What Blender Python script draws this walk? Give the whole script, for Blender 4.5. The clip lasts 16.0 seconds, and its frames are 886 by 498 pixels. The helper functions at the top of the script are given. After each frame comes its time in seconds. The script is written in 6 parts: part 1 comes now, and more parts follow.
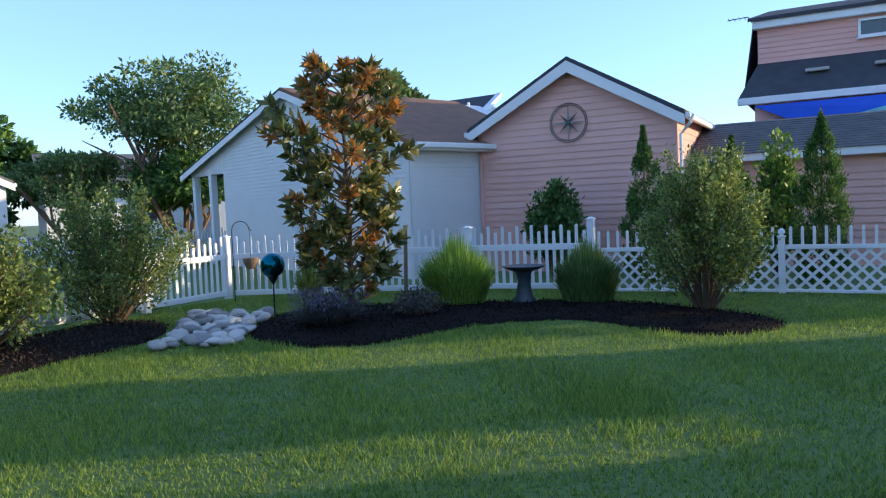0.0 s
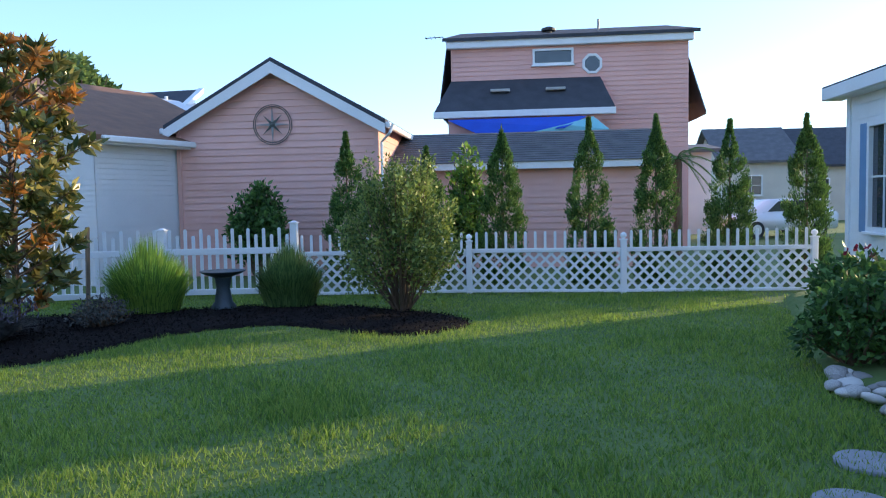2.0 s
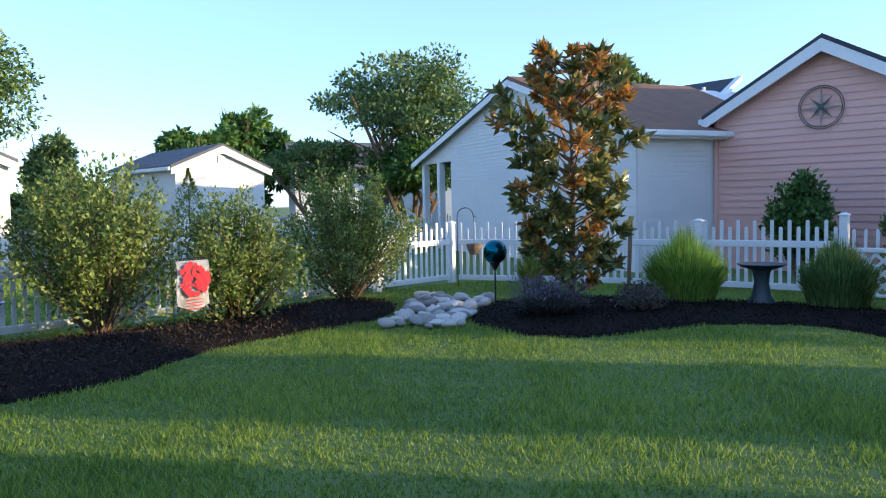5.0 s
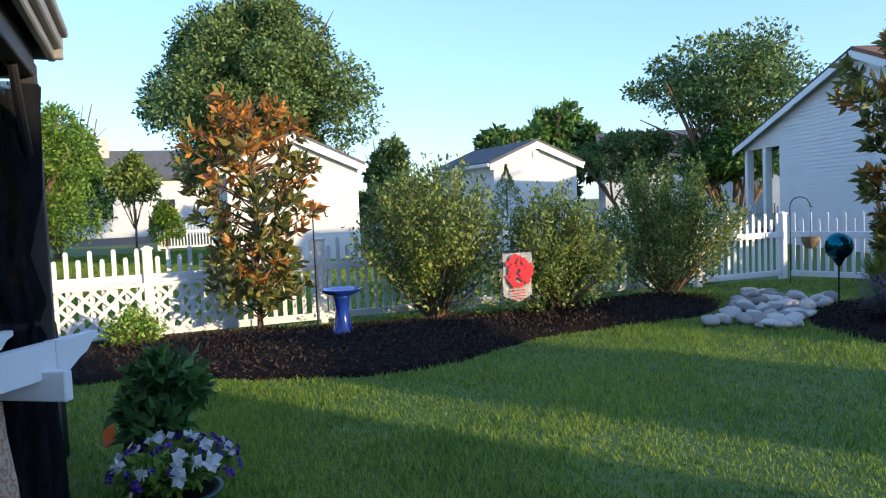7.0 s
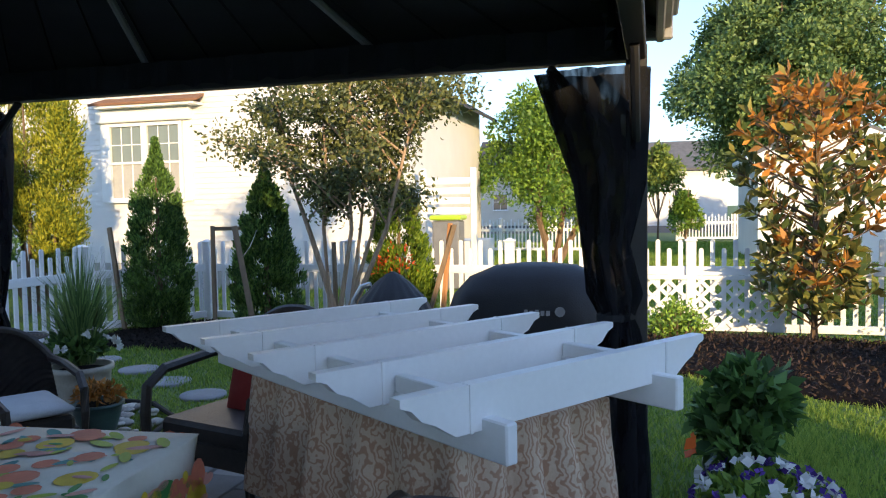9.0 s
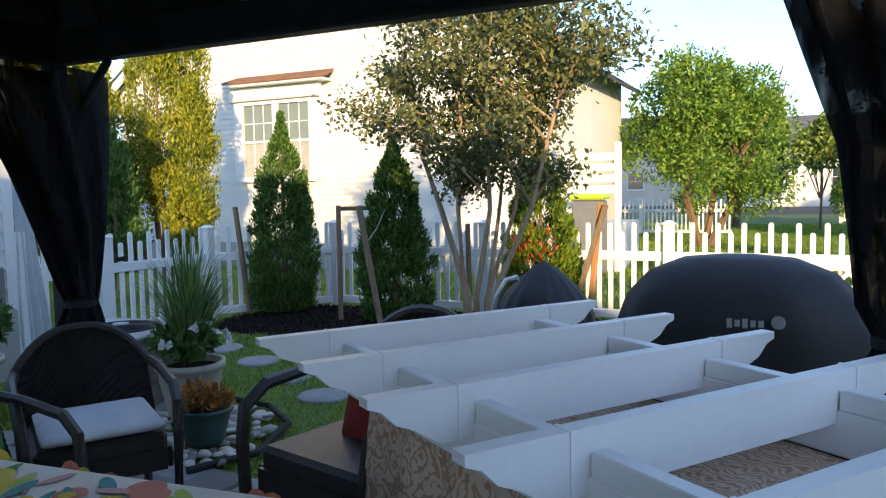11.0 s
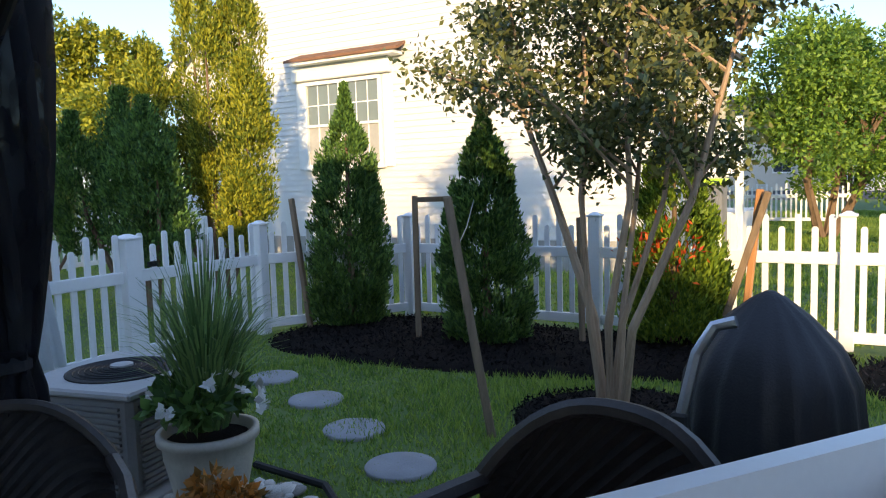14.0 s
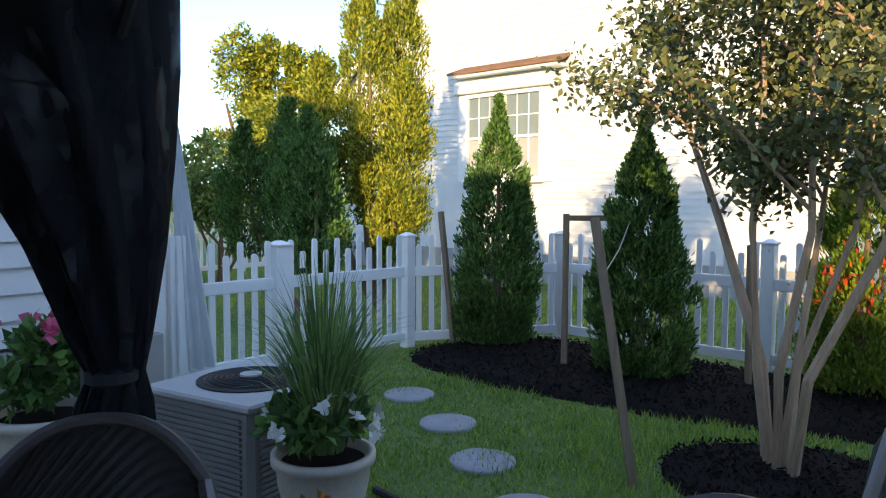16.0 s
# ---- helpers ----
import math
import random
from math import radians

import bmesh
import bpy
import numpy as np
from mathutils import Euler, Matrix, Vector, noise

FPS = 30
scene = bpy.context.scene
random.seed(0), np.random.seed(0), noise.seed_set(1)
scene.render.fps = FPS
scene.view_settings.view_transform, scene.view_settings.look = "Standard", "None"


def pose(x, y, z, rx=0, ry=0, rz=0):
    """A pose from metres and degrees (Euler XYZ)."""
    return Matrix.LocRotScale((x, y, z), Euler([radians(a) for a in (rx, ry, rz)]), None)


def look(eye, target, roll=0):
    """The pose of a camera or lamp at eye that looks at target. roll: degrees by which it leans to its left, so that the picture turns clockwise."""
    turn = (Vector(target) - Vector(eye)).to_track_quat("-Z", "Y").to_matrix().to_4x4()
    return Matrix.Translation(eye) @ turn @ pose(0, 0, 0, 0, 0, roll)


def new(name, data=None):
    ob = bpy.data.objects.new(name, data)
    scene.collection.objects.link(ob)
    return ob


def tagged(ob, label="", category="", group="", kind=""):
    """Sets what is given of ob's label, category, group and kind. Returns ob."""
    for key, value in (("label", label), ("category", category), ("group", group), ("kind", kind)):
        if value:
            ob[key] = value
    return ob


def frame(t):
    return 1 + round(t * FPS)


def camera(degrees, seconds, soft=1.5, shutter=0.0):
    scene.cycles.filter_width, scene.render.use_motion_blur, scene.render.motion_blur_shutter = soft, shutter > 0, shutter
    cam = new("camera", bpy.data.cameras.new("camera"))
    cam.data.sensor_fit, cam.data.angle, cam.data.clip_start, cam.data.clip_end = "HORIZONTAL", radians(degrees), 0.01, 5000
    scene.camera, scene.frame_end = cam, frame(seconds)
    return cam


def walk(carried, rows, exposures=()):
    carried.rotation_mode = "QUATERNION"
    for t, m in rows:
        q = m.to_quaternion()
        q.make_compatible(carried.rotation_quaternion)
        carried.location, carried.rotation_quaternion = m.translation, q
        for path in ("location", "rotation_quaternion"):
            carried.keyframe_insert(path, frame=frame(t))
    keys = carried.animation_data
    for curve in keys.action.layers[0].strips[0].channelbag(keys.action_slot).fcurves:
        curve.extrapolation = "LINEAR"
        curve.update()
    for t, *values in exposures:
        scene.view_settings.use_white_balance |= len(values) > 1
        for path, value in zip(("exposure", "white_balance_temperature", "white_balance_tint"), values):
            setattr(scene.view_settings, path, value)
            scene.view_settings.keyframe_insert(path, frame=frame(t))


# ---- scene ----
cam = camera(61.4, 16.0, soft=1.15)
PATH = [
    (0, (0.819, -0.039, 1.597), (-0.12, 1.723, 1.486), -2.4),
    (0.5, (0.873, -0.082, 1.647), (0.22, 1.803, 1.515), -2.4),
    (1, (0.907, -0.085, 1.626), (0.491, 1.866, 1.489), -2.0),
    (1.5, (0.9, 0.091, 1.621), (0.686, 2.074, 1.483), -1.6),
    (2, (0.897, 0.073, 1.609), (0.689, 2.059, 1.482), -1.1),
    (2.5, (0.871, 0.039, 1.607), (0.418, 1.983, 1.489), -0.9),
    (3, (0.822, 0.058, 1.6), (0.098, 1.919, 1.485), -1.0),
    (3.5, (0.782, 0.03, 1.598), (-0.167, 1.787, 1.483), -0.9),
    (4, (0.746, 0.022, 1.586), (-0.387, 1.666, 1.47), -0.8),
    (4.2, (0.754, 0.044, 1.586), (-0.447, 1.638, 1.469), -0.8),
    (6.3, (0.689, -0.075, 1.618), (-0.992, 1.001, 1.492), -2.1),
    (6.5, (0.69, -0.082, 1.617), (-1.04, 0.914, 1.492), -2.2),
    (7, (0.688, -0.127, 1.626), (-1.166, 0.615, 1.505), -2.3),
    (7.5, (0.668, -0.221, 1.619), (-1.286, 0.188, 1.507), -2.3),
    (8, (0.549, -0.365, 1.637), (-1.448, -0.326, 1.529), -1.8),
    (8.5, (0.401, -0.501, 1.629), (-1.572, -0.809, 1.527), -1.3),
    (9, (0.162, -0.552, 1.644), (-1.76, -1.095, 1.536), -0.9),
    (9.5, (-0.042, -0.661, 1.641), (-1.924, -1.329, 1.519), -0.8),
    (10, (-0.231, -0.794, 1.649), (-2.082, -1.539, 1.51), -0.9),
    (10.2, (-0.322, -0.832, 1.643), (-2.161, -1.606, 1.499), -0.9),
    (12.3, (-1.449, -1.563, 1.615), (-3.215, -2.486, 1.449), -1.6),
    (12.5, (-1.523, -1.655, 1.624), (-3.292, -2.573, 1.45), -1.9),
    (13, (-1.806, -1.86, 1.632), (-3.577, -2.77, 1.446), -2.0),
    (13.5, (-2.049, -1.986, 1.615), (-3.805, -2.926, 1.43), -1.9),
    (14, (-2.248, -2.1, 1.612), (-3.956, -3.124, 1.428), -1.7),
    (14.5, (-2.282, -2.153, 1.675), (-3.913, -3.296, 1.492), -0.8),
    (15, (-2.452, -2.16, 1.666), (-3.986, -3.431, 1.498), -0.5),
    (15.5, (-2.561, -2.196, 1.628), (-4.04, -3.534, 1.476), -0.0),
    (16, (-2.582, -2.191, 1.63), (-4.035, -3.558, 1.487), 0.2),
]
EXPOSURES = [(0, 2.4, 6250, 10), (1.5, 2.65, 6500, 10), (4.2, 2.65, 6350, 10), (7, 2.4, 6450, 10), (8.5, 2.6, 7000, 10), (10, 2.85, 7550, 10), (12.5, 2.65, 7300, 10), (14, 2.7, 7450, 10), (16, 2.9, 7450, 10)]
walk(cam, [(t, look(eye, target, roll)) for t, eye, target, roll in PATH], EXPOSURES)

# ---- world, sun, exposure ----
SUN_DIR = Vector((0.83, 0.56, 0.0)).normalized()
SUN_ELEV = radians(10.5)
world = bpy.data.worlds.new("sky")
scene.world = world
world.use_nodes = True
wn = world.node_tree.nodes
sky = wn.new("ShaderNodeTexSky")
sky.sky_type = "NISHITA"
sky.sun_disc = False
sky.sun_elevation = SUN_ELEV
sky.sun_rotation = math.atan2(SUN_DIR.x, SUN_DIR.y)
sky.air_density = 0.95
sky.dust_density = 0.4
sky.ozone_density = 3.2
wn["Background"].inputs[1].default_value = 0.05
world.node_tree.links.new(sky.outputs[0], wn["Background"].inputs[0])
# an even blue fill light added over the whole dome to lift shaded ground
sky_fill = wn.new("ShaderNodeBackground")
sky_fill.inputs[0].default_value = (0.32, 0.50, 1.0, 1)
sky_fill.inputs[1].default_value = 0.117
both = wn.new("ShaderNodeAddShader")
world.node_tree.links.new(wn["Background"].outputs[0], both.inputs[0])
world.node_tree.links.new(sky_fill.outputs[0], both.inputs[1])
world.node_tree.links.new(both.outputs[0], wn["World Output"].inputs[0])
sun = new("sun", bpy.data.lights.new("sun", "SUN"))
sun.data.energy = 1.15
sun.data.angle = radians(0.6)
sun.data.color = (1.0, 0.77, 0.46)
sd = Vector((SUN_DIR.x * math.cos(SUN_ELEV), SUN_DIR.y * math.cos(SUN_ELEV), math.sin(SUN_ELEV)))
sun.matrix_world = look(sd * 60, (0, 0, 0))

# ---- materials ----
RNG = np.random.default_rng(7)


def material(name, colour, colour2=None, rough=0.7, scale=6.0, fine=60.0, bump=0.15, metal=0.0, island=0.0, obj=0.0, trans=0.0, spec=0.5, stretch=(1, 1, 1), coat=0.0):
    """A surface with two scales of variation, fine relief and optional change from piece to piece."""
    m = bpy.data.materials.new(name)
    m.use_nodes = True
    nt = m.node_tree
    n, l = nt.nodes, nt.links
    b = n["Principled BSDF"]
    tc = n.new("ShaderNodeTexCoord")
    mp = n.new("ShaderNodeMapping")
    mp.inputs["Scale"].default_value = stretch
    l.new(tc.outputs["Object"], mp.inputs[0])
    n1 = n.new("ShaderNodeTexNoise")
    n1.inputs["Scale"].default_value = scale
    n1.inputs["Detail"].default_value = 4
    n2 = n.new("ShaderNodeTexNoise")
    n2.inputs["Scale"].default_value = fine
    n2.inputs["Detail"].default_value = 3
    l.new(mp.outputs[0], n1.inputs["Vector"])
    l.new(mp.outputs[0], n2.inputs["Vector"])
    c2 = colour2 or tuple(c * 0.72 for c in colour)
    ramp = n.new("ShaderNodeValToRGB")
    ramp.color_ramp.elements[0].position, ramp.color_ramp.elements[1].position = 0.3, 0.7
    ramp.color_ramp.elements[0].color = (*c2, 1)
    ramp.color_ramp.elements[1].color = (*colour, 1)
    add = n.new("ShaderNodeMath")
    add.operation = "MULTIPLY_ADD"
    add.inputs[1].default_value = 0.35
    l.new(n2.outputs[0], add.inputs[0])
    sc = n.new("ShaderNodeMath")
    sc.operation = "MULTIPLY"
    sc.inputs[1].default_value = 0.65
    l.new(n1.outputs[0], sc.inputs[0])
    l.new(sc.outputs[0], add.inputs[2])
    fac = add.outputs[0]
    for amount, kind, out in ((island, "ShaderNodeNewGeometry", "Random Per Island"), (obj, "ShaderNodeObjectInfo", "Random")):
        if amount:
            src = n.new(kind)
            mm = n.new("ShaderNodeMapRange")
            mm.inputs["To Min"].default_value, mm.inputs["To Max"].default_value = -amount, amount
            l.new(src.outputs[out], mm.inputs[0])
            ad = n.new("ShaderNodeMath")
            l.new(fac, ad.inputs[0])
            l.new(mm.outputs[0], ad.inputs[1])
            fac = ad.outputs[0]
    l.new(fac, ramp.inputs[0])
    l.new(ramp.outputs[0], b.inputs["Base Color"])
    b.inputs["Roughness"].default_value = rough
    b.inputs["Metallic"].default_value = metal
    b.inputs["Specular IOR Level"].default_value = spec
    b.inputs["Coat Weight"].default_value = coat
    if bump:
        bp = n.new("ShaderNodeBump")
        bp.inputs["Strength"].default_value = bump
        bp.inputs["Distance"].default_value = 0.01
        l.new(n2.outputs[0], bp.inputs["Height"])
        l.new(bp.outputs[0], b.inputs["Normal"])
    if trans:
        t = n.new("ShaderNodeBsdfTranslucent")
        l.new(ramp.outputs[0], t.inputs[0])
        mix = n.new("ShaderNodeMixShader")
        mix.inputs[0].default_value = trans
        l.new(b.outputs[0], mix.inputs[1])
        l.new(t.outputs[0], mix.inputs[2])
        l.new(mix.outputs[0], n["Material Output"].inputs[0])
    return m


def leaf_mat(name, a, b, rough=0.5, trans=0.35):
    return material(name, a, b, rough, scale=1.2, fine=25, bump=0.0, island=0.45, trans=trans, spec=0.4)


VINYL = material("white_vinyl", (0.84, 0.845, 0.85), (0.77, 0.775, 0.78), 0.42, scale=2.5, fine=40, bump=0.05, obj=0.12)
TRIM = material("white_trim", (0.80, 0.80, 0.79), (0.70, 0.70, 0.69), 0.5, scale=2, fine=30, bump=0.05)
SIDING_W = material("white_siding", (0.70, 0.69, 0.68), (0.62, 0.61, 0.60), 0.55, scale=1.5, fine=50, bump=0.08)
SIDING_P = material("pink_siding", (0.78, 0.44, 0.37), (0.70, 0.38, 0.31), 0.6, scale=1.6, fine=50, bump=0.08, obj=0.12)
SIDING_PJ = material("pink_siding_far", (0.78, 0.42, 0.35), (0.69, 0.35, 0.29), 0.6, scale=1.0, fine=30, bump=0.08)
SIDING_B = material("beige_siding", (0.60, 0.56, 0.48), (0.5, 0.46, 0.4), 0.6, scale=1.0, fine=30, bump=0.08)
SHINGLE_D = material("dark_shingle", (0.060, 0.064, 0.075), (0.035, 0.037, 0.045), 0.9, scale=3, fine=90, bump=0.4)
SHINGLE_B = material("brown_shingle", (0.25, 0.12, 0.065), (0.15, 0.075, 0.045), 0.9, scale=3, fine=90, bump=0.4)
SHINGLE_G = material("grey_shingle", (0.17, 0.165, 0.17), (0.10, 0.10, 0.105), 0.9, scale=3, fine=90, bump=0.4, island=0.35)
SOIL = material("grass_soil", (0.13, 0.185, 0.045), (0.07, 0.12, 0.03), 0.95, scale=0.7, fine=45, bump=0.6)
MULCH = material("black_mulch", (0.020, 0.014, 0.012), (0.006, 0.005, 0.005), 0.9, scale=5, fine=120, bump=0.8, spec=0.1)
CHIP = material("mulch_chip", (0.055, 0.030, 0.020), (0.010, 0.007, 0.006), 0.85, scale=8, fine=60, bump=0.3, island=0.5)
CHIP_BK = material("black_mulch_chip", (0.014, 0.011, 0.010), (0.005, 0.004, 0.004), 0.85, scale=8, fine=60, bump=0.3, island=0.5, spec=0.15)
STONE = material("river_stone", (0.62, 0.58, 0.52), (0.27, 0.25, 0.225), 0.75, scale=9, fine=80, bump=0.25, obj=0.5)
PAVER = material("stepping_stone", (0.33, 0.33, 0.34), (0.24, 0.24, 0.25), 0.85, scale=5, fine=120, bump=0.35)
BARK = material("bark", (0.21, 0.135, 0.085), (0.11, 0.07, 0.045), 0.85, scale=6, fine=50, bump=0.5, stretch=(3, 3, 0.6))
BARK_C = material("crape_bark", (0.42, 0.29, 0.19), (0.24, 0.16, 0.105), 0.7, scale=5, fine=30, bump=0.3, stretch=(3, 3, 0.5))
STAKE = material("weathered_stake", (0.27, 0.19, 0.125), (0.15, 0.105, 0.07), 0.85, scale=5, fine=60, bump=0.4, stretch=(5, 5, 0.5))
STAKE_O = material("fresh_stake", (0.50, 0.24, 0.10), (0.38, 0.17, 0.07), 0.8, scale=5, fine=60, bump=0.3, stretch=(5, 5, 0.5))
BLACK_CLOTH = material("black_netting", (0.026, 0.028, 0.034), (0.014, 0.015, 0.018), 0.85, scale=6, fine=160, bump=0.3, spec=0.25)
COVER = material("grill_cover", (0.026, 0.027, 0.031), (0.015, 0.015, 0.018), 0.55, scale=5, fine=120, bump=0.2, spec=0.35)
STEEL = material("dark_bronze_frame", (0.055, 0.052, 0.052), (0.035, 0.033, 0.033), 0.5, scale=6, fine=90, bump=0.1, metal=0.5)
GUTTER = material("grey_gutter", (0.30, 0.29, 0.28), (0.22, 0.215, 0.21), 0.5, scale=4, fine=60, bump=0.1)
ALU = material("aluminium", (0.55, 0.56, 0.58), (0.42, 0.43, 0.45), 0.35, scale=8, fine=120, bump=0.05, metal=0.9)
WICKER = material("black_wicker", (0.050, 0.040, 0.036), (0.024, 0.019, 0.017), 0.45, scale=20, fine=120, bump=0.4)
wk = WICKER.node_tree
weave = wk.nodes.new("ShaderNodeTexChecker")
weave.inputs["Scale"].default_value = 62
wk.links.new(wk.nodes["Texture Coordinate"].outputs["Object"], weave.inputs["Vector"])
wk.links.new(weave.outputs["Fac"], wk.nodes["Bump"].inputs["Height"])
CERAM_BL = material("cobalt_glaze", (0.015, 0.055, 0.36), (0.01, 0.03, 0.22), 0.15, scale=4, fine=30, bump=0.02, coat=0.5)
CERAM_DK = material("slate_bath", (0.06, 0.085, 0.10), (0.03, 0.045, 0.055), 0.5, scale=5, fine=60, bump=0.2)
CERAM_CR = material("cream_pot", (0.50, 0.46, 0.39), (0.36, 0.33, 0.28), 0.45, scale=6, fine=50, bump=0.15)
CERAM_GN = material("teal_pot", (0.05, 0.11, 0.10), (0.025, 0.06, 0.055), 0.35, scale=5, fine=50, bump=0.1)
TEAL = material("teal_gazing_glass", (0.0, 0.16, 0.20), (0.0, 0.09, 0.13), 0.08, scale=2, fine=9, bump=0.0, metal=0.9)
AC_GREY = material("ac_cabinet", (0.22, 0.22, 0.225), (0.16, 0.16, 0.165), 0.5, scale=5, fine=60, bump=0.1, metal=0.2)
AC_TOP = material("ac_top", (0.38, 0.38, 0.38), (0.30, 0.30, 0.30), 0.5, scale=5, fine=60, bump=0.1)
CLOTH_TAN = material("tan_print_cloth", (0.62, 0.48, 0.37), (0.54, 0.38, 0.27), 0.9, scale=4, fine=90, bump=0.2)
cn, cl_ = CLOTH_TAN.node_tree.nodes, CLOTH_TAN.node_tree.links
cw = cn.new("ShaderNodeTexWave")
cw.inputs["Scale"].default_value, cw.inputs["Distortion"].default_value, cw.inputs["Detail"].default_value, cw.inputs["Detail Scale"].default_value = 13.0, 16.0, 2.0, 1.2
cr_ = cn.new("ShaderNodeMapRange")
cr_.inputs["From Min"].default_value, cr_.inputs["From Max"].default_value, cr_.inputs["To Max"].default_value = 0.5, 0.75, 0.75
cm = cn.new("ShaderNodeMix")
cm.data_type = "RGBA"
cm.inputs["B"].default_value = (0.36, 0.17, 0.10, 1)
cl_.new(cn["Texture Coordinate"].outputs["Object"], cw.inputs["Vector"])
cl_.new(cw.outputs["Fac"], cr_.inputs[0])
cl_.new(cr_.outputs[0], cm.inputs["Factor"])
cl_.new(cn["Color Ramp"].outputs[0], cm.inputs["A"])
cl_.new(cm.outputs["Result"], cn["Principled BSDF"].inputs["Base Color"])
RED = material("red_cushion", (0.34, 0.035, 0.025), (0.24, 0.02, 0.016), 0.9, scale=8, fine=160, bump=0.2)
GREENC = material("green_cushion", (0.10, 0.26, 0.11), (0.07, 0.19, 0.08), 0.9, scale=8, fine=160, bump=0.2)
WHITEC = material("white_cushion", (0.66, 0.68, 0.70), (0.5, 0.52, 0.55), 0.9, scale=5, fine=120, bump=0.3)
PATIO = material("patio_paver", (0.25, 0.24, 0.235), (0.17, 0.165, 0.16), 0.85, scale=4, fine=100, bump=0.3, obj=0.3)
CONCRETE = material("foundation_concrete", (0.38, 0.37, 0.35), (0.28, 0.27, 0.255), 0.9, scale=4, fine=80, bump=0.3)
ASPHALT = material("asphalt", (0.055, 0.055, 0.057), (0.04, 0.04, 0.042), 0.9, scale=3, fine=150, bump=0.3)
BLUE_SAIL = material("blue_sail", (0.01, 0.09, 0.55), (0.01, 0.06, 0.42), 0.7, scale=2, fine=80, bump=0.1)
AQUA_SAIL = material("aqua_sail", (0.22, 0.55, 0.62), (0.17, 0.45, 0.52), 0.7, scale=2, fine=80, bump=0.1)
SHUTTER = material("blue_shutter", (0.16, 0.30, 0.48), (0.12, 0.24, 0.40), 0.55, scale=4, fine=60, bump=0.1)
FLAG = material("flag_white", (0.72, 0.70, 0.68), (0.6, 0.58, 0.56), 0.85, scale=6, fine=90, bump=0.1)
FLAG_R = material("flag_red", (0.62, 0.035, 0.05), (0.5, 0.02, 0.035), 0.85, scale=10, fine=90, bump=0.1)
IRON = material("verdigris_iron", (0.13, 0.14, 0.12), (0.06, 0.06, 0.055), 0.7, scale=10, fine=80, bump=0.2, metal=0.4)
DARK_IRON = material("black_iron", (0.025, 0.025, 0.027), (0.014, 0.014, 0.015), 0.5, scale=10, fine=80, bump=0.1, metal=0.4)
CARPAINT = material("white_car_paint", (0.75, 0.76, 0.78), (0.68, 0.69, 0.71), 0.2, scale=1, fine=8, bump=0.0, coat=1.0)
RUBBER = material("rubber", (0.02, 0.02, 0.02), (0.012, 0.012, 0.012), 0.8, scale=10, fine=60, bump=0.1)
GLASS = material("window_glass", (0.045, 0.055, 0.065), (0.03, 0.035, 0.045), 0.04, scale=0.8, fine=3, bump=0.0, spec=0.9)
# paler base colour stands in for sky mirrored in the upper sash
PANE_SKY = material("sash_sky_reflection", (0.20, 0.23, 0.20), (0.14, 0.16, 0.14), 0.08, scale=0.8, fine=3, bump=0.0, spec=0.8)
BLIND = material("window_blind", (0.42, 0.41, 0.38), (0.33, 0.32, 0.30), 0.7, scale=2, fine=20, bump=0.1)
L_MAG = leaf_mat("magnolia_leaf", (0.30, 0.27, 0.08), (0.085, 0.125, 0.04), 0.3, 0.25)
L_MAGO = leaf_mat("magnolia_new_leaf", (0.66, 0.27, 0.06), (0.33, 0.17, 0.05), 0.35, 0.35)
L_SHRUB = leaf_mat("shrub_leaf", (0.30, 0.37, 0.09), (0.095, 0.16, 0.045))
L_ARB = leaf_mat("arborvitae_spray", (0.147, 0.273, 0.059), (0.045, 0.109, 0.028), 0.6, 0.3)
L_ARBL = leaf_mat("lime_arborvitae_spray", (0.23, 0.324, 0.034), (0.095, 0.176, 0.024), 0.6, 0.35)
L_JUN = leaf_mat("juniper_spray", (0.40, 0.40, 0.045), (0.13, 0.18, 0.025), 0.6, 0.35)
L_CRAPE = leaf_mat("crape_leaf", (0.21, 0.22, 0.075), (0.065, 0.09, 0.036), 0.45, 0.3)
L_TREE = leaf_mat("tree_leaf", (0.22, 0.31, 0.10), (0.075, 0.14, 0.048))
L_LIGHT = leaf_mat("bright_tree_leaf", (0.246, 0.378, 0.057), (0.085, 0.179, 0.034), 0.5, 0.4)
L_GRASSO = leaf_mat("ornamental_blade", (0.378, 0.567, 0.104), (0.133, 0.265, 0.057), 0.5, 0.4)
L_FOUNT = leaf_mat("fountain_blade", (0.20, 0.32, 0.10), (0.075, 0.15, 0.05), 0.5, 0.35)
L_POT = leaf_mat("pot_leaf", (0.133, 0.265, 0.066), (0.048, 0.113, 0.034))
L_LAV = leaf_mat("lavender_stem", (0.16, 0.16, 0.15), (0.08, 0.085, 0.075))
L_TURF = material("turf_blade", (0.34, 0.44, 0.085), (0.12, 0.23, 0.042), 0.55, scale=0.55, fine=6, bump=0.0, island=0.30, trans=0.5, spec=0.3)
P_WHITE = leaf_mat("white_petal", (0.78, 0.78, 0.76), (0.62, 0.62, 0.6), 0.6, 0.3)
P_PURPLE = leaf_mat("purple_petal", (0.17, 0.08, 0.42), (0.07, 0.03, 0.22), 0.6, 0.3)
P_PINK = leaf_mat("pink_petal", (0.66, 0.12, 0.24), (0.45, 0.06, 0.15), 0.6, 0.3)
P_SALMON = leaf_mat("salmon_petal", (0.70, 0.30, 0.24), (0.55, 0.2, 0.17), 0.6, 0.3)
P_MAGENTA = leaf_mat("magenta_petal", (0.38, 0.04, 0.36), (0.24, 0.02, 0.22), 0.6, 0.3)
P_ORANGE = leaf_mat("orange_petal", (0.72, 0.14, 0.03), (0.5, 0.05, 0.015), 0.6, 0.3)
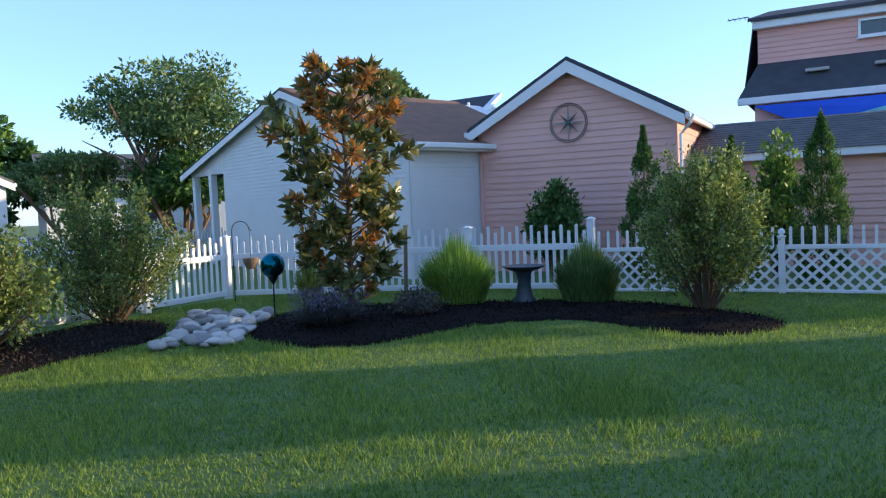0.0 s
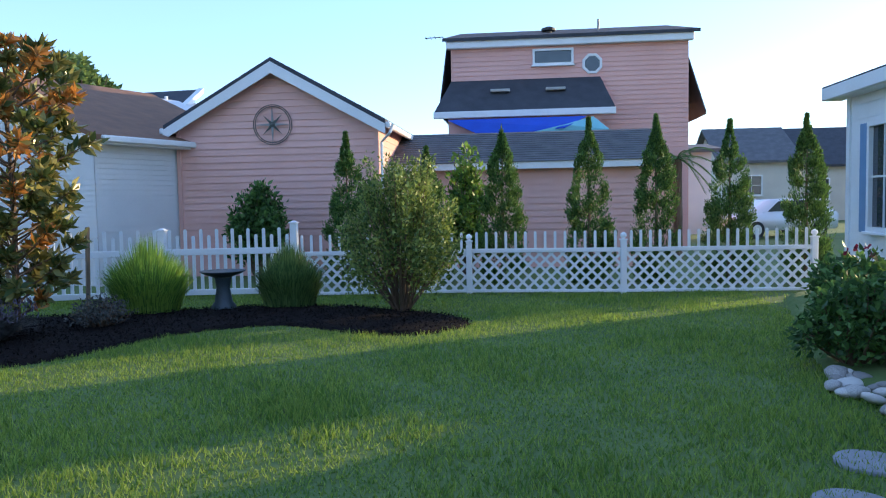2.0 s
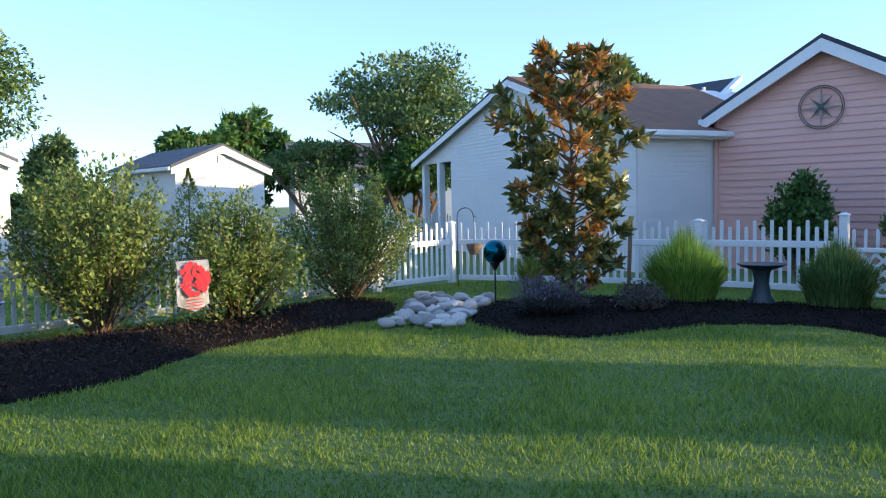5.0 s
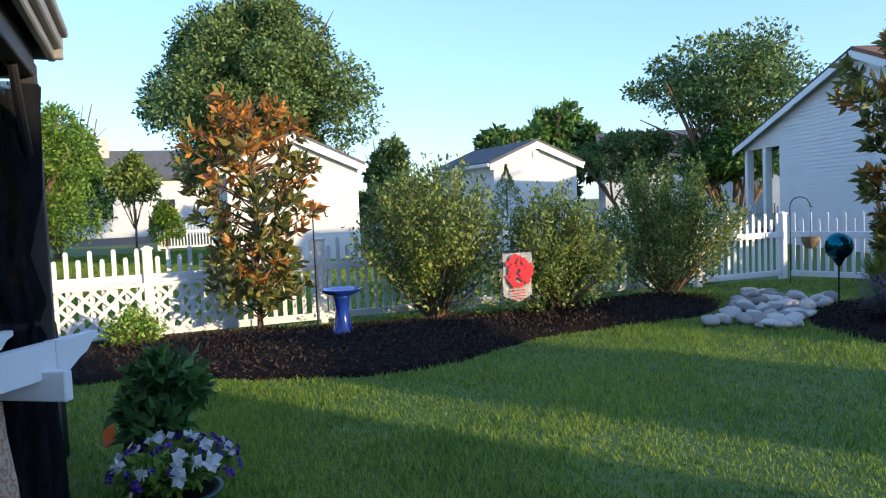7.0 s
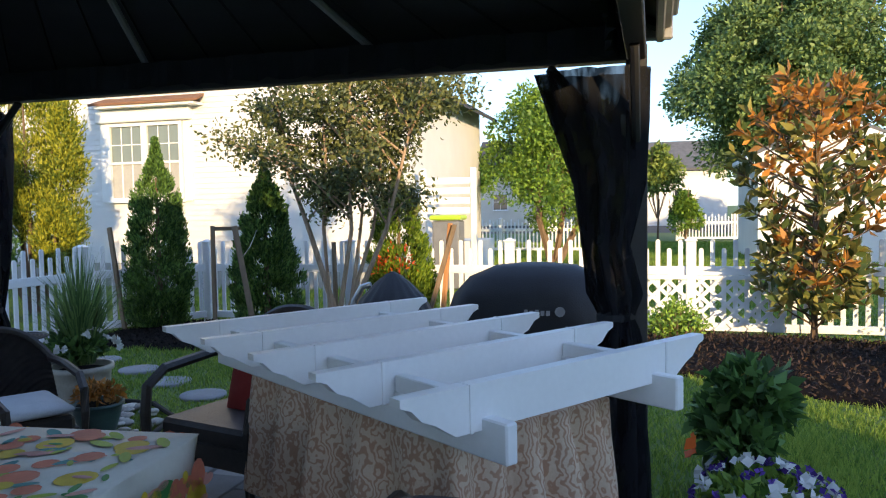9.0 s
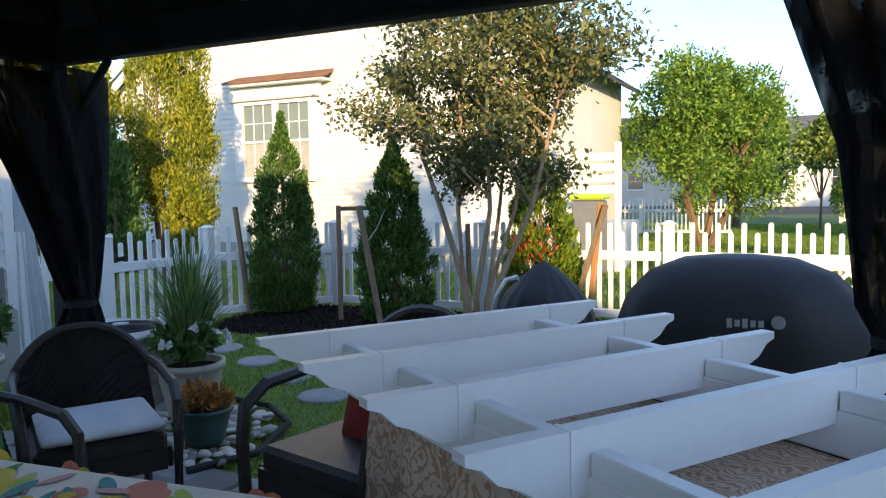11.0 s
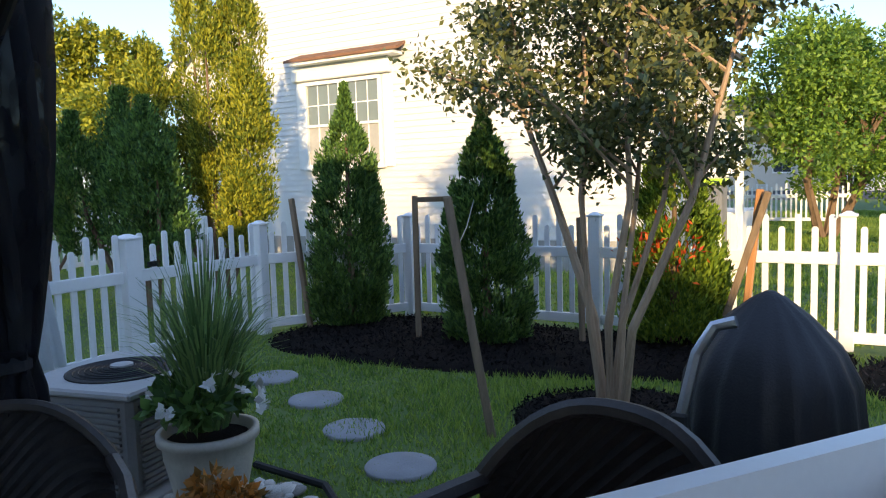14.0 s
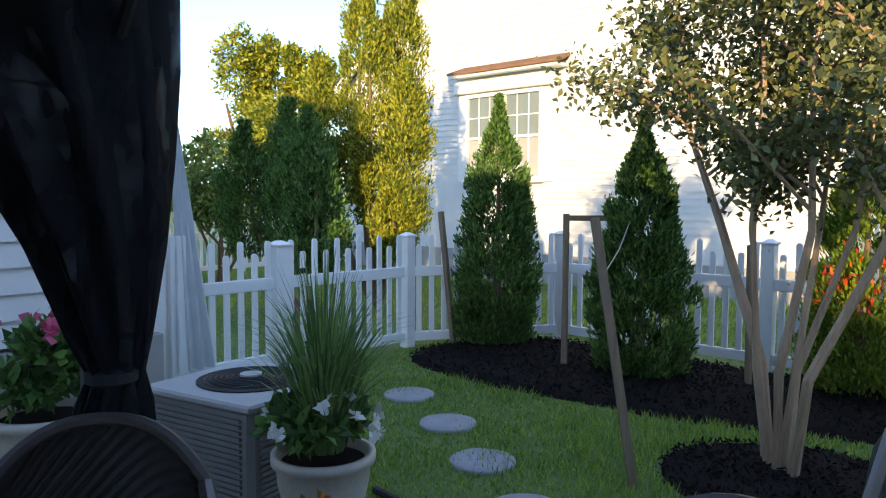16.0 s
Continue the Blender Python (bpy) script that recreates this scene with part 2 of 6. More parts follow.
P_YELLOW = leaf_mat("yellow_petal", (0.62, 0.48, 0.12), (0.45, 0.32, 0.06), 0.6, 0.3)

# ---- mesh helpers ----


def finish(ob, mat, smooth):
    me = ob.data
    if mat:
        me.materials.append(mat)
    if smooth:
        me.shade_smooth()
    return ob


def part(name, bm, mat, parent=None, label="", smooth=False):
    """Links a bmesh as one mesh object under a thing."""
    me = bpy.data.meshes.new(name)
    bm.normal_update()
    bm.to_mesh(me)
    bm.free()
    ob = finish(new(name, me), mat, smooth)
    ob.parent = parent
    return tagged(ob, label)


def raw(name, verts, faces, mat, parent=None, label="", smooth=False):
    me = bpy.data.meshes.new(name)
    me.from_pydata([tuple(v) for v in verts], [], faces)
    ob = finish(new(name, me), mat, smooth)
    ob.parent = parent
    return tagged(ob, label)


def again(name, me, parent, m):
    """Another object on the same mesh."""
    ob = new(name, me)
    ob.parent = parent
    ob.matrix_basis = m
    return ob


def thing(name, m, label, category, group="", kind=""):
    ob = new(name)
    ob.matrix_basis = m
    ob.empty_display_size = 0.1
    return tagged(ob, label, category, group, kind)


def box(bm, c, s, m=None, bevel=0.0):
    """A box of size s about the centre c."""
    r = bmesh.ops.create_cube(bm, size=1.0, matrix=(m or Matrix()) @ Matrix.Translation(c) @ Matrix.Diagonal((*s, 1)))
    if bevel:
        edges = list({e for v in r["verts"] for e in v.link_edges})
        bmesh.ops.bevel(bm, geom=edges, offset=bevel, segments=1, affect="EDGES")
    return bm


def rod(bm, p, q, r0, r1=None, seg=8):
    """A tapered rod from p to q."""
    p, q = Vector(p), Vector(q)
    d = q - p
    m = Matrix.Translation((p + q) / 2) @ d.to_track_quat("Z", "Y").to_matrix().to_4x4()
    bmesh.ops.create_cone(bm, cap_ends=True, segments=seg, radius1=r0, radius2=r0 if r1 is None else r1, depth=d.length, matrix=m)
    return bm


def lathe(bm, profile, seg=20, m=None):
    """A turned shape from (radius, height) pairs."""
    m = m or Matrix()
    rings = []
    for r, z in profile:
        rings.append([bm.verts.new(m @ Vector((r * math.cos(2 * math.pi * k / seg), r * math.sin(2 * math.pi * k / seg), z))) for k in range(seg)])
    for a, b in zip(rings, rings[1:]):
        for k in range(seg):
            bm.faces.new((a[k], a[(k + 1) % seg], b[(k + 1) % seg], b[k]))
    bm.faces.new(rings[0][::-1])
    bm.faces.new(rings[-1])
    return bm


def tube(bm, pts, r, seg=7):
    """A bent tube through points."""
    pts = [Vector(p) for p in pts]
    rings = []
    for i, p in enumerate(pts):
        d = (pts[min(i + 1, len(pts) - 1)] - pts[max(i - 1, 0)]).normalized()
        q = d.to_track_quat("Z", "Y").to_matrix()
        rr = r[i] if isinstance(r, (list, tuple)) else r
        rings.append([bm.verts.new(p + q @ Vector((rr * math.cos(2 * math.pi * k / seg), rr * math.sin(2 * math.pi * k / seg), 0))) for k in range(seg)])
    for a, b in zip(rings, rings[1:]):
        for k in range(seg):
            bm.faces.new((a[k], a[(k + 1) % seg], b[(k + 1) % seg], b[k]))
    bm.faces.new(rings[0][::-1])
    bm.faces.new(rings[-1])
    return bm


def prism(bm, poly, d, m=None):
    """A flat polygon of (u, w) pairs drawn in x and z, d thick along y."""
    m = m or Matrix()
    a = [bm.verts.new(m @ Vector((u, 0, w))) for u, w in poly]
    b = [bm.verts.new(m @ Vector((u, d, w))) for u, w in poly]
    bm.faces.new(a)
    bm.faces.new(b[::-1])
    n = len(a)
    for k in range(n):
        bm.faces.new((a[k], b[k], b[(k + 1) % n], a[(k + 1) % n]))
    bmesh.ops.recalc_face_normals(bm, faces=bm.faces[:])
    return bm


def leaves(name, centres, normals, size, mat, parent, aspect=0.45, seed=1, spread=0.9, label="", up=0.0, fold=0.15):
    """Many small folded leaves as one mesh; each leaf is an island."""
    rng = np.random.default_rng(seed)
    n = len(centres)
    c = np.asarray(centres, float)
    d = np.asarray(normals, float) + rng.normal(0, spread, (n, 3))
    d[:, 2] += up
    d /= np.linalg.norm(d, axis=1)[:, None] + 1e-9
    side = np.cross(d, rng.normal(0, 1, (n, 3)))
    side /= np.linalg.norm(side, axis=1)[:, None] + 1e-9
    nn = np.cross(d, side)
    s = (size * rng.uniform(0.6, 1.25, n))[:, None]
    v = np.empty((n, 4, 3))
    v[:, 0] = c
    v[:, 1] = c + d * s * 0.5 + side * s * aspect * 0.5 + nn * s * fold
    v[:, 2] = c + d * s
    v[:, 3] = c + d * s * 0.5 - side * s * aspect * 0.5 + nn * s * fold
    return soup(name, v.reshape(-1, 3), 4, mat, parent, label)


def soup(name, v, k, mat, parent, label=""):
    """A mesh of loose k-sided faces."""
    n = len(v) // k
    me = bpy.data.meshes.new(name)
    me.vertices.add(n * k)
    me.vertices.foreach_set("co", np.ascontiguousarray(v, dtype=np.float32).ravel())
    me.loops.add(n * k)
    me.loops.foreach_set("vertex_index", np.arange(n * k, dtype=np.int32))
    me.polygons.add(n)
    me.polygons.foreach_set("loop_start", np.arange(0, n * k, k, dtype=np.int32))
    me.update(calc_edges=True)
    ob = finish(new(name, me), mat, False)
    ob.parent = parent
    return tagged(ob, label)


def blob_points(n, centre, radii, seed, shell=0.6, lumps=6):
    """Points in an uneven, clumped crown with gaps, and the outward ways there."""
    rng = np.random.default_rng(seed)
    k = max(lumps, 3)
    dirs = rng.normal(0, 1, (k, 3))
    dirs /= np.linalg.norm(dirs, axis=1)[:, None]
    fine = k > 20
    cc = dirs * (rng.uniform(0.3, 0.84, (k, 1)) if fine else rng.uniform(0.25, 0.72, (k, 1)))
    rr = rng.uniform(0.15, 0.33, k) if fine else rng.uniform(0.28, 0.5, k)
    pick = rng.integers(0, k, n)
    o = rng.normal(0, 1, (n, 3))
    o /= np.linalg.norm(o, axis=1)[:, None]
    rad = rng.uniform(shell, 1.0, n) ** 0.6 * rng.uniform(0.8, 1.08, n)
    p = cc[pick] + o * (rad * rr[pick])[:, None]
    return np.asarray(centre) + p * np.asarray(radii), o

# ---- ground ----
from mathutils.geometry import delaunay_2d_cdt


def smooth_loop(pts, sub=6):
    """A closed rounded outline through corner points."""
    out, n = [], len(pts)
    for i in range(n):
        p0, p1, p2, p3 = (Vector((*pts[(i + k) % n], 0)) for k in (-1, 0, 1, 2))
        for s in range(sub):
            t = s / sub
            out.append(0.5 * ((2 * p1) + (p2 - p0) * t + (2 * p0 - 5 * p1 + 4 * p2 - p3) * t * t + (3 * p1 - p0 - 3 * p2 + p3) * t ** 3))
    return out


def inside(px, py, loop):
    """Which of the points lie in the outline."""
    px, py = np.asarray(px), np.asarray(py)
    r = np.zeros(px.shape, bool)
    n = len(loop)
    for i in range(n):
        x1, y1, x2, y2 = loop[i].x, loop[i].y, loop[(i + 1) % n].x, loop[(i + 1) % n].y
        c = (y1 > py) != (y2 > py)
        r ^= c & (px < (x2 - x1) * (py - y1) / (y2 - y1 + 1e-12) + x1)
    return r


BED_ISLAND = smooth_loop([(-6.2, 7.5), (-5.3, 6.95), (-4.4, 7.02), (-3.85, 7.75), (-3.4, 8.9), (-2.55, 9.55), (-1.9, 9.45), (-1.2, 9.0), (-0.5, 8.85), (0.05, 9.2), (0.25, 9.8), (-0.3, 10.5), (-1.6, 11.2), (-3.2, 11.3), (-5.2, 10.5), (-6.7, 10.0), (-6.9, 8.9)])
BED_WEST = smooth_loop([(-7.4, -1.4), (-7.2, -0.1), (-6.5, 0.9), (-6.12, 1.9), (-6.2, 2.7), (-6.6, 3.4), (-6.95, 4.2), (-7.05, 5.2), (-7.0, 6.1), (-7.4, 7.1), (-8.2, 7.8), (-9.1, 7.5), (-9.0, 6.0), (-8.85, 4.4), (-8.95, 2.9), (-9.5, 1.0), (-9.55, -0.6), (-9.4, -2.0), (-8.4, -2.3)])
BED_SW = smooth_loop([(-7.9, -7.6), (-7.55, -7.2), (-7.42, -6.3), (-7.52, -5.3), (-7.6, -4.6), (-7.85, -3.9), (-8.1, -3.2), (-8.5, -2.5), (-9.45, -2.45), (-9.5, -4.7), (-9.48, -6.9), (-8.6, -7.6)])
BED_CRAPE = smooth_loop([(-6.2, -3.5), (-6.5, -4.15), (-7.1, -4.3), (-7.6, -3.7), (-7.4, -3.0), (-6.7, -2.9)])
BED_HOUSE = smooth_loop([(4.0, 8.6), (3.65, 7.2), (3.65, 6.0), (4.1, 5.3), (5.9, 5.2), (5.95, 12.3), (5.2, 12.5), (4.6, 10.8)])
PATIO_AREA = smooth_loop([(-3.9, -0.55), (-4.1, -2.0), (-4.05, -4.0), (-3.9, -5.2), (0, -6.9), (1.6, -6.6), (1.9, -3), (1.7, -0.75), (0.0, -0.62), (-2.0, -0.55)], 5)
BEDS = (BED_ISLAND, BED_WEST, BED_SW, BED_CRAPE, BED_HOUSE)


def ground_sheet():
    bm = bmesh.new()
    xs = [-900, -300, -120, -60, -35, -22, -14, -10, -6, -2, 2, 6, 10, 16, 30, 60, 120, 300, 900]
    vs = [[bm.verts.new((x, y, 0)) for y in xs] for x in xs]
    for i in range(len(xs) - 1):
        for j in range(len(xs) - 1):
            bm.faces.new((vs[i][j], vs[i + 1][j], vs[i + 1][j + 1], vs[i][j + 1]))
    g = part("ground", bm, SOIL)
    tagged(g, "green lawn ground reaching to the horizon", "ground", kind="structure")


def edge_distance(x, y, loop):
    """How far points lie from the outline."""
    d = np.full(np.shape(x), 9.0)
    n = len(loop)
    for i in range(n):
        ax, ay, bx, by = loop[i].x, loop[i].y, loop[(i + 1) % n].x, loop[(i + 1) % n].y
        l2 = (bx - ax) ** 2 + (by - ay) ** 2 + 1e-9
        t = np.clip(((x - ax) * (bx - ax) + (y - ay) * (by - ay)) / l2, 0, 1)
        d = np.minimum(d, np.hypot(x - ax - t * (bx - ax), y - ay - t * (by - ay)))
    return d


def mound_height(d, h):
    return np.interp(d, (0, 0.03, 0.10, 0.5, 1.1), (0.0, 0.03, 0.05, 0.05 + 0.6 * h, 0.05 + h))


def mound(name, loop, h, label, mat=MULCH):
    """A bed of mulch that swells from its edge."""
    rng = np.random.default_rng(len(name))
    xs, ys = [p.x for p in loop], [p.y for p in loop]
    gx, gy = np.meshgrid(np.arange(min(xs), max(xs), 0.09), np.arange(min(ys), max(ys), 0.09))
    gx, gy = gx.ravel() + rng.normal(0, 0.012, gx.size), gy.ravel() + rng.normal(0, 0.012, gx.size)
    k = inside(gx, gy, loop)
    gx, gy = gx[k], gy[k]
    d = edge_distance(gx, gy, loop)
    gx, gy, d = gx[d > 0.03], gy[d > 0.03], d[d > 0.03]
    pts = [Vector((p.x, p.y)) for p in loop] + [Vector((a, b)) for a, b in zip(gx, gy)]
    n = len(loop)
    tri = delaunay_2d_cdt(pts, [(i, (i + 1) % n) for i in range(n)], [], 1, 1e-6)
    z = list(np.full(n, -0.02)) + list(mound_height(d, h) + rng.normal(0, 0.006, len(d)))
    verts = [(v.x, v.y, z[src[0]] if src else 0.0) for v, src in zip(tri[0], tri[3])]
    ob = raw(name, verts, [list(f) for f in tri[2]], mat, None, label, True)
    return tagged(ob, category="mulch bed", kind="structure")


def chips(name, loop, n, size, mat, seed, h, parent):
    """Loose bark chips scattered over a bed."""
    rng = np.random.default_rng(seed)
    xs, ys = [p.x for p in loop], [p.y for p in loop]
    x = rng.uniform(min(xs), max(xs), n * 2)
    y = rng.uniform(min(ys), max(ys), n * 2)
    k = inside(x, y, loop)
    x, y = x[k][:n], y[k][:n]
    m = len(x)
    z = mound_height(edge_distance(x, y, loop), h) + 0.008
    c = np.stack([x, y, z], 1)
    return tagged(leaves(name, c, np.tile((0, 0, 0.12), (m, 1)), size, mat, parent, 0.35, seed, 0.55, fold=0.06), kind="stuff")


ground_sheet()
mi = mound("mulch_bed_island", BED_ISLAND, 0.06, "black mulch island bed edged against the lawn")
mw = mound("mulch_bed_west", BED_WEST, 0.10, "dark brown bark mulch bed along the picket fence")
ms = mound("mulch_bed_southwest", BED_SW, 0.06, "black mulch bed in the fence corner")
mc = mound("mulch_bed_crape", BED_CRAPE, 0.05, "small round mulch bed round a crape myrtle")
mh = mound("flower_bed_house", BED_HOUSE, 0.05, "flower bed soil beside the white house wall", SOIL)
chips("bark_chips", BED_ISLAND, 9000, 0.045, CHIP_BK, 3, 0.06, mi)
chips("bark_chips", BED_WEST, 16000, 0.055, CHIP, 4, 0.10, mw)
chips("bark_chips", BED_SW, 8000, 0.045, CHIP_BK, 5, 0.06, ms)
chips("bark_chips", BED_CRAPE, 2500, 0.04, CHIP_BK, 6, 0.05, mc)


def turf():
    """Grass blades, thicker near the walk."""
    rng = np.random.default_rng(11)
    sets = []
    for x0, x1, y0, y1, n, h, fall in ((-9.6, 4.6, 0.0, 12.95, 330000, 0.062, 1.7), (-9.5, -3.6, -7.9, 0.6, 95000, 0.062, 1.0), (3, 6, 0, 13, 8000, 0.062, 1.0), (-34, -9.8, -9, 9.5, 150000, 0.10, 1.0), (-14, -5, -17, -8.2, 40000, 0.07, 1.0)):
        x, y = rng.uniform(x0, x1, n), y0 + (y1 - y0) * rng.uniform(0, 1, n) ** fall
        keep = ~inside(x, y, PATIO_AREA)
        for b in BEDS:
            keep &= ~inside(x, y, b)
        x, y = x[keep], y[keep]
        m = len(x)
        yaw, hh = rng.uniform(0, 6.283, m), h * rng.uniform(0.5, 1.3, m)
        patch = 0.75 + 0.5 * np.sin(x * 1.7 + np.sin(y * 1.1)) * np.sin(y * 1.9 + x * 0.4)
        patch = patch + 0.28 * np.sin(x * 6.3 + 2.6 * np.sin(y * 2.1)) * np.sin(y * 5.7 + 1.7 * np.sin(x * 1.3))
        hh *= np.clip(patch, 0.45, 1.4)
        # a lush ring left by an old planting
        hh *= np.where(np.hypot((x + 0.85) / 0.62, (y - 5.5) / 0.70) < rng.uniform(0.85, 1.1, m), 1.55, 1.0)
        w = rng.uniform(0.004, 0.008, m) * (2.2 if x1 < -9 else 1.0)
        lx, ly = rng.normal(0, 0.4, m) * hh, rng.normal(0, 0.4, m) * hh
        v = np.zeros((m, 3, 3))
        v[:, 0] = np.stack([x - np.cos(yaw) * w, y - np.sin(yaw) * w, np.zeros(m)], 1)
        v[:, 1] = np.stack([x + np.cos(yaw) * w, y + np.sin(yaw) * w, np.zeros(m)], 1)
        v[:, 2] = np.stack([x + lx, y + ly, hh], 1)
        sets.append(v.reshape(-1, 3))
    ob = soup("grass", np.concatenate(sets), 3, L_TURF, None)
    tagged(ob, "short mown green lawn grass with sunlit streaks", "grass", kind="stuff")


turf()

# ---- fences ----


def picket_mesh(h, w, name):
    bm = bmesh.new()
    prism(bm, [(-w / 2, 0), (w / 2, 0), (w / 2, h - 0.02), (w / 4, h), (-w / 4, h), (-w / 2, h - 0.02)], 0.022, Matrix.Translation((0, -0.011, 0)))
    me = bpy.data.meshes.new(name)
    bm.to_mesh(me)
    bm.free()
    me.materials.append(VINYL)
    return me


PICKET_TALL, PICKET_SHORT = picket_mesh(1.14, 0.055, "picket"), picket_mesh(1.03, 0.055, "picket")
TIP_TALL, TIP_SHORT = picket_mesh(0.30, 0.045, "picket"), picket_mesh(0.30, 0.045, "picket")


def post_bm(h, w, finial=False):
    bm = bmesh.new()
    box(bm, (0, 0, h / 2), (w, w, h), bevel=0.006)
    box(bm, (0, 0, h + 0.012), (w + 0.03, w + 0.03, 0.024), bevel=0.006)
    if finial:
        lathe(bm, [(0.03, h + 0.02), (0.03, h + 0.04), (0.055, h + 0.07), (0.05, h + 0.11), (0.012, h + 0.14)], 10)
    else:
        lathe(bm, [(w * 0.68, h + 0.024), (w * 0.2, h + 0.05)], 4, Matrix.Rotation(radians(45), 4, "Z"))
    return bm


def post(p, h, w, group, finial=False):
    t = thing("fence_post", pose(p[0], p[1], 0), "white square vinyl fence post with a cap", "fence post", group)
    part("post_shaft", post_bm(h, w, finial), VINYL, t)


def span(p, q):
    d = Vector((q[0] - p[0], q[1] - p[1], 0))
    return pose(p[0], p[1], 0, 0, 0, math.degrees(math.atan2(d.y, d.x))), d.length


def lattice_bm(length, z0, z1, slat=0.046, gap=0.195, y=0.0):
    """Crossed diagonal slats cut to a rectangle."""
    bm = bmesh.new()
    h = z1 - z0
    for side, off in ((1, 0.0), (-1, 0.007)):
        x = -h
        while x < length:
            a = [(x, z0), (x + slat * 1.41, z0), (x + h + slat * 1.41, z1), (x + h, z1)]
            if side < 0:
                a = [(2 * x + h + slat * 1.41 - u, w) for u, w in a]
            poly = clip(clip(a, 0.0, 1), length, -1)
            if len(poly) > 2:
                prism(bm, poly, 0.007, Matrix.Translation((0, y + off, 0)))
            x += gap
    return bm


def clip(poly, lim, sign):
    out = []
    for i in range(len(poly)):
        a, b = poly[i], poly[(i + 1) % len(poly)]
        ina, inb = (a[0] - lim) * sign >= 0, (b[0] - lim) * sign >= 0
        if ina:
            out.append(a)
        if ina != inb:
            t = (lim - a[0]) / (b[0] - a[0])
            out.append((lim, a[1] + (b[1] - a[1]) * t))
    return out


def picket_fence(p, q, label="white vinyl picket fence with alternating tall and short pickets", group="yard fence sections", w=0.11, name="picket_fence", sag=0.0):
    m, ln = span(p, q)
    t = thing(name, m, label, "fence", group)
    for z, hh in ((0.82, 0.11), (0.12, 0.10)):
        part("rail", box(bmesh.new(), (ln / 2, 0, z), (ln - w, 0.045, hh), bevel=0.006), VINYL, t)
    if group.startswith("neighbour"):
        part("post_shaft", post_bm(1.22, 0.12), VINYL, t)
    k = max(2, round((ln - w) / 0.137))
    step = (ln - w) / k
    for i in range(k):
        tall = i % 2 == 0
        again("picket", PICKET_TALL if tall else PICKET_SHORT, t, Matrix.Translation((w / 2 + (i + 0.5) * step, 0, 0.07 + 0.002 * ((i * 7) % 3))))
    return t


def lattice_fence(p, q):
    m, ln = span(p, q)
    t = thing("lattice_fence", m, "white vinyl lattice fence topped with short pickets", "fence", "back fence sections")
    part("rail", box(bmesh.new(), (ln / 2, 0, 0.745), (ln - 0.1, 0.05, 0.07), bevel=0.006), VINYL, t)
    part("rail", box(bmesh.new(), (ln / 2, 0, 0.045), (ln - 0.1, 0.05, 0.05), bevel=0.006), VINYL, t)
    part("lattice", lattice_bm(ln - 0.1, 0.06, 0.72), VINYL, t, "crossed diagonal slats").location = (0.05, 0, 0)
    k = round((ln - 0.1) / 0.163)
    for i in range(k):
        again("picket", TIP_TALL, t, Matrix.Translation((0.05 + (i + 0.5) * (ln - 0.1) / k, 0, 0.77)))


NORTH = [(-9.55, 10.7), (-7.5, 11.55), (-5.25, 12.35), (-3.02, 12.69)]
BACK = [(-3.02, 12.69), (0.0, 12.98), (2.62, 12.9), (5.74, 13.0)]
WEST = [(-9.65, y) for y in (10.7, 8.75, 6.6, 4.4, 2.15, -0.1, -2.4, -4.7, -7.0)]
SOUTH = [(-9.65, -7.0), (-8.1, -7.9)]
for a, b in zip(NORTH, NORTH[1:]):
    picket_fence(a, b)
for a, b in zip(BACK, BACK[1:]):
    lattice_fence(a, b)
for a, b in zip(WEST, WEST[1:]):
    picket_fence(a, b)
picket_fence(*SOUTH)
for p in NORTH[1:-1] + WEST + SOUTH[1:]:
    post(p, 1.19, 0.12, "yard fence posts")
post(NORTH[-1], 1.28, 0.12, "yard fence posts")
for p in BACK[1:]:
    post(p, 0.90, 0.10, "back fence posts", True)
picket_fence((-8.1, -7.9), (-6.55, -8.0), "closed white picket gate with a black latch", "", name="garden_gate")
post((-6.55, -8.0), 1.16, 0.16, "yard fence posts")
picket_fence((-6.55, -8.0), (-5.45, -8.0))
post((-5.45, -8.0), 1.16, 0.12, "yard fence posts")
latch = thing("gate_latch", pose(-6.75, -7.93, 0.92), "small black metal gate latch on the white post", "latch")
part("latch_plate", box(bmesh.new(), (0, 0, 0), (0.10, 0.03, 0.05), bevel=0.004), DARK_IRON, latch)
part("latch_lever", rod(bmesh.new(), (0, 0.015, 0), (0.02, 0.05, 0.03), 0.008), DARK_IRON, latch)
lat = thing("lattice_sheet", pose(-9.60, -1.35, 0.02, 0, 0, 90), "white lattice sheet fixed on the lower picket fence", "lattice")
part("lattice", lattice_bm(2.35, 0.06, 0.70), VINYL, lat)
part("rail", box(bmesh.new(), (1.17, 0.0, 0.72), (2.35, 0.03, 0.05)), VINYL, lat)

# ---- houses ----


def siding(bm, z0, z1, course, left, right, m, depth=0.014):
    """Clapboard courses, each leaning out at its lower edge."""
    z = z0
    while z < z1 - 1e-4:
        t = min(z + course, z1)
        a0, b0, a1, b1 = left(z), right(z), left(t), right(t)
        if b0 - a0 > 0.02:
            v = [bm.verts.new(m @ Vector(c)) for c in ((a0, -depth, z), (b0, -depth, z), (max(b1, a1 + 0.005), -0.001, t), (a1, -0.001, t), (a0, 0, z), (b0, 0, z))]
            bm.faces.new(v[:4])
            bm.faces.new((v[0], v[4], v[5], v[1]))
        z = t
    return bm


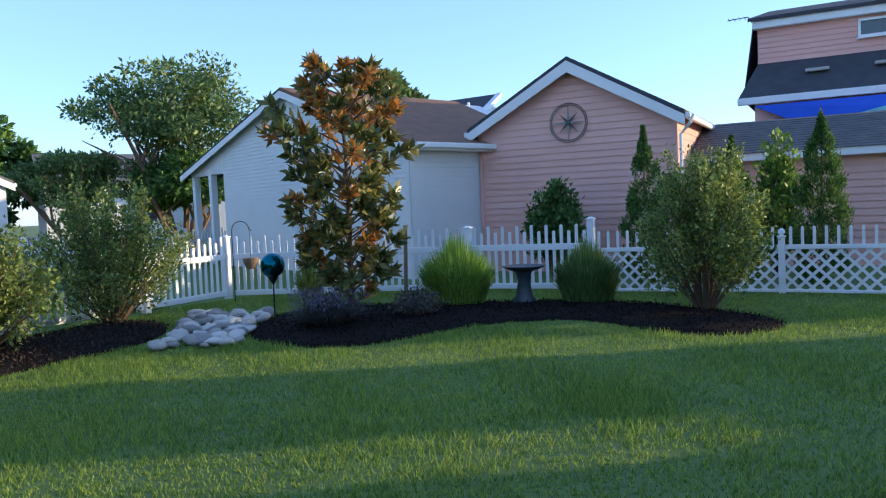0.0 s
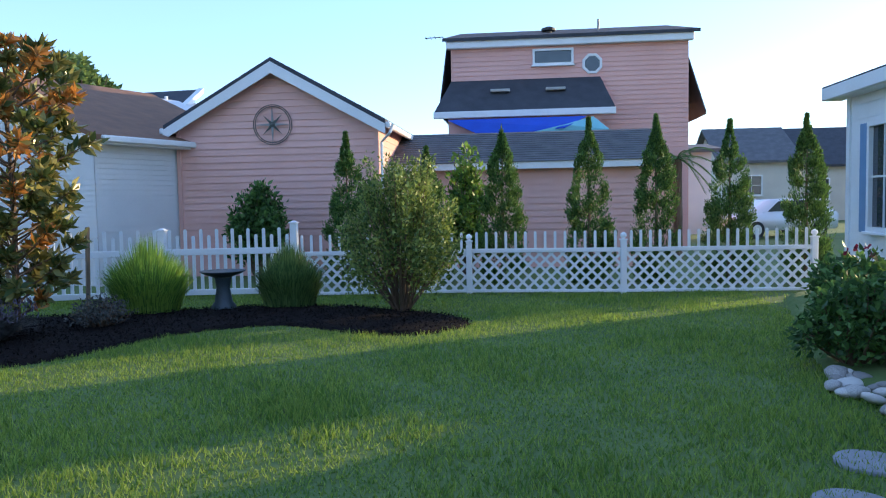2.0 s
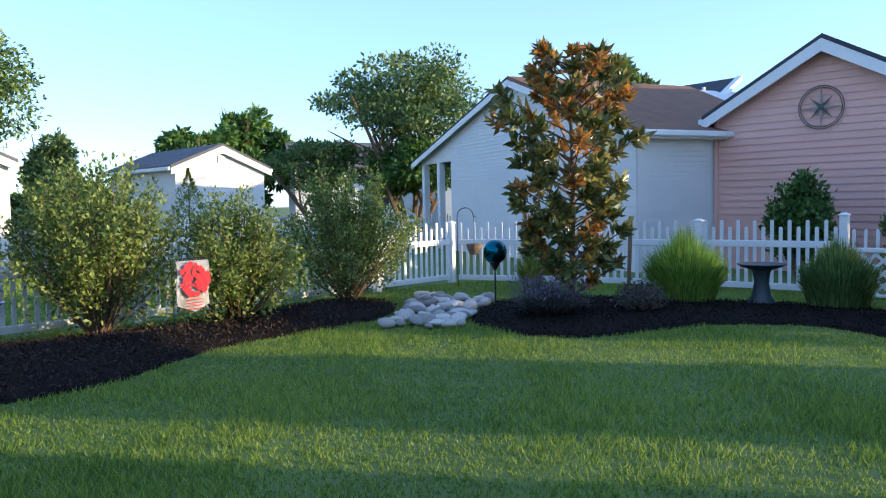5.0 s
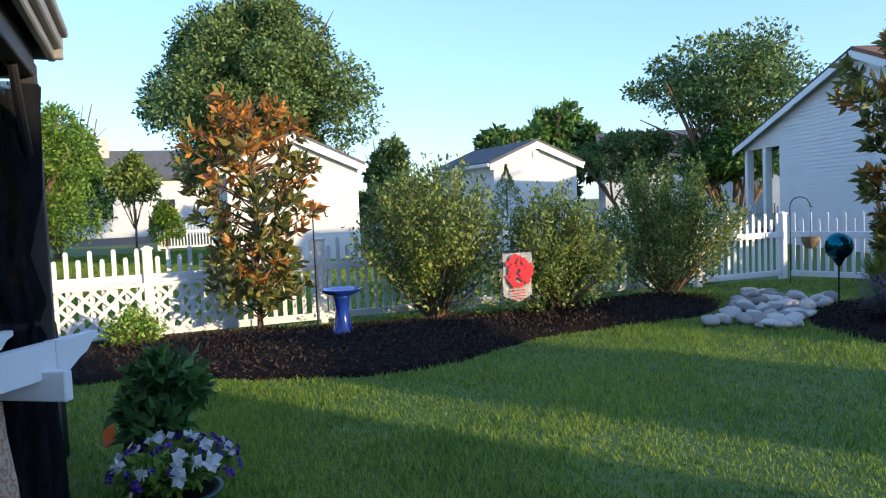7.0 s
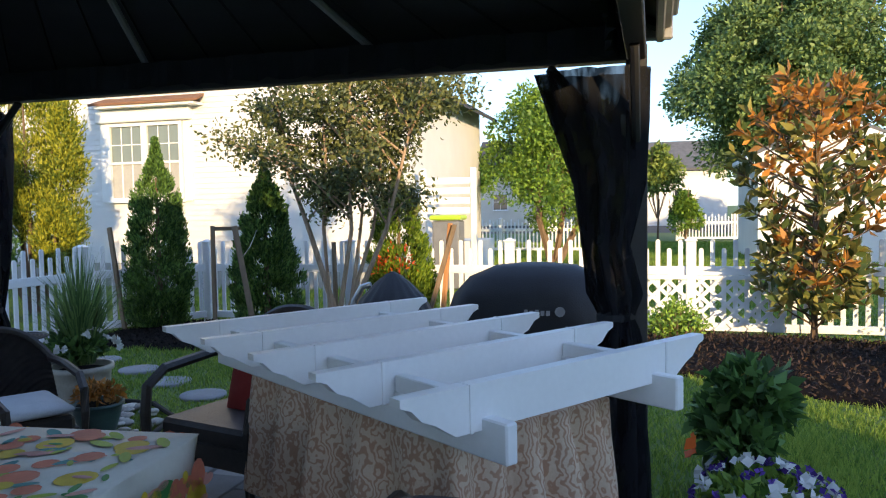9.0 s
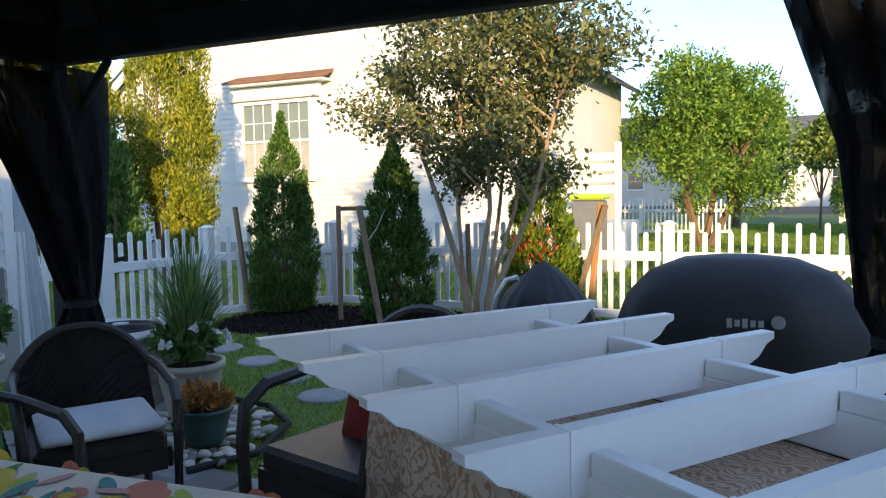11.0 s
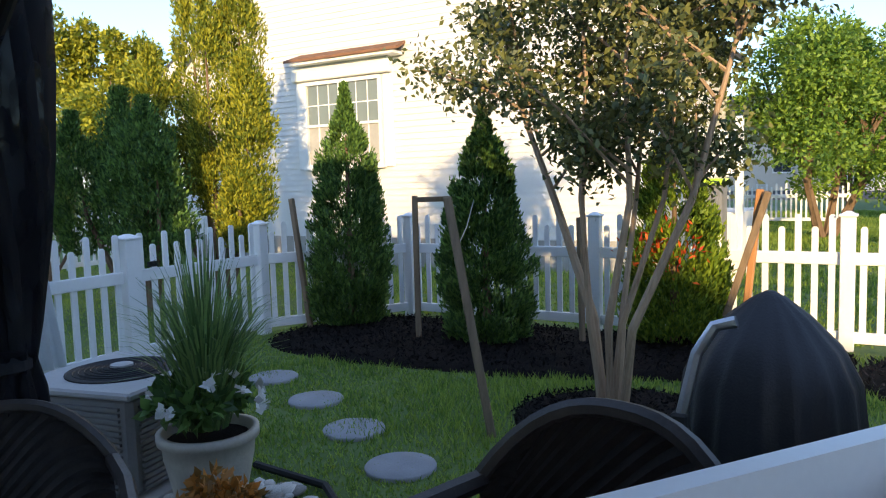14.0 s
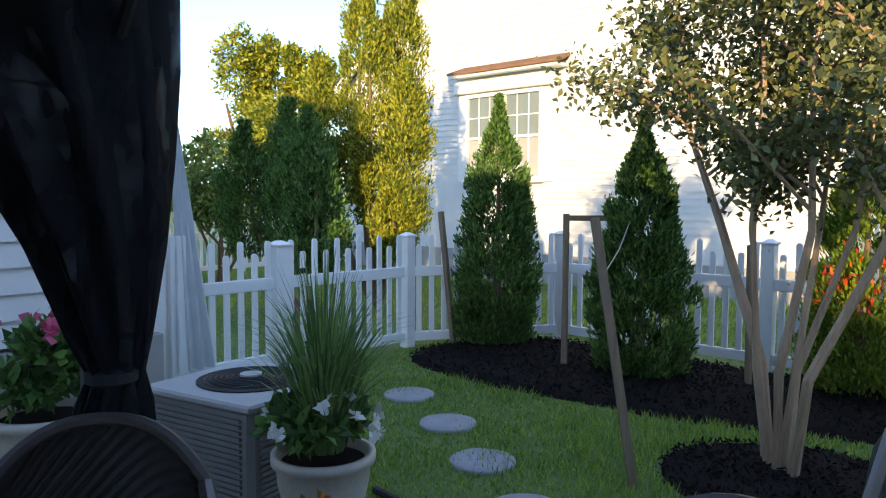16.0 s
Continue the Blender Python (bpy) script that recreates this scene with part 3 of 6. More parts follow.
def slab(bm, a, b, c, d, th):
    """A roof plane through four corners, th thick downwards."""
    up = [bm.verts.new(p) for p in (a, b, c, d)]
    lo = [bm.verts.new((p[0], p[1], p[2] - th)) for p in (a, b, c, d)]
    bm.faces.new(up)
    bm.faces.new(lo[::-1])
    for k in range(4):
        bm.faces.new((up[k], lo[k], lo[(k + 1) % 4], up[(k + 1) % 4]))
    bmesh.ops.recalc_face_normals(bm, faces=bm.faces[:])
    return bm


def shell(t, poly, depth, mat, name="wall"):
    """The solid body behind the siding."""
    return part(name, prism(bmesh.new(), poly, depth, Matrix.Translation((0, 0.004, 0))), mat, t)


def window(t, x, z, w, h, m=None, bars=(1, 1), mat=GLASS, depth=0.05):
    """A framed window set proud of the wall, with panes and bars; local x, z are its lower left corner."""
    base = m or Matrix()
    wdw = new("window")
    wdw.parent = t
    wdw.matrix_basis = base @ Matrix.Translation((x, -depth, z))
    bm = bmesh.new()
    f = 0.07
    for c, s in (((w / 2, 0, f / 2), (w, 0.09, f)), ((w / 2, 0, h - f / 2), (w, 0.09, f)), ((f / 2, 0, h / 2), (f, 0.088, h - 2 * f)), ((w - f / 2, 0, h / 2), (f, 0.088, h - 2 * f))):
        box(bm, c, s)
    part("frame", bm, TRIM, wdw)
    part("pane", box(bmesh.new(), (w / 2, 0.025, h / 2), (w - 2 * f, 0.012, h - 2 * f)), mat, wdw)
    part("sill", box(bmesh.new(), (w / 2, -0.02, -0.02), (w + 0.08, 0.13, 0.04), bevel=0.006), TRIM, wdw)
    bm = bmesh.new()
    for i in range(1, bars[0]):
        box(bm, (f + (w - 2 * f) * i / bars[0], 0.01, h / 2), (0.022, 0.02, h - 2 * f))
    for i in range(1, bars[1]):
        box(bm, (w / 2, 0.008, f + (h - 2 * f) * i / bars[1]), (w - 2 * f, 0.02, 0.03))
    if len(bm.verts):
        part("glazing_bar", bm, TRIM, wdw)
    else:
        bm.free()
    return wdw


def gable_profile(w, ze, za, xa=None):
    xa = w / 2 if xa is None else xa
    left = lambda z: 0.0 if z <= ze else xa * (z - ze) / (za - ze)
    right = lambda z: w if z <= ze else w - (w - xa) * (z - ze) / (za - ze)
    return left, right


def roof_pair(t, w, ze, za, depth, mat, over=0.35, front=0.25, xa=None, th=0.12):
    """Two roof planes over a gable, with fascia boards."""
    xa = w / 2 if xa is None else xa
    sl, sr = (za - ze) / xa, (za - ze) / (w - xa)
    for x1, s in ((-over, sl), (w + over, sr)):
        zl = ze - over * s + 0.06
        part("roof", slab(bmesh.new(), (xa, -front, za + 0.10), (x1, -front, zl + 0.04), (x1, depth + front, zl + 0.04), (xa, depth + front, za + 0.10), th), mat, t)
        bm = bmesh.new()
        d = 0.26
        prism(bm, [(xa, za + 0.07 - th + 0.05), (x1, zl - th + 0.05), (x1, zl - th - d + 0.09), (xa, za + 0.07 - th - d + 0.05)], 0.04, Matrix.Translation((0, -front - 0.045, 0)))
        part("fascia", bm, TRIM, t)
        part("gutter", box(bmesh.new(), (x1 + (0.05 if x1 > 0 else -0.05), depth / 2, zl - 0.09), (0.10, depth + 2 * front, 0.13), bevel=0.02), TRIM, t)


# pink garage
gar = thing("pink_garage", pose(-6.87, 16.5, 0), "pink clapboard garage gable with white roof trim", "garage")
W, ZE, ZA = 4.66, 3.45, 4.76
lf, rt = gable_profile(W, ZE, ZA)
shell(gar, [(0, 0), (W, 0), (W, ZE), (W / 2, ZA), (0, ZE)], 4.1, SIDING_PJ)
z = 0.0
while z < ZA - 0.08:
    part("board", siding(bmesh.new(), z, min(z + 0.152, ZA - 0.02), 0.152, lf, rt, Matrix(), 0.022), SIDING_P, gar)
    z += 0.152
roof_pair(gar, W, ZE, ZA, 4.1, SHINGLE_D, 0.2, 0.25)
part("side_siding", siding(bmesh.new(), 0, ZE, 0.152, lambda z: 0, lambda z: 4.1, Matrix.Translation((W, 0, 0)) @ Matrix.Rotation(radians(90), 4, "Z")), SIDING_PJ, gar)
for x in (0.04, W - 0.04):
    part("corner_board", box(bmesh.new(), (x, -0.02, ZE / 2), (0.09, 0.05, ZE)), SIDING_P, gar)
part("downspout", tube(bmesh.new(), [(W + 0.36, -0.2, ZE - 0.12), (W + 0.30, -0.2, ZE - 0.3), (W + 0.08, -0.06, ZE - 0.5), (W + 0.06, -0.06, 0.1)], 0.035), TRIM, gar)

# annex behind the arborvitae
ann = thing("pink_annex", pose(-2.2, 18.0, 0), "long low pink clapboard annex with a grey shingle roof", "building")
shell(ann, [(0, 0), (6.3, 0), (6.3, 2.35), (0, 2.35)], 4.0, SIDING_PJ)
part("siding", siding(bmesh.new(), 0, 2.35, 0.152, lambda z: 0, lambda z: 6.3, Matrix(), 0.022), SIDING_P, ann)
part("fascia", box(bmesh.new(), (3.15, -0.30, 2.42), (6.7, 0.05, 0.16)), TRIM, ann)
part("soffit", box(bmesh.new(), (3.15, -0.14, 2.37), (6.6, 0.28, 0.03)), TRIM, ann)
rows = 14
for i in range(rows):
    y0, y1 = -0.36 + i * 2.4 / rows, -0.36 + (i + 1) * 2.4 / rows + 0.03
    z0, z1 = 2.50 + i * 0.90 / rows, 2.50 + (i + 1) * 0.90 / rows
    part("shingle_course", slab(bmesh.new(), (-0.2, y0, z0 + 0.02), (6.55, y0, z0 + 0.02), (6.55, y1, z1 + 0.005), (-0.2, y1, z1 + 0.005), 0.02), SHINGLE_G, ann)
part("back_roof", slab(bmesh.new(), (-0.2, 2.04, 3.39), (6.55, 2.04, 3.39), (6.55, 4.3, 2.5), (-0.2, 4.3, 2.5), 0.06), SHINGLE_G, ann)

# tall pink house
big = thing("pink_house", pose(-1.33, 25.0, 0) @ Matrix.Diagonal((1, 1, 1.017, 1)), "tall pink clapboard house with a dark roof and dormer", "house")
shell(big, [(0, 0), (7.64, 0), (7.64, 6.7), (0, 6.7)], 7.0, SIDING_PJ)
part("siding", siding(bmesh.new(), 0, 6.55, 0.152, lambda z: 0, lambda z: 7.64, Matrix(), 0.022), SIDING_PJ, big)
part("fascia", box(bmesh.new(), (3.82, -0.12, 6.60), (7.9, 0.22, 0.24), bevel=0.02), TRIM, big)
part("roof", slab(bmesh.new(), (-0.25, -0.3, 6.80), (7.95, -0.3, 6.80), (7.6, 3.5, 7.75), (0.1, 3.5, 7.75), 0.10), SHINGLE_D, big)
part("side_roof", slab(bmesh.new(), (-0.10, -0.15, 6.75), (-0.42, -0.15, 4.5), (-0.42, 7.0, 4.5), (-0.10, 7.0, 6.75), 0.10), SHINGLE_D, big)
part("east_roof", slab(bmesh.new(), (7.70, 0.2, 6.0), (8.25, 0.2, 4.3), (8.25, 7.0, 4.3), (7.70, 7.0, 6.0), 0.10), SHINGLE_D, big)
part("lower_roof", slab(bmesh.new(), (0.0, 0.0, 5.47), (4.85, 0.0, 5.47), (5.15, -1.5, 4.33), (-0.42, -1.5, 4.33), 0.09), SHINGLE_D, big)
part("lower_fascia", box(bmesh.new(), (2.36, -1.52, 4.22), (5.6, 0.12, 0.20), bevel=0.015), TRIM, big)
part("lower_wall", siding(bmesh.new(), 0, 4.2, 0.152, lambda z: 0, lambda z: 4.7, Matrix.Translation((0, -1.2, 0)), 0.022), SIDING_PJ, big)
bm = bmesh.new()
box(bm, (2.36, -1.3, 2.05), (4.7, 0.18, 4.1))
part("lower_body", bm, SIDING_PJ, big)
for x in (1.3, 3.05):
    sk = part("skylight", box(bmesh.new(), (x + 0.33, -0.62, 5.03), (0.62, 0.42, 0.09), Matrix.Translation((0, 0, 0)), 0.015), BLIND, big, "pale skylight dome")
window(big, 2.68, 5.88, 1.32, 0.52)
bm = bmesh.new()
lathe(bm, [(0.34, 0), (0.34, 0.06), (0.26, 0.06), (0.26, 0.02)], 8, Matrix.Translation((4.6, 0.0, 5.88)) @ Matrix.Rotation(radians(90), 4, "X") @ Matrix.Rotation(radians(22.5), 4, "Z"))
octo = part("octagon_window", bm, TRIM, big, "white octagonal window frame")
part("pane", lathe(bmesh.new(), [(0.25, 0.03), (0.25, 0.035)], 8, Matrix.Translation((4.6, 0.0, 5.88)) @ Matrix.Rotation(radians(90), 4, "X") @ Matrix.Rotation(radians(22.5), 4, "Z")), GLASS, octo)
bm = bmesh.new()
lathe(bm, [(0.12, 7.0), (0.12, 7.2), (0.24, 7.22), (0.24, 7.30), (0.08, 7.36)], 12, Matrix.Translation((3.25, 1.2, 0)))
part("roof_vent", bm, STEEL, big)
part("roof_pipe", rod(bmesh.new(), (4.9, 1.0, 7.0), (4.9, 1.0, 7.5), 0.035), GUTTER, big)
bm = bmesh.new()
tube(bm, [(-0.12, 0.4, 6.7), (-0.3, 0.4, 7.0), (-0.9, 0.4, 6.98)], 0.015)
for x in (-0.4, -0.55, -0.7, -0.85):
    rod(bm, (x, 0.15, 6.98), (x, 0.65, 6.98), 0.008)
part("antenna", bm, STEEL, big)
for nm, pts, mt, lab in (("shade_sail", [(0.05, -1.56, 4.14), (4.3, -1.60, 4.14), (3.6, -2.2, 3.75), (1.2, -2.0, 3.55)], BLUE_SAIL, "bright blue triangular shade sail under the eave"), ("shade_sail", [(4.5, -1.60, 4.12), (5.0, -1.62, 3.7), (1.9, -2.6, 3.45), (3.6, -2.1, 3.85)], AQUA_SAIL, "pale aqua shade sail beside the pink house")):
    s = thing(nm, pose(-1.36, 25.0, 0), lab, "shade sail")
    part("canopy", slab(bmesh.new(), *pts, 0.02), mt, s)

# white house to the northwest
ang = math.degrees(math.atan2(0.37, -0.929))
nw = thing("white_house", pose(-7.7, 14.5, 0, 0, 0, ang), "white clapboard house gable with brown shingle roof and porch", "house")
# local +x runs along the gable away from the side wall; the outside is local +y
bm = prism(bmesh.new(), [(0, 0), (9.8, 0), (9.8, 3.1), (9.8, 3.85), (5.4, 5.0), (0, 3.1)], -9.0, Matrix.Translation((0, -0.004, 0)))
part("wall", bm, SIDING_W, nw)
bm = bmesh.new()
z = 0.0
while z < 4.95:
    t = z + 0.11
    a0, a1 = (0, 0) if t < 3.1 else (5.4 * max(z - 3.1, 0) / 1.9, 5.4 * (t - 3.1) / 1.9)
    b0 = 9.8 if z < 3.85 else 5.4 + (5.0 - z) * 3.83
    b1 = 9.8 if t < 3.85 else 5.4 + max(5.0 - t, 0) * 3.83
    vv = [bm.verts.new(c) for c in ((a0, 0.016, z), (b0, 0.016, z), (b1, 0.001, t), (a1, 0.001, t), (a0, 0, z), (b0, 0, z))]
    bm.faces.new(vv[:4][::-1])
    bm.faces.new((vv[0], vv[1], vv[5], vv[4]))
    z = t
part("siding", bm, SIDING_W, nw)
part("side_siding", siding(bmesh.new(), 0, 3.1, 0.11, lambda z: 0, lambda z: 9.0, Matrix.Rotation(radians(-90), 4, "Z"), 0.016), SIDING_W, nw).scale = (1, 1, 1)
part("porch_gable", prism(bmesh.new(), [(9.8, 3.85), (9.8, 3.0), (12.5, 3.0), (12.5, 3.14)], -0.15), SIDING_W, nw)
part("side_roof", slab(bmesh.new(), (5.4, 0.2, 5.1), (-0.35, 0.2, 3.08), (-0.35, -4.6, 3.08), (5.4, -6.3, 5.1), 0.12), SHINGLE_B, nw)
# plane away from the sun: shade put into the colour by darker shingle
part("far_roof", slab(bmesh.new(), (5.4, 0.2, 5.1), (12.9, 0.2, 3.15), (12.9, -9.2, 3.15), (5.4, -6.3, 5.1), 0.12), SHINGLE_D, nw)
part("fascia", prism(bmesh.new(), [(5.4, 5.0), (-0.35, 2.98), (-0.35, 2.80), (5.4, 4.82)], 0.04, Matrix.Translation((0, 0.2, 0))), TRIM, nw)
part("fascia", prism(bmesh.new(), [(5.4, 5.0), (12.9, 3.06), (12.9, 2.88), (5.4, 4.82)], 0.04, Matrix.Translation((0, 0.2, 0))), TRIM, nw)
part("gutter", box(bmesh.new(), (-0.40, -4.4, 3.0), (0.11, 9.0, 0.13), bevel=0.02), TRIM, nw)
part("soffit", box(bmesh.new(), (-0.17, -4.4, 2.92), (0.34, 9.0, 0.04)), TRIM, nw)
for x in (12.3, 10.9):
    part("porch_post", box(bmesh.new(), (x, -0.1, 1.5), (0.22, 0.22, 3.0), bevel=0.015), TRIM, nw)
part("porch_wall", box(bmesh.new(), (11.2, -3.0, 1.5), (2.6, 0.12, 3.0)), SIDING_B, nw)
part("porch_deck", box(bmesh.new(), (11.3, -1.5, 0.2), (2.8, 3.0, 0.4)), STAKE, nw)
# wing roof behind, its shade painted in with the dark shingle
into = nw.matrix_basis.inverted()
wing = [into @ Vector(c) for c in ((-12.6, 24.2, 5.42), (-9.72, 24.2, 5.48), (-9.8, 21.4, 3.95), (-12.2, 21.4, 3.95))]
part("wing_roof", slab(bmesh.new(), *wing, 0.1), SHINGLE_D, nw)
rake = [into @ Vector(c) for c in ((-9.70, 24.2, 5.52), (-9.52, 24.2, 5.52), (-9.60, 21.3, 3.95), (-9.78, 21.3, 3.95))]
part("wing_rake", slab(bmesh.new(), *rake, 0.16), TRIM, nw)
part("wing_vent", rod(bmesh.new(), into @ Vector((-10.2, 22.9, 4.75)), into @ Vector((-10.2, 22.9, 5.1)), 0.05), TRIM, nw)

# sunlit white house to the southwest: local x runs north to south along its wall
sw = thing("neighbour_house", pose(-14.0, -5.6, 0, 0, 0, -90), "sunlit white clapboard house with a small window roof", "house")
lw, rw = (lambda z: 0.0 if z < 4.6 else (z - 4.6) * 1.45), (lambda z: 10.4 if z < 4.2 else 10.4 - (z - 4.2) * 1.45)


def mirrored(bm):
    """Turns the outside of a wall from local -y to local +y."""
    bmesh.ops.transform(bm, matrix=Matrix.Diagonal((1, -1, 1, 1)), verts=bm.verts[:])
    bmesh.ops.reverse_faces(bm, faces=bm.faces[:])
    return bm


part("wall", mirrored(prism(bmesh.new(), [(0, 0), (10.4, 0), (10.4, 4.2), (5.6, 7.6), (0, 4.6)], 8.0, Matrix.Translation((0, 0.004, 0)))), SIDING_W, sw)
part("siding", mirrored(siding(bmesh.new(), 0.55, 7.4, 0.115, lw, rw, Matrix(), 0.017)), SIDING_W, sw)
part("foundation", mirrored(box(bmesh.new(), (5.2, -0.03, 0.27), (10.4, 0.05, 0.54))), CONCRETE, sw)
for a, b in (((5.6, 7.75), (11.0, 3.9)), ((5.6, 7.75), (-0.5, 4.3))):
    part("roof", mirrored(slab(bmesh.new(), (a[0], -0.3, a[1]), (b[0], -0.3, b[1]), (b[0], 8.2, b[1]), (a[0], 8.2, a[1]), 0.12)), SHINGLE_D, sw)
    part("fascia", mirrored(prism(bmesh.new(), [(a[0], a[1] - 0.12), (b[0], b[1] - 0.12), (b[0], b[1] - 0.34), (a[0], a[1] - 0.34)], 0.04, Matrix.Translation((0, -0.33, 0)))), TRIM, sw)
MIR = Matrix.Rotation(radians(180), 4, "Z")
for x in (-6.66, -5.71):
    wdw = window(sw, x, 1.92, 0.95, 1.71, MIR, (3, 1), BLIND)
    part("upper_pane", box(bmesh.new(), (0.475, 0.012, 1.24), (0.79, 0.01, 0.78)), PANE_SKY, wdw, "upper sash glass, reflected sky in its colour, over a lowered blind")
    part("meeting_rail", box(bmesh.new(), (0.475, 0.002, 0.84), (0.81, 0.03, 0.05)), TRIM, wdw)
    part("glazing_bar", box(bmesh.new(), (0.475, 0.004, 1.24), (0.81, 0.02, 0.022)), TRIM, wdw)
part("window_surround", mirrored(box(bmesh.new(), (5.72, -0.06, 3.80), (2.4, 0.20, 0.30), bevel=0.02)), TRIM, sw)
part("window_surround", mirrored(box(bmesh.new(), (4.64, -0.02, 2.77), (0.20, 0.07, 1.74), bevel=0.01)), TRIM, sw)
part("window_surround", mirrored(box(bmesh.new(), (6.78, -0.02, 2.77), (0.20, 0.07, 1.74), bevel=0.01)), TRIM, sw)
part("window_roof", mirrored(slab(bmesh.new(), (4.12, -0.42, 4.04), (6.86, -0.42, 4.04), (6.76, 0.0, 4.20), (4.22, 0.0, 4.20), 0.05)), SHINGLE_B, sw)
part("window_roof_trim", mirrored(box(bmesh.new(), (5.5, -0.20, 3.965), (2.5, 0.36, 0.05))), TRIM, sw)
part("pipe", mirrored(rod(bmesh.new(), (3.0, -0.06, 1.0), (3.0, -0.06, 1.45), 0.03)), GUTTER, sw)
# porch and its railing at the north end of that house
pr = thing("porch_railing", pose(-15.2, -5.4, 0, 0, 0, 90), "white porch deck with horizontal board railing", "porch")
for z in (1.60, 1.81, 2.02, 2.23):
    part("rail", box(bmesh.new(), (0.65, 0, z), (1.1, 0.05, 0.14), bevel=0.006), TRIM, pr)
for x in (0.1, 1.2):
    part("porch_post", box(bmesh.new(), (x, 0, 1.25), (0.12, 0.12, 2.5), bevel=0.01), TRIM, pr)
part("porch_deck", box(bmesh.new(), (0.65, 0.9, 0.47), (1.2, 1.8, 0.94)), TRIM, pr)

bin_ = thing("storage_bin", pose(-14.6, -4.6, 0), "grey storage bin with a lime-green lid beside the porch", "bin")
part("body", box(bmesh.new(), (0, 0, 0.70), (0.5, 0.56, 1.40), bevel=0.03), AC_GREY, bin_)
part("lid", box(bmesh.new(), (0, 0, 1.46), (0.58, 0.66, 0.10), bevel=0.03), material("lime_plastic", (0.42, 0.62, 0.05), (0.34, 0.52, 0.04), 0.4, bump=0.05), bin_)

# two white sheds to the west


def shed(x, y0, w, ze, za, depth, label, roof):
    t = thing("garden_shed", pose(x, y0, 0, 0, 0, 90), label, "shed", "sheds beyond the west fence")
    l, r = gable_profile(w, ze, za)
    shell(t, [(0, 0), (w, 0), (w, ze), (w / 2, za), (0, ze)], depth, SIDING_W)
    part("siding", siding(bmesh.new(), 0, za - 0.05, 0.12, l, r, Matrix(), 0.016), SIDING_W, t)
    roof_pair(t, w, ze, za, depth, roof, 0.22, 0.15)
    part("gable_vent", box(bmesh.new(), (w / 2, -0.03, za - 0.45), (0.28, 0.04, 0.32), bevel=0.01), TRIM, t)
    return t


shed(-22.0, 2.22, 3.96, 3.02, 3.9, 5.0, "white shed with a shallow gable roof", SHINGLE_G)
shed(-24.0, 11.87, 3.5, 3.08, 3.8, 5.5, "cream-white shed with a dark shingle roof", SHINGLE_G)

# own house: north wing with shutters, main body behind the camera
own = thing("house_wing", pose(6.05, 10.55, 0, 0, 0, -90), "white clapboard house wing with blue shutters", "house")
part("wall", prism(bmesh.new(), [(-1.95, 0), (0, 0), (0, 3.12), (-1.95, 3.12)], 1.4, Matrix.Translation((0, 0.004, 0))), SIDING_W, own)
part("siding", siding(bmesh.new(), 0.2, 3.12, 0.23, lambda z: -1.95, lambda z: 0.0, Matrix(), 0.008), TRIM, own)
part("roof", slab(bmesh.new(), (-2.25, -0.30, 3.32), (0.05, -0.30, 3.32), (0.05, 1.5, 3.7), (-2.25, 1.5, 3.7), 0.07), SHINGLE_D, own)
part("fascia", box(bmesh.new(), (-1.02, -0.28, 3.20), (2.46, 0.05, 0.20), bevel=0.01), TRIM, own)
part("soffit", box(bmesh.new(), (-1.02, -0.13, 3.11), (2.4, 0.25, 0.03)), TRIM, own)
part("corner_board", box(bmesh.new(), (-1.90, -0.015, 1.55), (0.12, 0.04, 3.1)), TRIM, own)
part("shutter", box(bmesh.new(), (-1.30, -0.03, 1.84), (0.30, 0.04, 1.62), bevel=0.008), SHUTTER, own, "pale blue panelled shutter")
part("shutter", box(bmesh.new(), (-0.10, -0.03, 1.84), (0.18, 0.04, 1.62), bevel=0.008), SHUTTER, own, "pale blue panelled shutter")
window(own, -1.12, 1.05, 0.88, 1.6, None, (2, 2))
# main body is out of view; corner and ridge set to shape the lawn shade
main = thing("own_house", pose(6.05, 8.65, 0, 0, 0, -90), "unseen main body of the white house, shaped to shade the lawn", "house")
part("wall", prism(bmesh.new(), [(0, 0), (11, 0), (11, 3.1), (0, 3.1)], 9.0), SIDING_W, main)
part("roof", slab(bmesh.new(), (-0.0, -0.3, 3.25), (11.2, -0.3, 3.25), (11.2, 4.5, 5.3), (0.0, 4.5, 5.3), 0.12), SHINGLE_D, main)
part("roof", slab(bmesh.new(), (-0.0, 9.3, 3.25), (11.2, 9.3, 3.25), (11.2, 4.5, 5.3), (0.0, 4.5, 5.3), 0.12), SHINGLE_D, main)
part("gable", prism(bmesh.new(), [(0.05, 3.1), (8.95, 3.1), (8.95, 3.28), (4.5, 5.16), (0.05, 3.28)], -11.0, Matrix.Rotation(radians(90), 4, "Z")), SIDING_W, main)
# unseen block added to keep sun off the south wall
part("upper_storey", box(bmesh.new(), (9.5, 4.2, 4.9), (2.8, 7.0, 3.6)), SIDING_W, main)
south = thing("house_south_wall", pose(-5.1, -7.75, 0), "white clapboard house wall above a concrete foundation", "house")
part("foundation", box(bmesh.new(), (6.0, 0.2, 0.31), (12.0, 0.4, 0.62)), CONCRETE, south)
part("wall", box(bmesh.new(), (6.0, -0.3, 1.95), (12.0, 1.2, 2.6)), SIDING_W, south)
part("siding", mirrored(siding(bmesh.new(), 0.65, 3.2, 0.17, lambda z: 0.0, lambda z: 12.0, Matrix.Translation((0, -0.304, 0)), 0.026)), SIDING_W, south)
part("corner_board", box(bmesh.new(), (-0.01, 0.27, 1.9), (0.10, 0.12, 2.55)), TRIM, south)
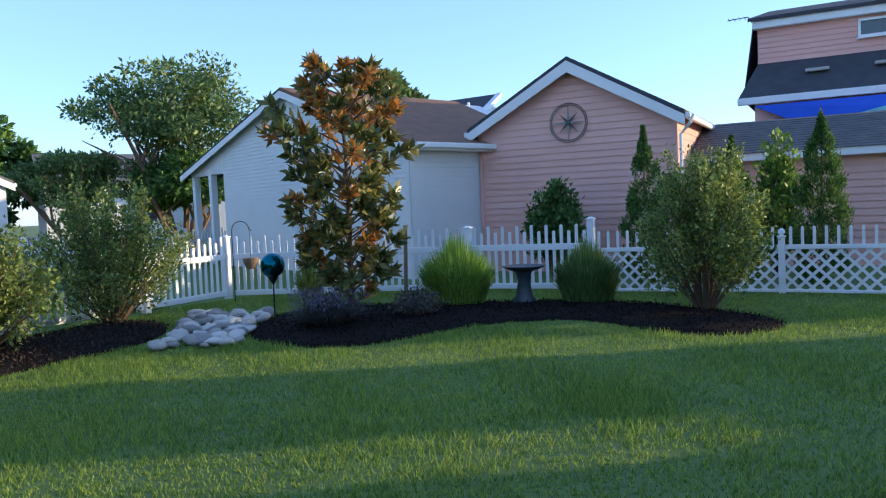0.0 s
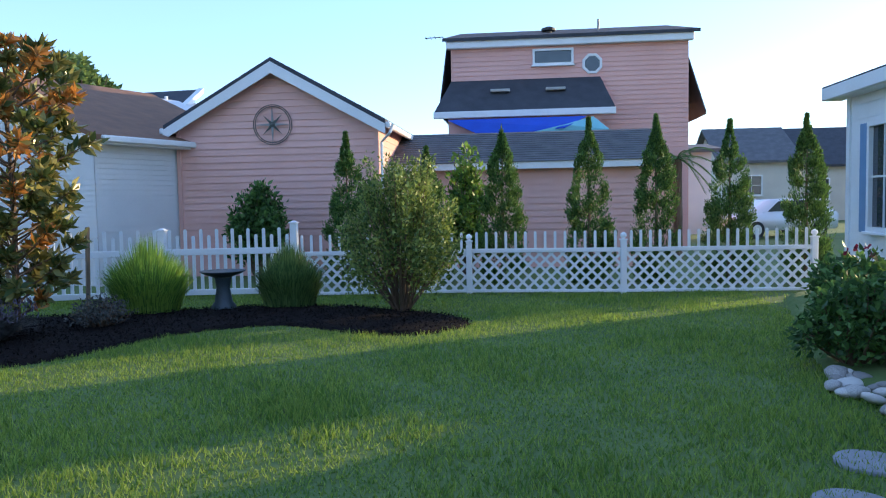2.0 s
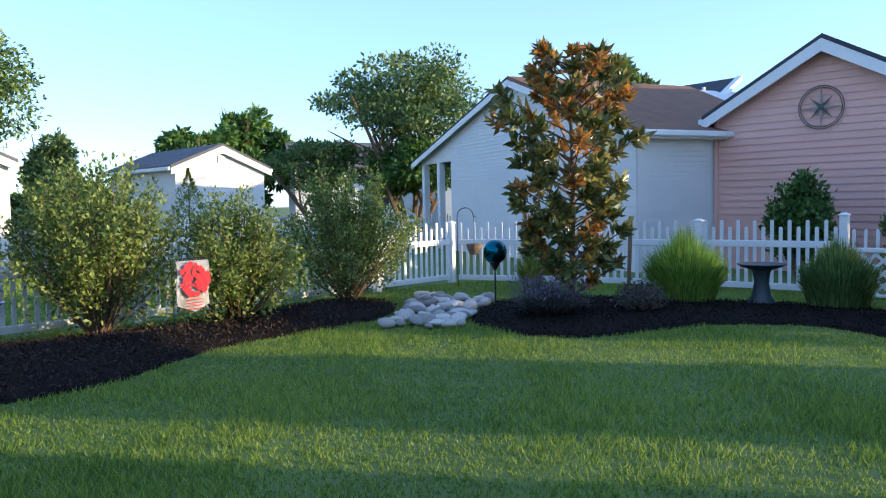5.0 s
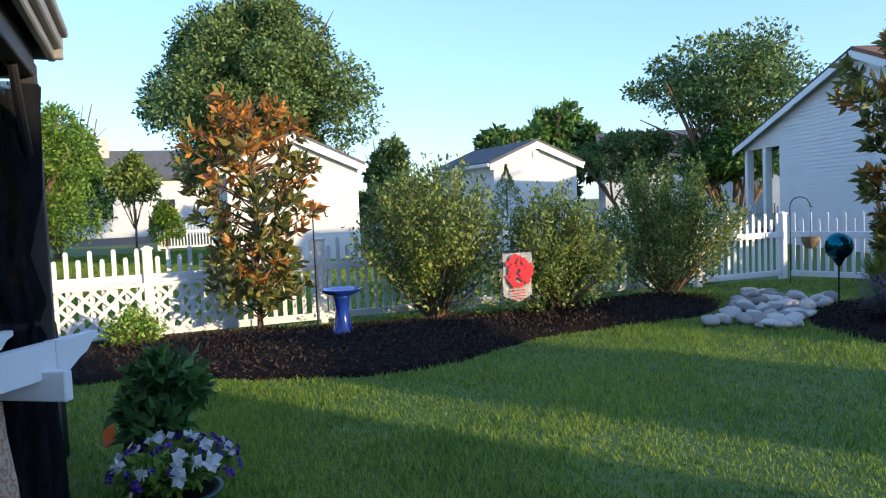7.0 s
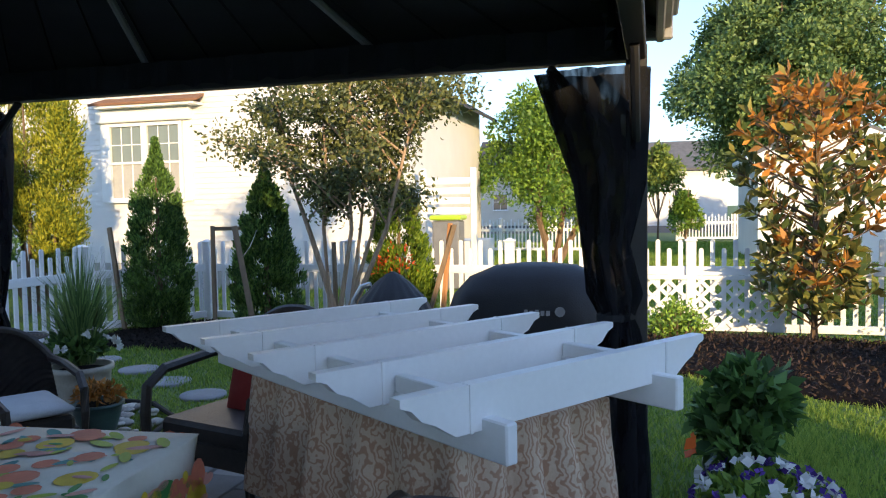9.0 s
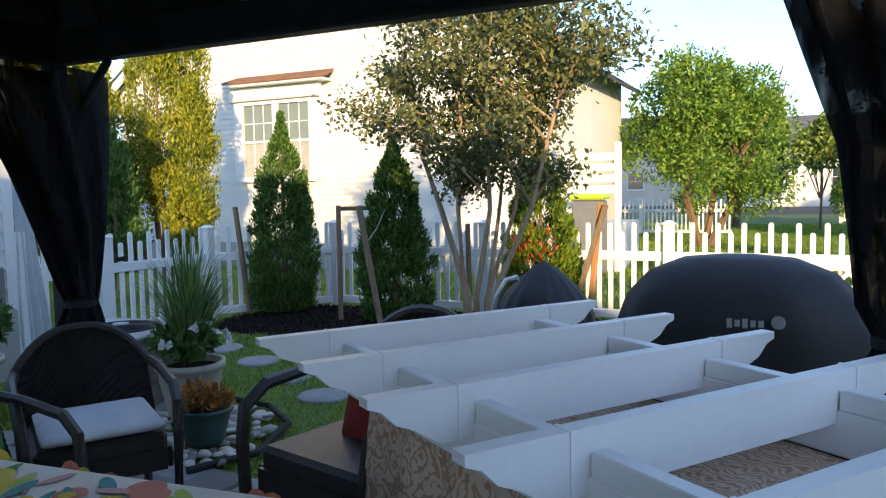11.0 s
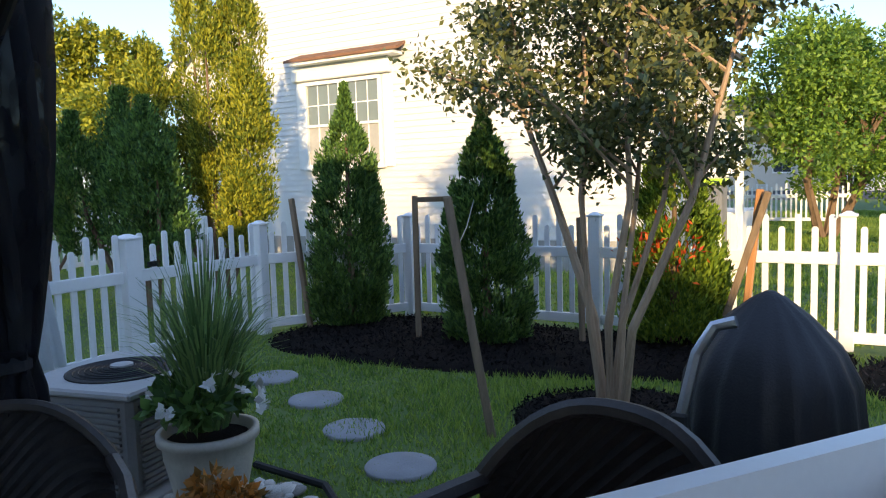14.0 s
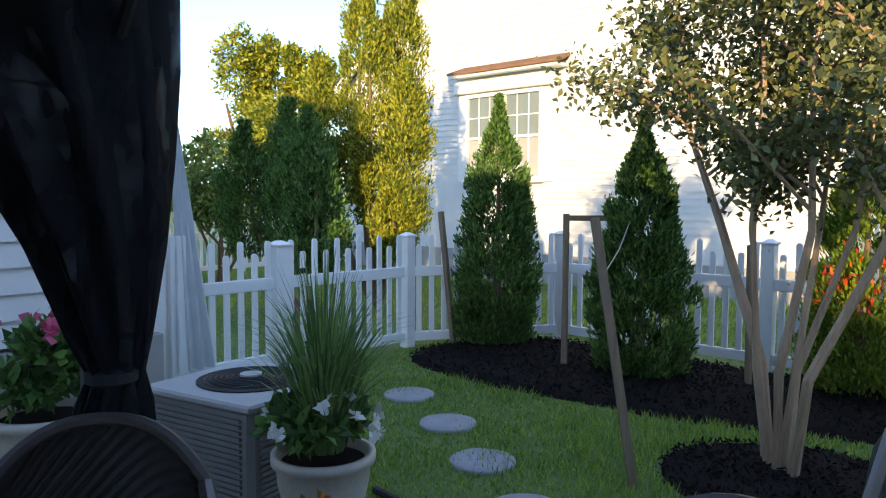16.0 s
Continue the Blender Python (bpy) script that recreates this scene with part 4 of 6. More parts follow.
part("roof", slab(bmesh.new(), (-0.4, 0.6, 3.25), (12.0, 0.6, 3.25), (12.0, -4.0, 4.9), (-0.4, -4.0, 4.9), 0.12), SHINGLE_D, south)
# unseen house shape added in the east to shade the north lawn
east = thing("east_house", pose(24.0, 31.0, 0), "unseen house-shaped block added to shade the north lawn", "house")
part("wall", box(bmesh.new(), (5, 4.6, 3.0), (8, 8.5, 6.0)), SIDING_B, east)
part("roof", slab(bmesh.new(), (0.7, 4.5, 8.0), (0.7, -0.2, 5.9), (9.3, -0.2, 5.9), (9.3, 4.5, 8.0), 0.2), SHINGLE_D, east)
part("roof", slab(bmesh.new(), (0.7, 4.5, 8.0), (0.7, 9.2, 5.9), (9.3, 9.2, 5.9), (9.3, 4.5, 8.0), 0.2), SHINGLE_D, east)

# ---- plants ----


def branch_set(bm, base, height, spread, count, r, seed, forks=2, bend=0.15):
    """Stems that leave one foot, fork and taper; returns the tips."""
    rng = random.Random(seed)
    tips = []
    for i in range(count):
        a = 2 * math.pi * i / count + rng.uniform(-0.5, 0.5)
        s = spread * rng.uniform(0.4, 1.0)
        h = height * rng.uniform(0.75, 1.0)
        p0 = Vector(base) + Vector((math.cos(a) * r * 1.2, math.sin(a) * r * 1.2, 0))
        p3 = Vector(base) + Vector((math.cos(a) * s, math.sin(a) * s, h))
        p1 = p0.lerp(p3, 0.33) + Vector((rng.uniform(-bend, bend), rng.uniform(-bend, bend), 0.1 * h)) * 0.6
        p2 = p0.lerp(p3, 0.66) + Vector((rng.uniform(-bend, bend), rng.uniform(-bend, bend), 0.05 * h)) * 0.6
        tube(bm, [p0, p1, p2, p3], [r, r * 0.8, r * 0.6, r * 0.25], 6)
        tips.append(p3)
        for f in range(forks):
            q = p1.lerp(p2, rng.uniform(0, 1))
            e = q + Vector((rng.uniform(-1, 1) * s * 0.8, rng.uniform(-1, 1) * s * 0.8, h * rng.uniform(0.2, 0.45)))
            tube(bm, [q, q.lerp(e, 0.5) + Vector((0, 0, 0.04 * h)), e], [r * 0.5, r * 0.35, r * 0.12], 5)
            tips.append(e)
    return tips


def shrub(x, y, h, rx, ry, n, seed, label, leaf=L_SHRUB, size=0.068, z0=0.08, name="shrub", low=0.04):
    """Arching leafy shoots that fan out of one foot, with gaps between them and loose tips."""
    t = thing(name, pose(x, y, z0), label, "shrub")
    rng = np.random.default_rng(seed)
    k = 54
    a = np.arange(k) * 2.4 + rng.uniform(-0.5, 0.5, k)
    out = np.sqrt((np.arange(k) + 0.5) / k) * rng.uniform(0.75, 1.12, k)
    top = h * np.clip(1.04 - 0.62 * out ** 2.2, 0.3, 1.1) * rng.uniform(0.82, 1.06, k)
    tip = np.stack([np.cos(a) * rx * out, np.sin(a) * ry * out, np.maximum(top, 0.18)], 1)
    foot = np.stack([np.cos(a) * 0.07, np.sin(a) * 0.07, np.full(k, -0.04)], 1)
    bend = foot + (tip - foot) * np.array((0.58, 0.58, 0.60)) + rng.normal(0, 0.03, (k, 3))
    bm = bmesh.new()
    for f, b, e in zip(foot, bend, tip):
        tube(bm, [f, f * 0.45 + b * 0.55, b, b * 0.5 + e * 0.5, e], [0.016, 0.013, 0.010, 0.006, 0.003], 5)
    part("stem_cluster", bm, BARK, t)
    w = rng.integers(0, k, n)
    u = rng.uniform(low + 0.16, 1.03, n) ** 0.75
    side = rng.normal(0, 1, (n, 3))
    q = (1 - u)[:, None]
    u = u[:, None]
    c = foot[w] * q * q + 2 * bend[w] * q * u + tip[w] * u * u
    wide = 0.17 * min(1.0, rx) * (1.15 - 0.75 * u)
    # side twigs gather the leaves into sprays
    twig = rng.normal(0, 1, (k * 9, 3))
    c = c + twig[w * 9 + rng.integers(0, 9, n)] * wide + side * 0.03
    keep = c[:, 2] > 0.05
    leaves("leaves", c[keep], (tip[w] - foot[w])[keep] * 0.5 + side[keep] * 0.4, size, leaf, t, 0.5, seed)
    return t


def cone_tree(x, y, h, r, n, seed, label, leaf=L_ARB, z0=0.0, name="arborvitae", size=0.062):
    """A narrow evergreen of upright sprays in uneven tiers."""
    t = thing(name, pose(x, y, z0), label, "tree", "row of arborvitae" if leaf is L_ARB and y > 10 else "")
    part("trunk", rod(bmesh.new(), (0, 0, -0.05), (0, 0, h * 0.8), 0.05, 0.012), BARK, t)
    rng = np.random.default_rng(seed)
    k = 160
    ez = rng.uniform(0.0, 1.0, k) ** 1.15
    ea = rng.uniform(0, 6.283, k)
    prof = np.interp(ez, (0, 0.08, 0.3, 0.7, 0.93, 1.0), (0.72, 0.94, 1.0, 0.64, 0.22, 0.05)) * r * rng.uniform(0.78, 1.14, k)
    pick = rng.integers(0, k, n)
    f = rng.uniform(0.35, 1.0, n) ** 0.5
    rad = prof[pick] * f
    aa = ea[pick] + rng.normal(0, 0.22, n)
    zz = ez[pick] * h + rng.normal(0, 0.05, n) * h * 0.4 + (f - 0.8) * 0.15 * h * 0.4
    zz = np.clip(zz, 0.04, h)
    rad *= np.clip((1.02 * h - zz) / (h * 0.25), 0.05, 1)
    p = np.stack([np.cos(aa) * rad, np.sin(aa) * rad, zz], 1)
    o = np.stack([np.cos(aa) * 0.45, np.sin(aa) * 0.45, np.full(n, 0.9)], 1)
    leaves("foliage", p, o, size, leaf, t, 0.34, seed, 0.32)
    return t


def broad_tree(x, y, h, crown_z, rx, ry, rz, n, seed, label, leaf=L_TREE, size=0.3, r=0.2, lumps=26, bark=BARK, stems=1, name="tree", spread=0.9, taper=0.62):
    t = thing(name, pose(x, y, 0), label, "tree")
    bm = bmesh.new()
    if stems == 1:
        tube(bm, [(0, 0, -0.1), (0.05, 0.02, crown_z * 0.4), (0, 0.06, crown_z)], [r, r * 0.75, r * 0.5], 9)
        branch_set(bm, (0, 0, crown_z * 0.6), h - crown_z * 0.8, rx * 0.7, 8, r * 0.4, seed, 3, 0.4)
    else:
        branch_set(bm, (0, 0, -0.05), h * 0.8, rx * 0.75, stems, r, seed, 4, 0.4)
    part("trunk", bm, bark, t)
    p, o = blob_points(n, (0, 0, crown_z + (h - crown_z) * 0.5), (rx, ry, rz), seed, 0.3, lumps)
    f = 1.0 + 0.24 * taper - taper * np.clip((p[:, 2] - crown_z) / (h - crown_z), 0, 1) ** 1.6
    p[:, :2] *= f[:, None]
    leaves("crown", p, o, size, leaf, t, 0.5, seed, spread)
    return t


def magnolia(x, y, h, r, seed, label, z0=0.08, orange=0.35, n=2600):
    """Large glossy leaves in whorls at the ends of upright boughs, with bronze new growth."""
    t = thing("magnolia_tree", pose(x, y, z0), label, "tree")
    rng = np.random.default_rng(seed)
    bm = bmesh.new()
    tube(bm, [(0, 0, -0.06), (0.03, 0.0, h * 0.4), (-0.02, 0.03, h * 0.75), (0, 0, h * 0.95)], [0.045, 0.035, 0.022, 0.008], 8)
    tips = []
    k = 110
    for i in range(k):
        z = h * (0.08 + 0.88 * (i + 0.5) / k)
        rr = r * np.interp(z / h, (0, 0.12, 0.3, 0.55, 0.75, 0.9, 1.0), (0.40, 0.66, 0.62, 0.95, 1.0, 0.66, 0.3)) * rng.uniform(0.4, 1.12)
        a = i * 2.4 + rng.uniform(-0.4, 0.4)
        q = Vector((math.cos(a) * rr, math.sin(a) * rr, min(z + 0.22 * rr + 0.06, h)))
        s = Vector((0, 0, max(z - 0.25 * rr, 0.08)))
        tube(bm, [s, s.lerp(q, 0.55) + Vector((0, 0, -0.02)), q], [0.014, 0.010, 0.006], 5)
        tips.append((q, s))
    part("trunk", bm, BARK, t)
    cs, os_, new_ = [], [], []
    per = n // k
    for q, s in tips:
        fresh = rng.random() < orange * (0.15 + 1.35 * (q.z / h) ** 2)
        ax = (q - s).normalized()
        across = ax.orthogonal().normalized()
        for j in range(per):
            f = rng.uniform(0.80, 1.0) if j % 4 else rng.uniform(0.5, 0.85)
            ring = Matrix.Rotation(j * 2.4 + rng.uniform(-0.3, 0.3), 3, ax) @ across
            cs.append(s.lerp(q, f))
            os_.append(ax * (0.35 + 2.5 * max(f - 0.85, 0)) + ring * 0.75 + Vector((0, 0, 0.2)))
            new_.append(fresh and rng.random() < 0.75)
    cs, os_, new_ = np.array(cs), np.array(os_), np.array(new_)
    leaves("leaves", cs[~new_], os_[~new_], 0.185, L_MAG, t, 0.36, seed, 0.28)
    leaves("new_leaves", cs[new_], os_[new_], 0.175, L_MAGO, t, 0.36, seed + 1, 0.28, "bronze and orange new leaves")
    return t


def blades(name, x, y, z0, h, r, n, seed, label, mat=L_GRASSO, w=0.008, droop=0.5, t=None, root=0.30):
    """A tuft of long arching blades."""
    if t is None:
        t = thing(name, pose(x, y, z0), label, "ornamental grass")
        off = Vector((0, 0, 0))
    rng = np.random.default_rng(seed)
    a = rng.uniform(0, 6.283, n)
    lean = rng.uniform(0.05, 1.0, n) ** 0.8
    hh = h * rng.uniform(0.55, 1.12, n)
    yaw = a + rng.normal(0, 0.4, n)
    vs = []
    prev = None
    for s in np.linspace(0, 1, 5):
        out = r * (root * lean + lean * (0.30 * s + droop * s ** 2.0))
        zz = hh * (s - 0.50 * lean * s ** 2.4)
        ww = w * (1 - s) ** 0.6 + 0.0008
        c = np.stack([np.cos(a) * out, np.sin(a) * out, zz], 1)
        d = np.stack([-np.sin(yaw) * ww, np.cos(yaw) * ww, np.zeros(n)], 1)
        cur = (c - d, c + d)
        if prev is not None:
            vs.append(np.stack([prev[0], prev[1], cur[1], cur[0]], 1))
        prev = cur
    soup("blade_tuft", np.concatenate(vs).reshape(-1, 3), 4, mat, t)
    return t


# west bed
magnolia(-9.05, 1.2, 2.95, 0.9, 21, "young magnolia with bronze-orange new leaves in the mulch bed", n=2400, orange=0.75)
shrub(-8.65, 3.45, 2.1, 1.1, 1.1, 13000, 31, "leafy green shrub before the picket fence")
shrub(-8.15, 5.05, 1.7, 0.9, 0.9, 10000, 32, "leafy green shrub behind the garden flag")
shrub(-8.75, 7.4, 2.0, 1.25, 1.25, 14000, 33, "broad leafy green shrub at the end of the mulch bed")
shrub(-8.75, -0.3, 0.42, 0.35, 0.35, 2200, 34, "small variegated yellow-green shrub at the lattice", L_GRASSO, 0.06, name="small_shrub")
# island bed
magnolia(-5.28, 8.6, 3.6, 1.15, 22, "tall young magnolia with reddish new leaves in the island bed", n=5000, orange=0.42)
shrub(-0.82, 10.6, 2.22, 0.95, 0.95, 15000, 35, "rounded green shrub on a short trunk in black mulch", z0=0.06, low=0.12)
blades("ornamental_grass", -4.57, 10.5, 0.05, 1.14, 0.70, 4200, 41, "yellow-green ornamental grass clump in the mulch", root=0.62, droop=0.16)
blades("ornamental_grass", -2.62, 11.1, 0.05, 1.0, 0.60, 4000, 42, "green ornamental grass clump beside the birdbath", L_FOUNT, root=0.62, droop=0.14)
blades("ornamental_grass", -7.1, 10.0, 0.05, 0.9, 0.4, 700, 43, "dark upright grass behind the gazing ball", L_SHRUB)
t = blades("lavender", -5.25, 8.0, 0.05, 0.5, 0.6, 1500, 44, "grey-green lavender clump in flower", L_LAV)
rng = np.random.default_rng(5)
a, rr = rng.uniform(0, 6.283, 900), rng.uniform(0.1, 0.55, 900)
leaves("flower_spike", np.stack([np.cos(a) * rr, np.sin(a) * rr, rng.uniform(0.28, 0.52, 900)], 1), np.tile((0, 0, 1.0), (900, 1)), 0.05, leaf_mat("lavender_flower", (0.26, 0.22, 0.34), (0.14, 0.12, 0.18)), t, 0.3, 6, 0.4)
shrub(-4.5, 9.1, 0.35, 0.4, 0.4, 1800, 45, "low grey-green perennial in black mulch", L_LAV, 0.05, name="perennial")
# row of arborvitae behind the back fence
for i, (x, h) in enumerate(((-2.42, 2.93), (-0.88, 2.62), (0.56, 3.0), (2.17, 3.06), (3.4, 3.1), (4.73, 2.97), (6.04, 3.02))):
    cone_tree(x, 14.2 + 0.06 * (i % 3), h, 0.45, 18000, 60 + i, "narrow green arborvitae behind the lattice fence")
shrub(-4.62, 15.4, 1.98, 0.72, 0.5, 5000, 36, "dark green shrub against the pink wall", L_POT, 0.14, 0.0, low=0.1)
shrub(-0.2, 15.4, 2.6, 0.5, 0.4, 2500, 37, "bright green shrub between the arborvitae", L_LIGHT, 0.14, 0.0)
# southwest bed
cone_tree(-8.7, -7.15, 2.58, 0.46, 32000, 71, "dark green arborvitae beside wooden stakes", z0=0.06)
cone_tree(-8.5, -5.38, 2.25, 0.44, 32000, 72, "dark green arborvitae beside the crape myrtle", z0=0.06)
dead = cone_tree(-9.05, -3.75, 2.1, 0.45, 32000, 73, "sunlit lime-green arborvitae with orange dead sprays", L_ARBL, z0=0.06)
dr = np.random.default_rng(8)
leaves("dead_sprays", np.stack([dr.normal(0.36, 0.05, 160), dr.normal(0.02, 0.15, 160), dr.normal(0.88, 0.10, 160)], 1), np.tile((0.4, 0.1, 0.6), (160, 1)), 0.07, P_ORANGE, dead, 0.34, 9, 0.4)


def crape():
    t = thing("crape_myrtle", pose(-6.97, -3.66, 0.05), "multi-stemmed crape myrtle with smooth peeling bark", "tree")
    bm = bmesh.new()
    tips = []
    rng = random.Random(9)
    stems = [((-0.10, -0.14), (-0.30, -0.95), 3.0, 0.050), ((-0.04, -0.10), (0.05, -0.20), 3.3, 0.042), ((0.08, 0.02), (0.2, 0.25), 3.2, 0.040), ((0.05, 0.10), (-0.25, 0.50), 3.2, 0.034), ((0.16, 0.20), (0.1, 0.95), 2.9, 0.044), ((-0.12, -0.02), (-0.75, 0.05), 3.0, 0.034)]
    for (ax, ay), (bx, by), h, r in stems:
        p = [Vector((ax * 0.5, ay * 0.5, -0.05)), Vector((ax, ay, 0.6)), Vector((ax * 0.6 + bx * 0.45, ay * 0.6 + by * 0.45, 1.4)), Vector((bx * 0.85, by * 0.85, 2.2)), Vector((bx, by, h))]
        for q in p[1:4]:
            q.x += rng.uniform(-0.05, 0.05)
            q.y += rng.uniform(-0.05, 0.05)
        r *= 0.8
        part("trunk", tube(bmesh.new(), p, [r, r * 0.85, r * 0.65, r * 0.4, r * 0.15], 8), BARK_C, t)
        for k in range(9):
            s = p[2].lerp(p[4], rng.uniform(0, 1))
            e = s + Vector((rng.uniform(-0.75, 0.75), rng.uniform(-0.85, 0.85), rng.uniform(0.15, 0.8)))
            tube(bm, [s, s.lerp(e, 0.5) + Vector((0, 0, 0.05)), e], [0.013, 0.009, 0.004], 5)
            tips.append((s, e))
    tagged(part("twig_spray", bm, BARK_C, t), kind="stuff")
    g = np.random.default_rng(10)
    n = 17000
    pick = g.integers(0, len(tips), n)
    s = np.array([v[0] for v in tips])[pick]
    e = np.array([v[1] for v in tips])[pick]
    f = g.uniform(0.3, 1.1, n)[:, None]
    c = s * (1 - f) + e * f + g.normal(0, 0.09, (n, 3))
    c2, o2 = blob_points(5000, (-0.1, 0.0, 2.75), (1.35, 1.5, 0.85), 77, 0.4, 22)
    c = np.concatenate([c, c2])
    leaves("leaves", c, g.normal(0, 0.5, (len(c), 3)), 0.06, L_CRAPE, t, 0.55, 12, 0.8)


crape()
# trees and shrubs beyond the fences


def plume_tree(name, x, y, plumes, n, leaf, seed, label):
    """Several upright evergreen plumes leaning out of one foot."""
    t = thing(name, pose(x, y, 0), label, "tree")
    rng = np.random.default_rng(seed)
    bm = bmesh.new()
    ps, os_ = [], []
    for dx, dy, z0, h, r in plumes:
        tube(bm, [(0, 0, -0.05), (dx * 0.5, dy * 0.5, z0 * 0.6), (dx * 0.9, dy * 0.9, z0 + h * 0.3), (dx, dy, z0 + h * 0.8)], [0.07, 0.05, 0.03, 0.008], 7)
        k = 60
        ez, ea = rng.uniform(0, 1, k), rng.uniform(0, 6.283, k)
        prof = np.interp(ez, (0, 0.15, 0.45, 0.8, 1.0), (0.35, 0.85, 1.0, 0.55, 0.06)) * r * rng.uniform(0.7, 1.2, k)
        pick = rng.integers(0, k, n)
        f = rng.uniform(0.2, 1.0, n) ** 0.5
        aa = ea[pick] + rng.normal(0, 0.3, n)
        rad = prof[pick] * f
        zz = z0 + np.clip(ez[pick] + rng.normal(0, 0.05, n) + (f - 0.6) * 0.10, 0, 1.03) * h
        ps.append(np.stack([dx + np.cos(aa) * rad, dy + np.sin(aa) * rad, zz], 1))
        os_.append(np.stack([np.cos(aa) * 0.4, np.sin(aa) * 0.4, np.full(n, 0.9)], 1))
    part("trunk", bm, BARK, t)
    leaves("foliage", np.concatenate(ps), np.concatenate(os_), 0.075, leaf, t, 0.36, seed, 0.4)


plume_tree("juniper", -9.95, -10.5, [(0.1, 0.0, 1.2, 3.3, 0.42), (-0.2, -0.6, 1.5, 3.2, 0.45), (0.0, 0.65, 0.9, 2.5, 0.42), (0.2, -1.1, 1.4, 2.2, 0.40), (-0.3, 0.3, 2.2, 2.6, 0.42), (0.3, 0.75, 0.7, 1.2, 0.35)], 9500, L_JUN, 81, "golden-green upright juniper before the white house")
plume_tree("juniper", -8.7, -10.5, [(0.0, 0.0, 0.5, 2.2, 0.55), (-0.3, -0.7, 0.6, 2.3, 0.6), (0.2, 0.5, 0.5, 1.7, 0.5), (0.1, -1.3, 0.7, 1.9, 0.5)], 9500, L_ARB, 82, "dark green spreading juniper behind the gate")
broad_tree(-14.5, -19.5, 6.5, 2.0, 2.4, 2.4, 2.4, 20000, 83, "yellow-green tree behind the junipers", L_JUN, 0.14, 0.12, 24, stems=3)
broad_tree(-9.7, -14.6, 3.0, 0.9, 1.1, 1.1, 1.1, 3500, 84, "bare-stemmed shrub tree in the far yard", L_SHRUB, 0.13, 0.035, 14, stems=7)
broad_tree(-22, -3.4, 5.6, 0.8, 2.7, 2.7, 2.5, 26000, 85, "bright green rounded tree in the sunlit yard", L_LIGHT, 0.13, 0.11, 60, stems=4)
broad_tree(-40, 6.1, 13.6, 3.0, 6.0, 6.4, 5.8, 95000, 86, "large full green shade tree", L_TREE, 0.27, 0.35, 110)
broad_tree(-26.4, 25.2, 9.2, 4.2, 5.2, 5.0, 2.6, 15000, 87, "airy green tree with forked pale trunks behind the porch", L_TREE, 0.24, 0.16, 75, stems=5, taper=0.1)
broad_tree(-25.4, 24.4, 4.7, 2.0, 2.9, 2.6, 1.4, 14000, 88, "dark spreading low tree beside the porch", L_ARB, 0.28, 0.14, 20, stems=4, taper=0.1)
broad_tree(-30, 22.3, 5.2, 2.2, 3.4, 3.2, 1.5, 16000, 89, "flat-topped green tree beyond the fence", L_TREE, 0.2, 0.14, 40, stems=3, taper=0.0)
broad_tree(-20, 34, 8.5, 3, 5.5, 5.5, 2.9, 20000, 90, "green treetop behind the brown roof", L_TREE, 0.4, 0.2, 30)
broad_tree(-55, 33, 10.0, 1.0, 4.6, 5.0, 5.0, 8000, 91, "dense dark green tree in the distance", L_ARB, 0.6, 0.25, 30)
broad_tree(-52, 26.5, 7.6, 1.0, 3.6, 3.8, 3.8, 6000, 92, "dense dark green tree in the distance", L_ARB, 0.55, 0.25, 24)
broad_tree(-32, -3.3, 6.3, 0.8, 2.6, 2.6, 2.8, 24000, 93, "bright green leafy tree beyond the yard", L_LIGHT, 0.18, 0.2, 50)
broad_tree(-30, -0.4, 4.2, 1.9, 0.95, 0.95, 1.15, 3500, 94, "thin ornamental tree in the sunlit yard", L_SHRUB, 0.2, 0.06, 14)
broad_tree(-36, 0.85, 2.5, 0.2, 1.1, 1.0, 1.15, 4000, 95, "rounded green bush in the far yard", L_LIGHT, 0.2, 0.06, 14)
broad_tree(-34, -12.5, 8.0, 1.0, 4.0, 5.0, 3.5, 20000, 96, "hazy green trees behind the porch", L_LIGHT, 0.4, 0.2, 30)
broad_tree(-45, 14.6, 6.2, 0.6, 2.2, 2.2, 2.7, 7000, 99, "green tree behind the white shed", L_TREE, 0.35, 0.15, 30)
cone_tree(-20.5, 10.6, 2.75, 0.62, 6000, 97, "small green arborvitae in front of the shed", L_ARBL)
broad_tree(-36, 13.5, 3.2, 0.3, 3.0, 6.0, 1.5, 9000, 98, "green hedge of shrubs beyond the sheds", L_TREE, 0.3, 0.1, 30, stems=3, name="hedge")

# ---- gazebo ----
GX0, GX1, GY0, GY1 = -3.60, 1.2, -4.74, -0.63
NET = bpy.data.materials.new("sheer_netting")
NET.use_nodes = True
nn_ = NET.node_tree.nodes
nb = nn_["Principled BSDF"]
nb.inputs["Base Color"].default_value = (0.005, 0.0055, 0.008, 1)
nb.inputs["Specular IOR Level"].default_value = 0.15
nb.inputs["Roughness"].default_value = 0.8
nt_ = nn_.new("ShaderNodeBsdfTransparent")
nm_ = nn_.new("ShaderNodeMixShader")
nw_ = nn_.new("ShaderNodeTexNoise")
nw_.inputs["Scale"].default_value = 9
nr_ = nn_.new("ShaderNodeMapRange")
nr_.inputs["From Min"].default_value, nr_.inputs["From Max"].default_value = 0.45, 0.8
nr_.inputs["To Min"].default_value, nr_.inputs["To Max"].default_value = 0.02, 0.30
NET.node_tree.links.new(nw_.outputs[0], nr_.inputs[0])
NET.node_tree.links.new(nr_.outputs[0], nm_.inputs[0])
NET.node_tree.links.new(nb.outputs[0], nm_.inputs[1])
NET.node_tree.links.new(nt_.outputs[0], nm_.inputs[2])
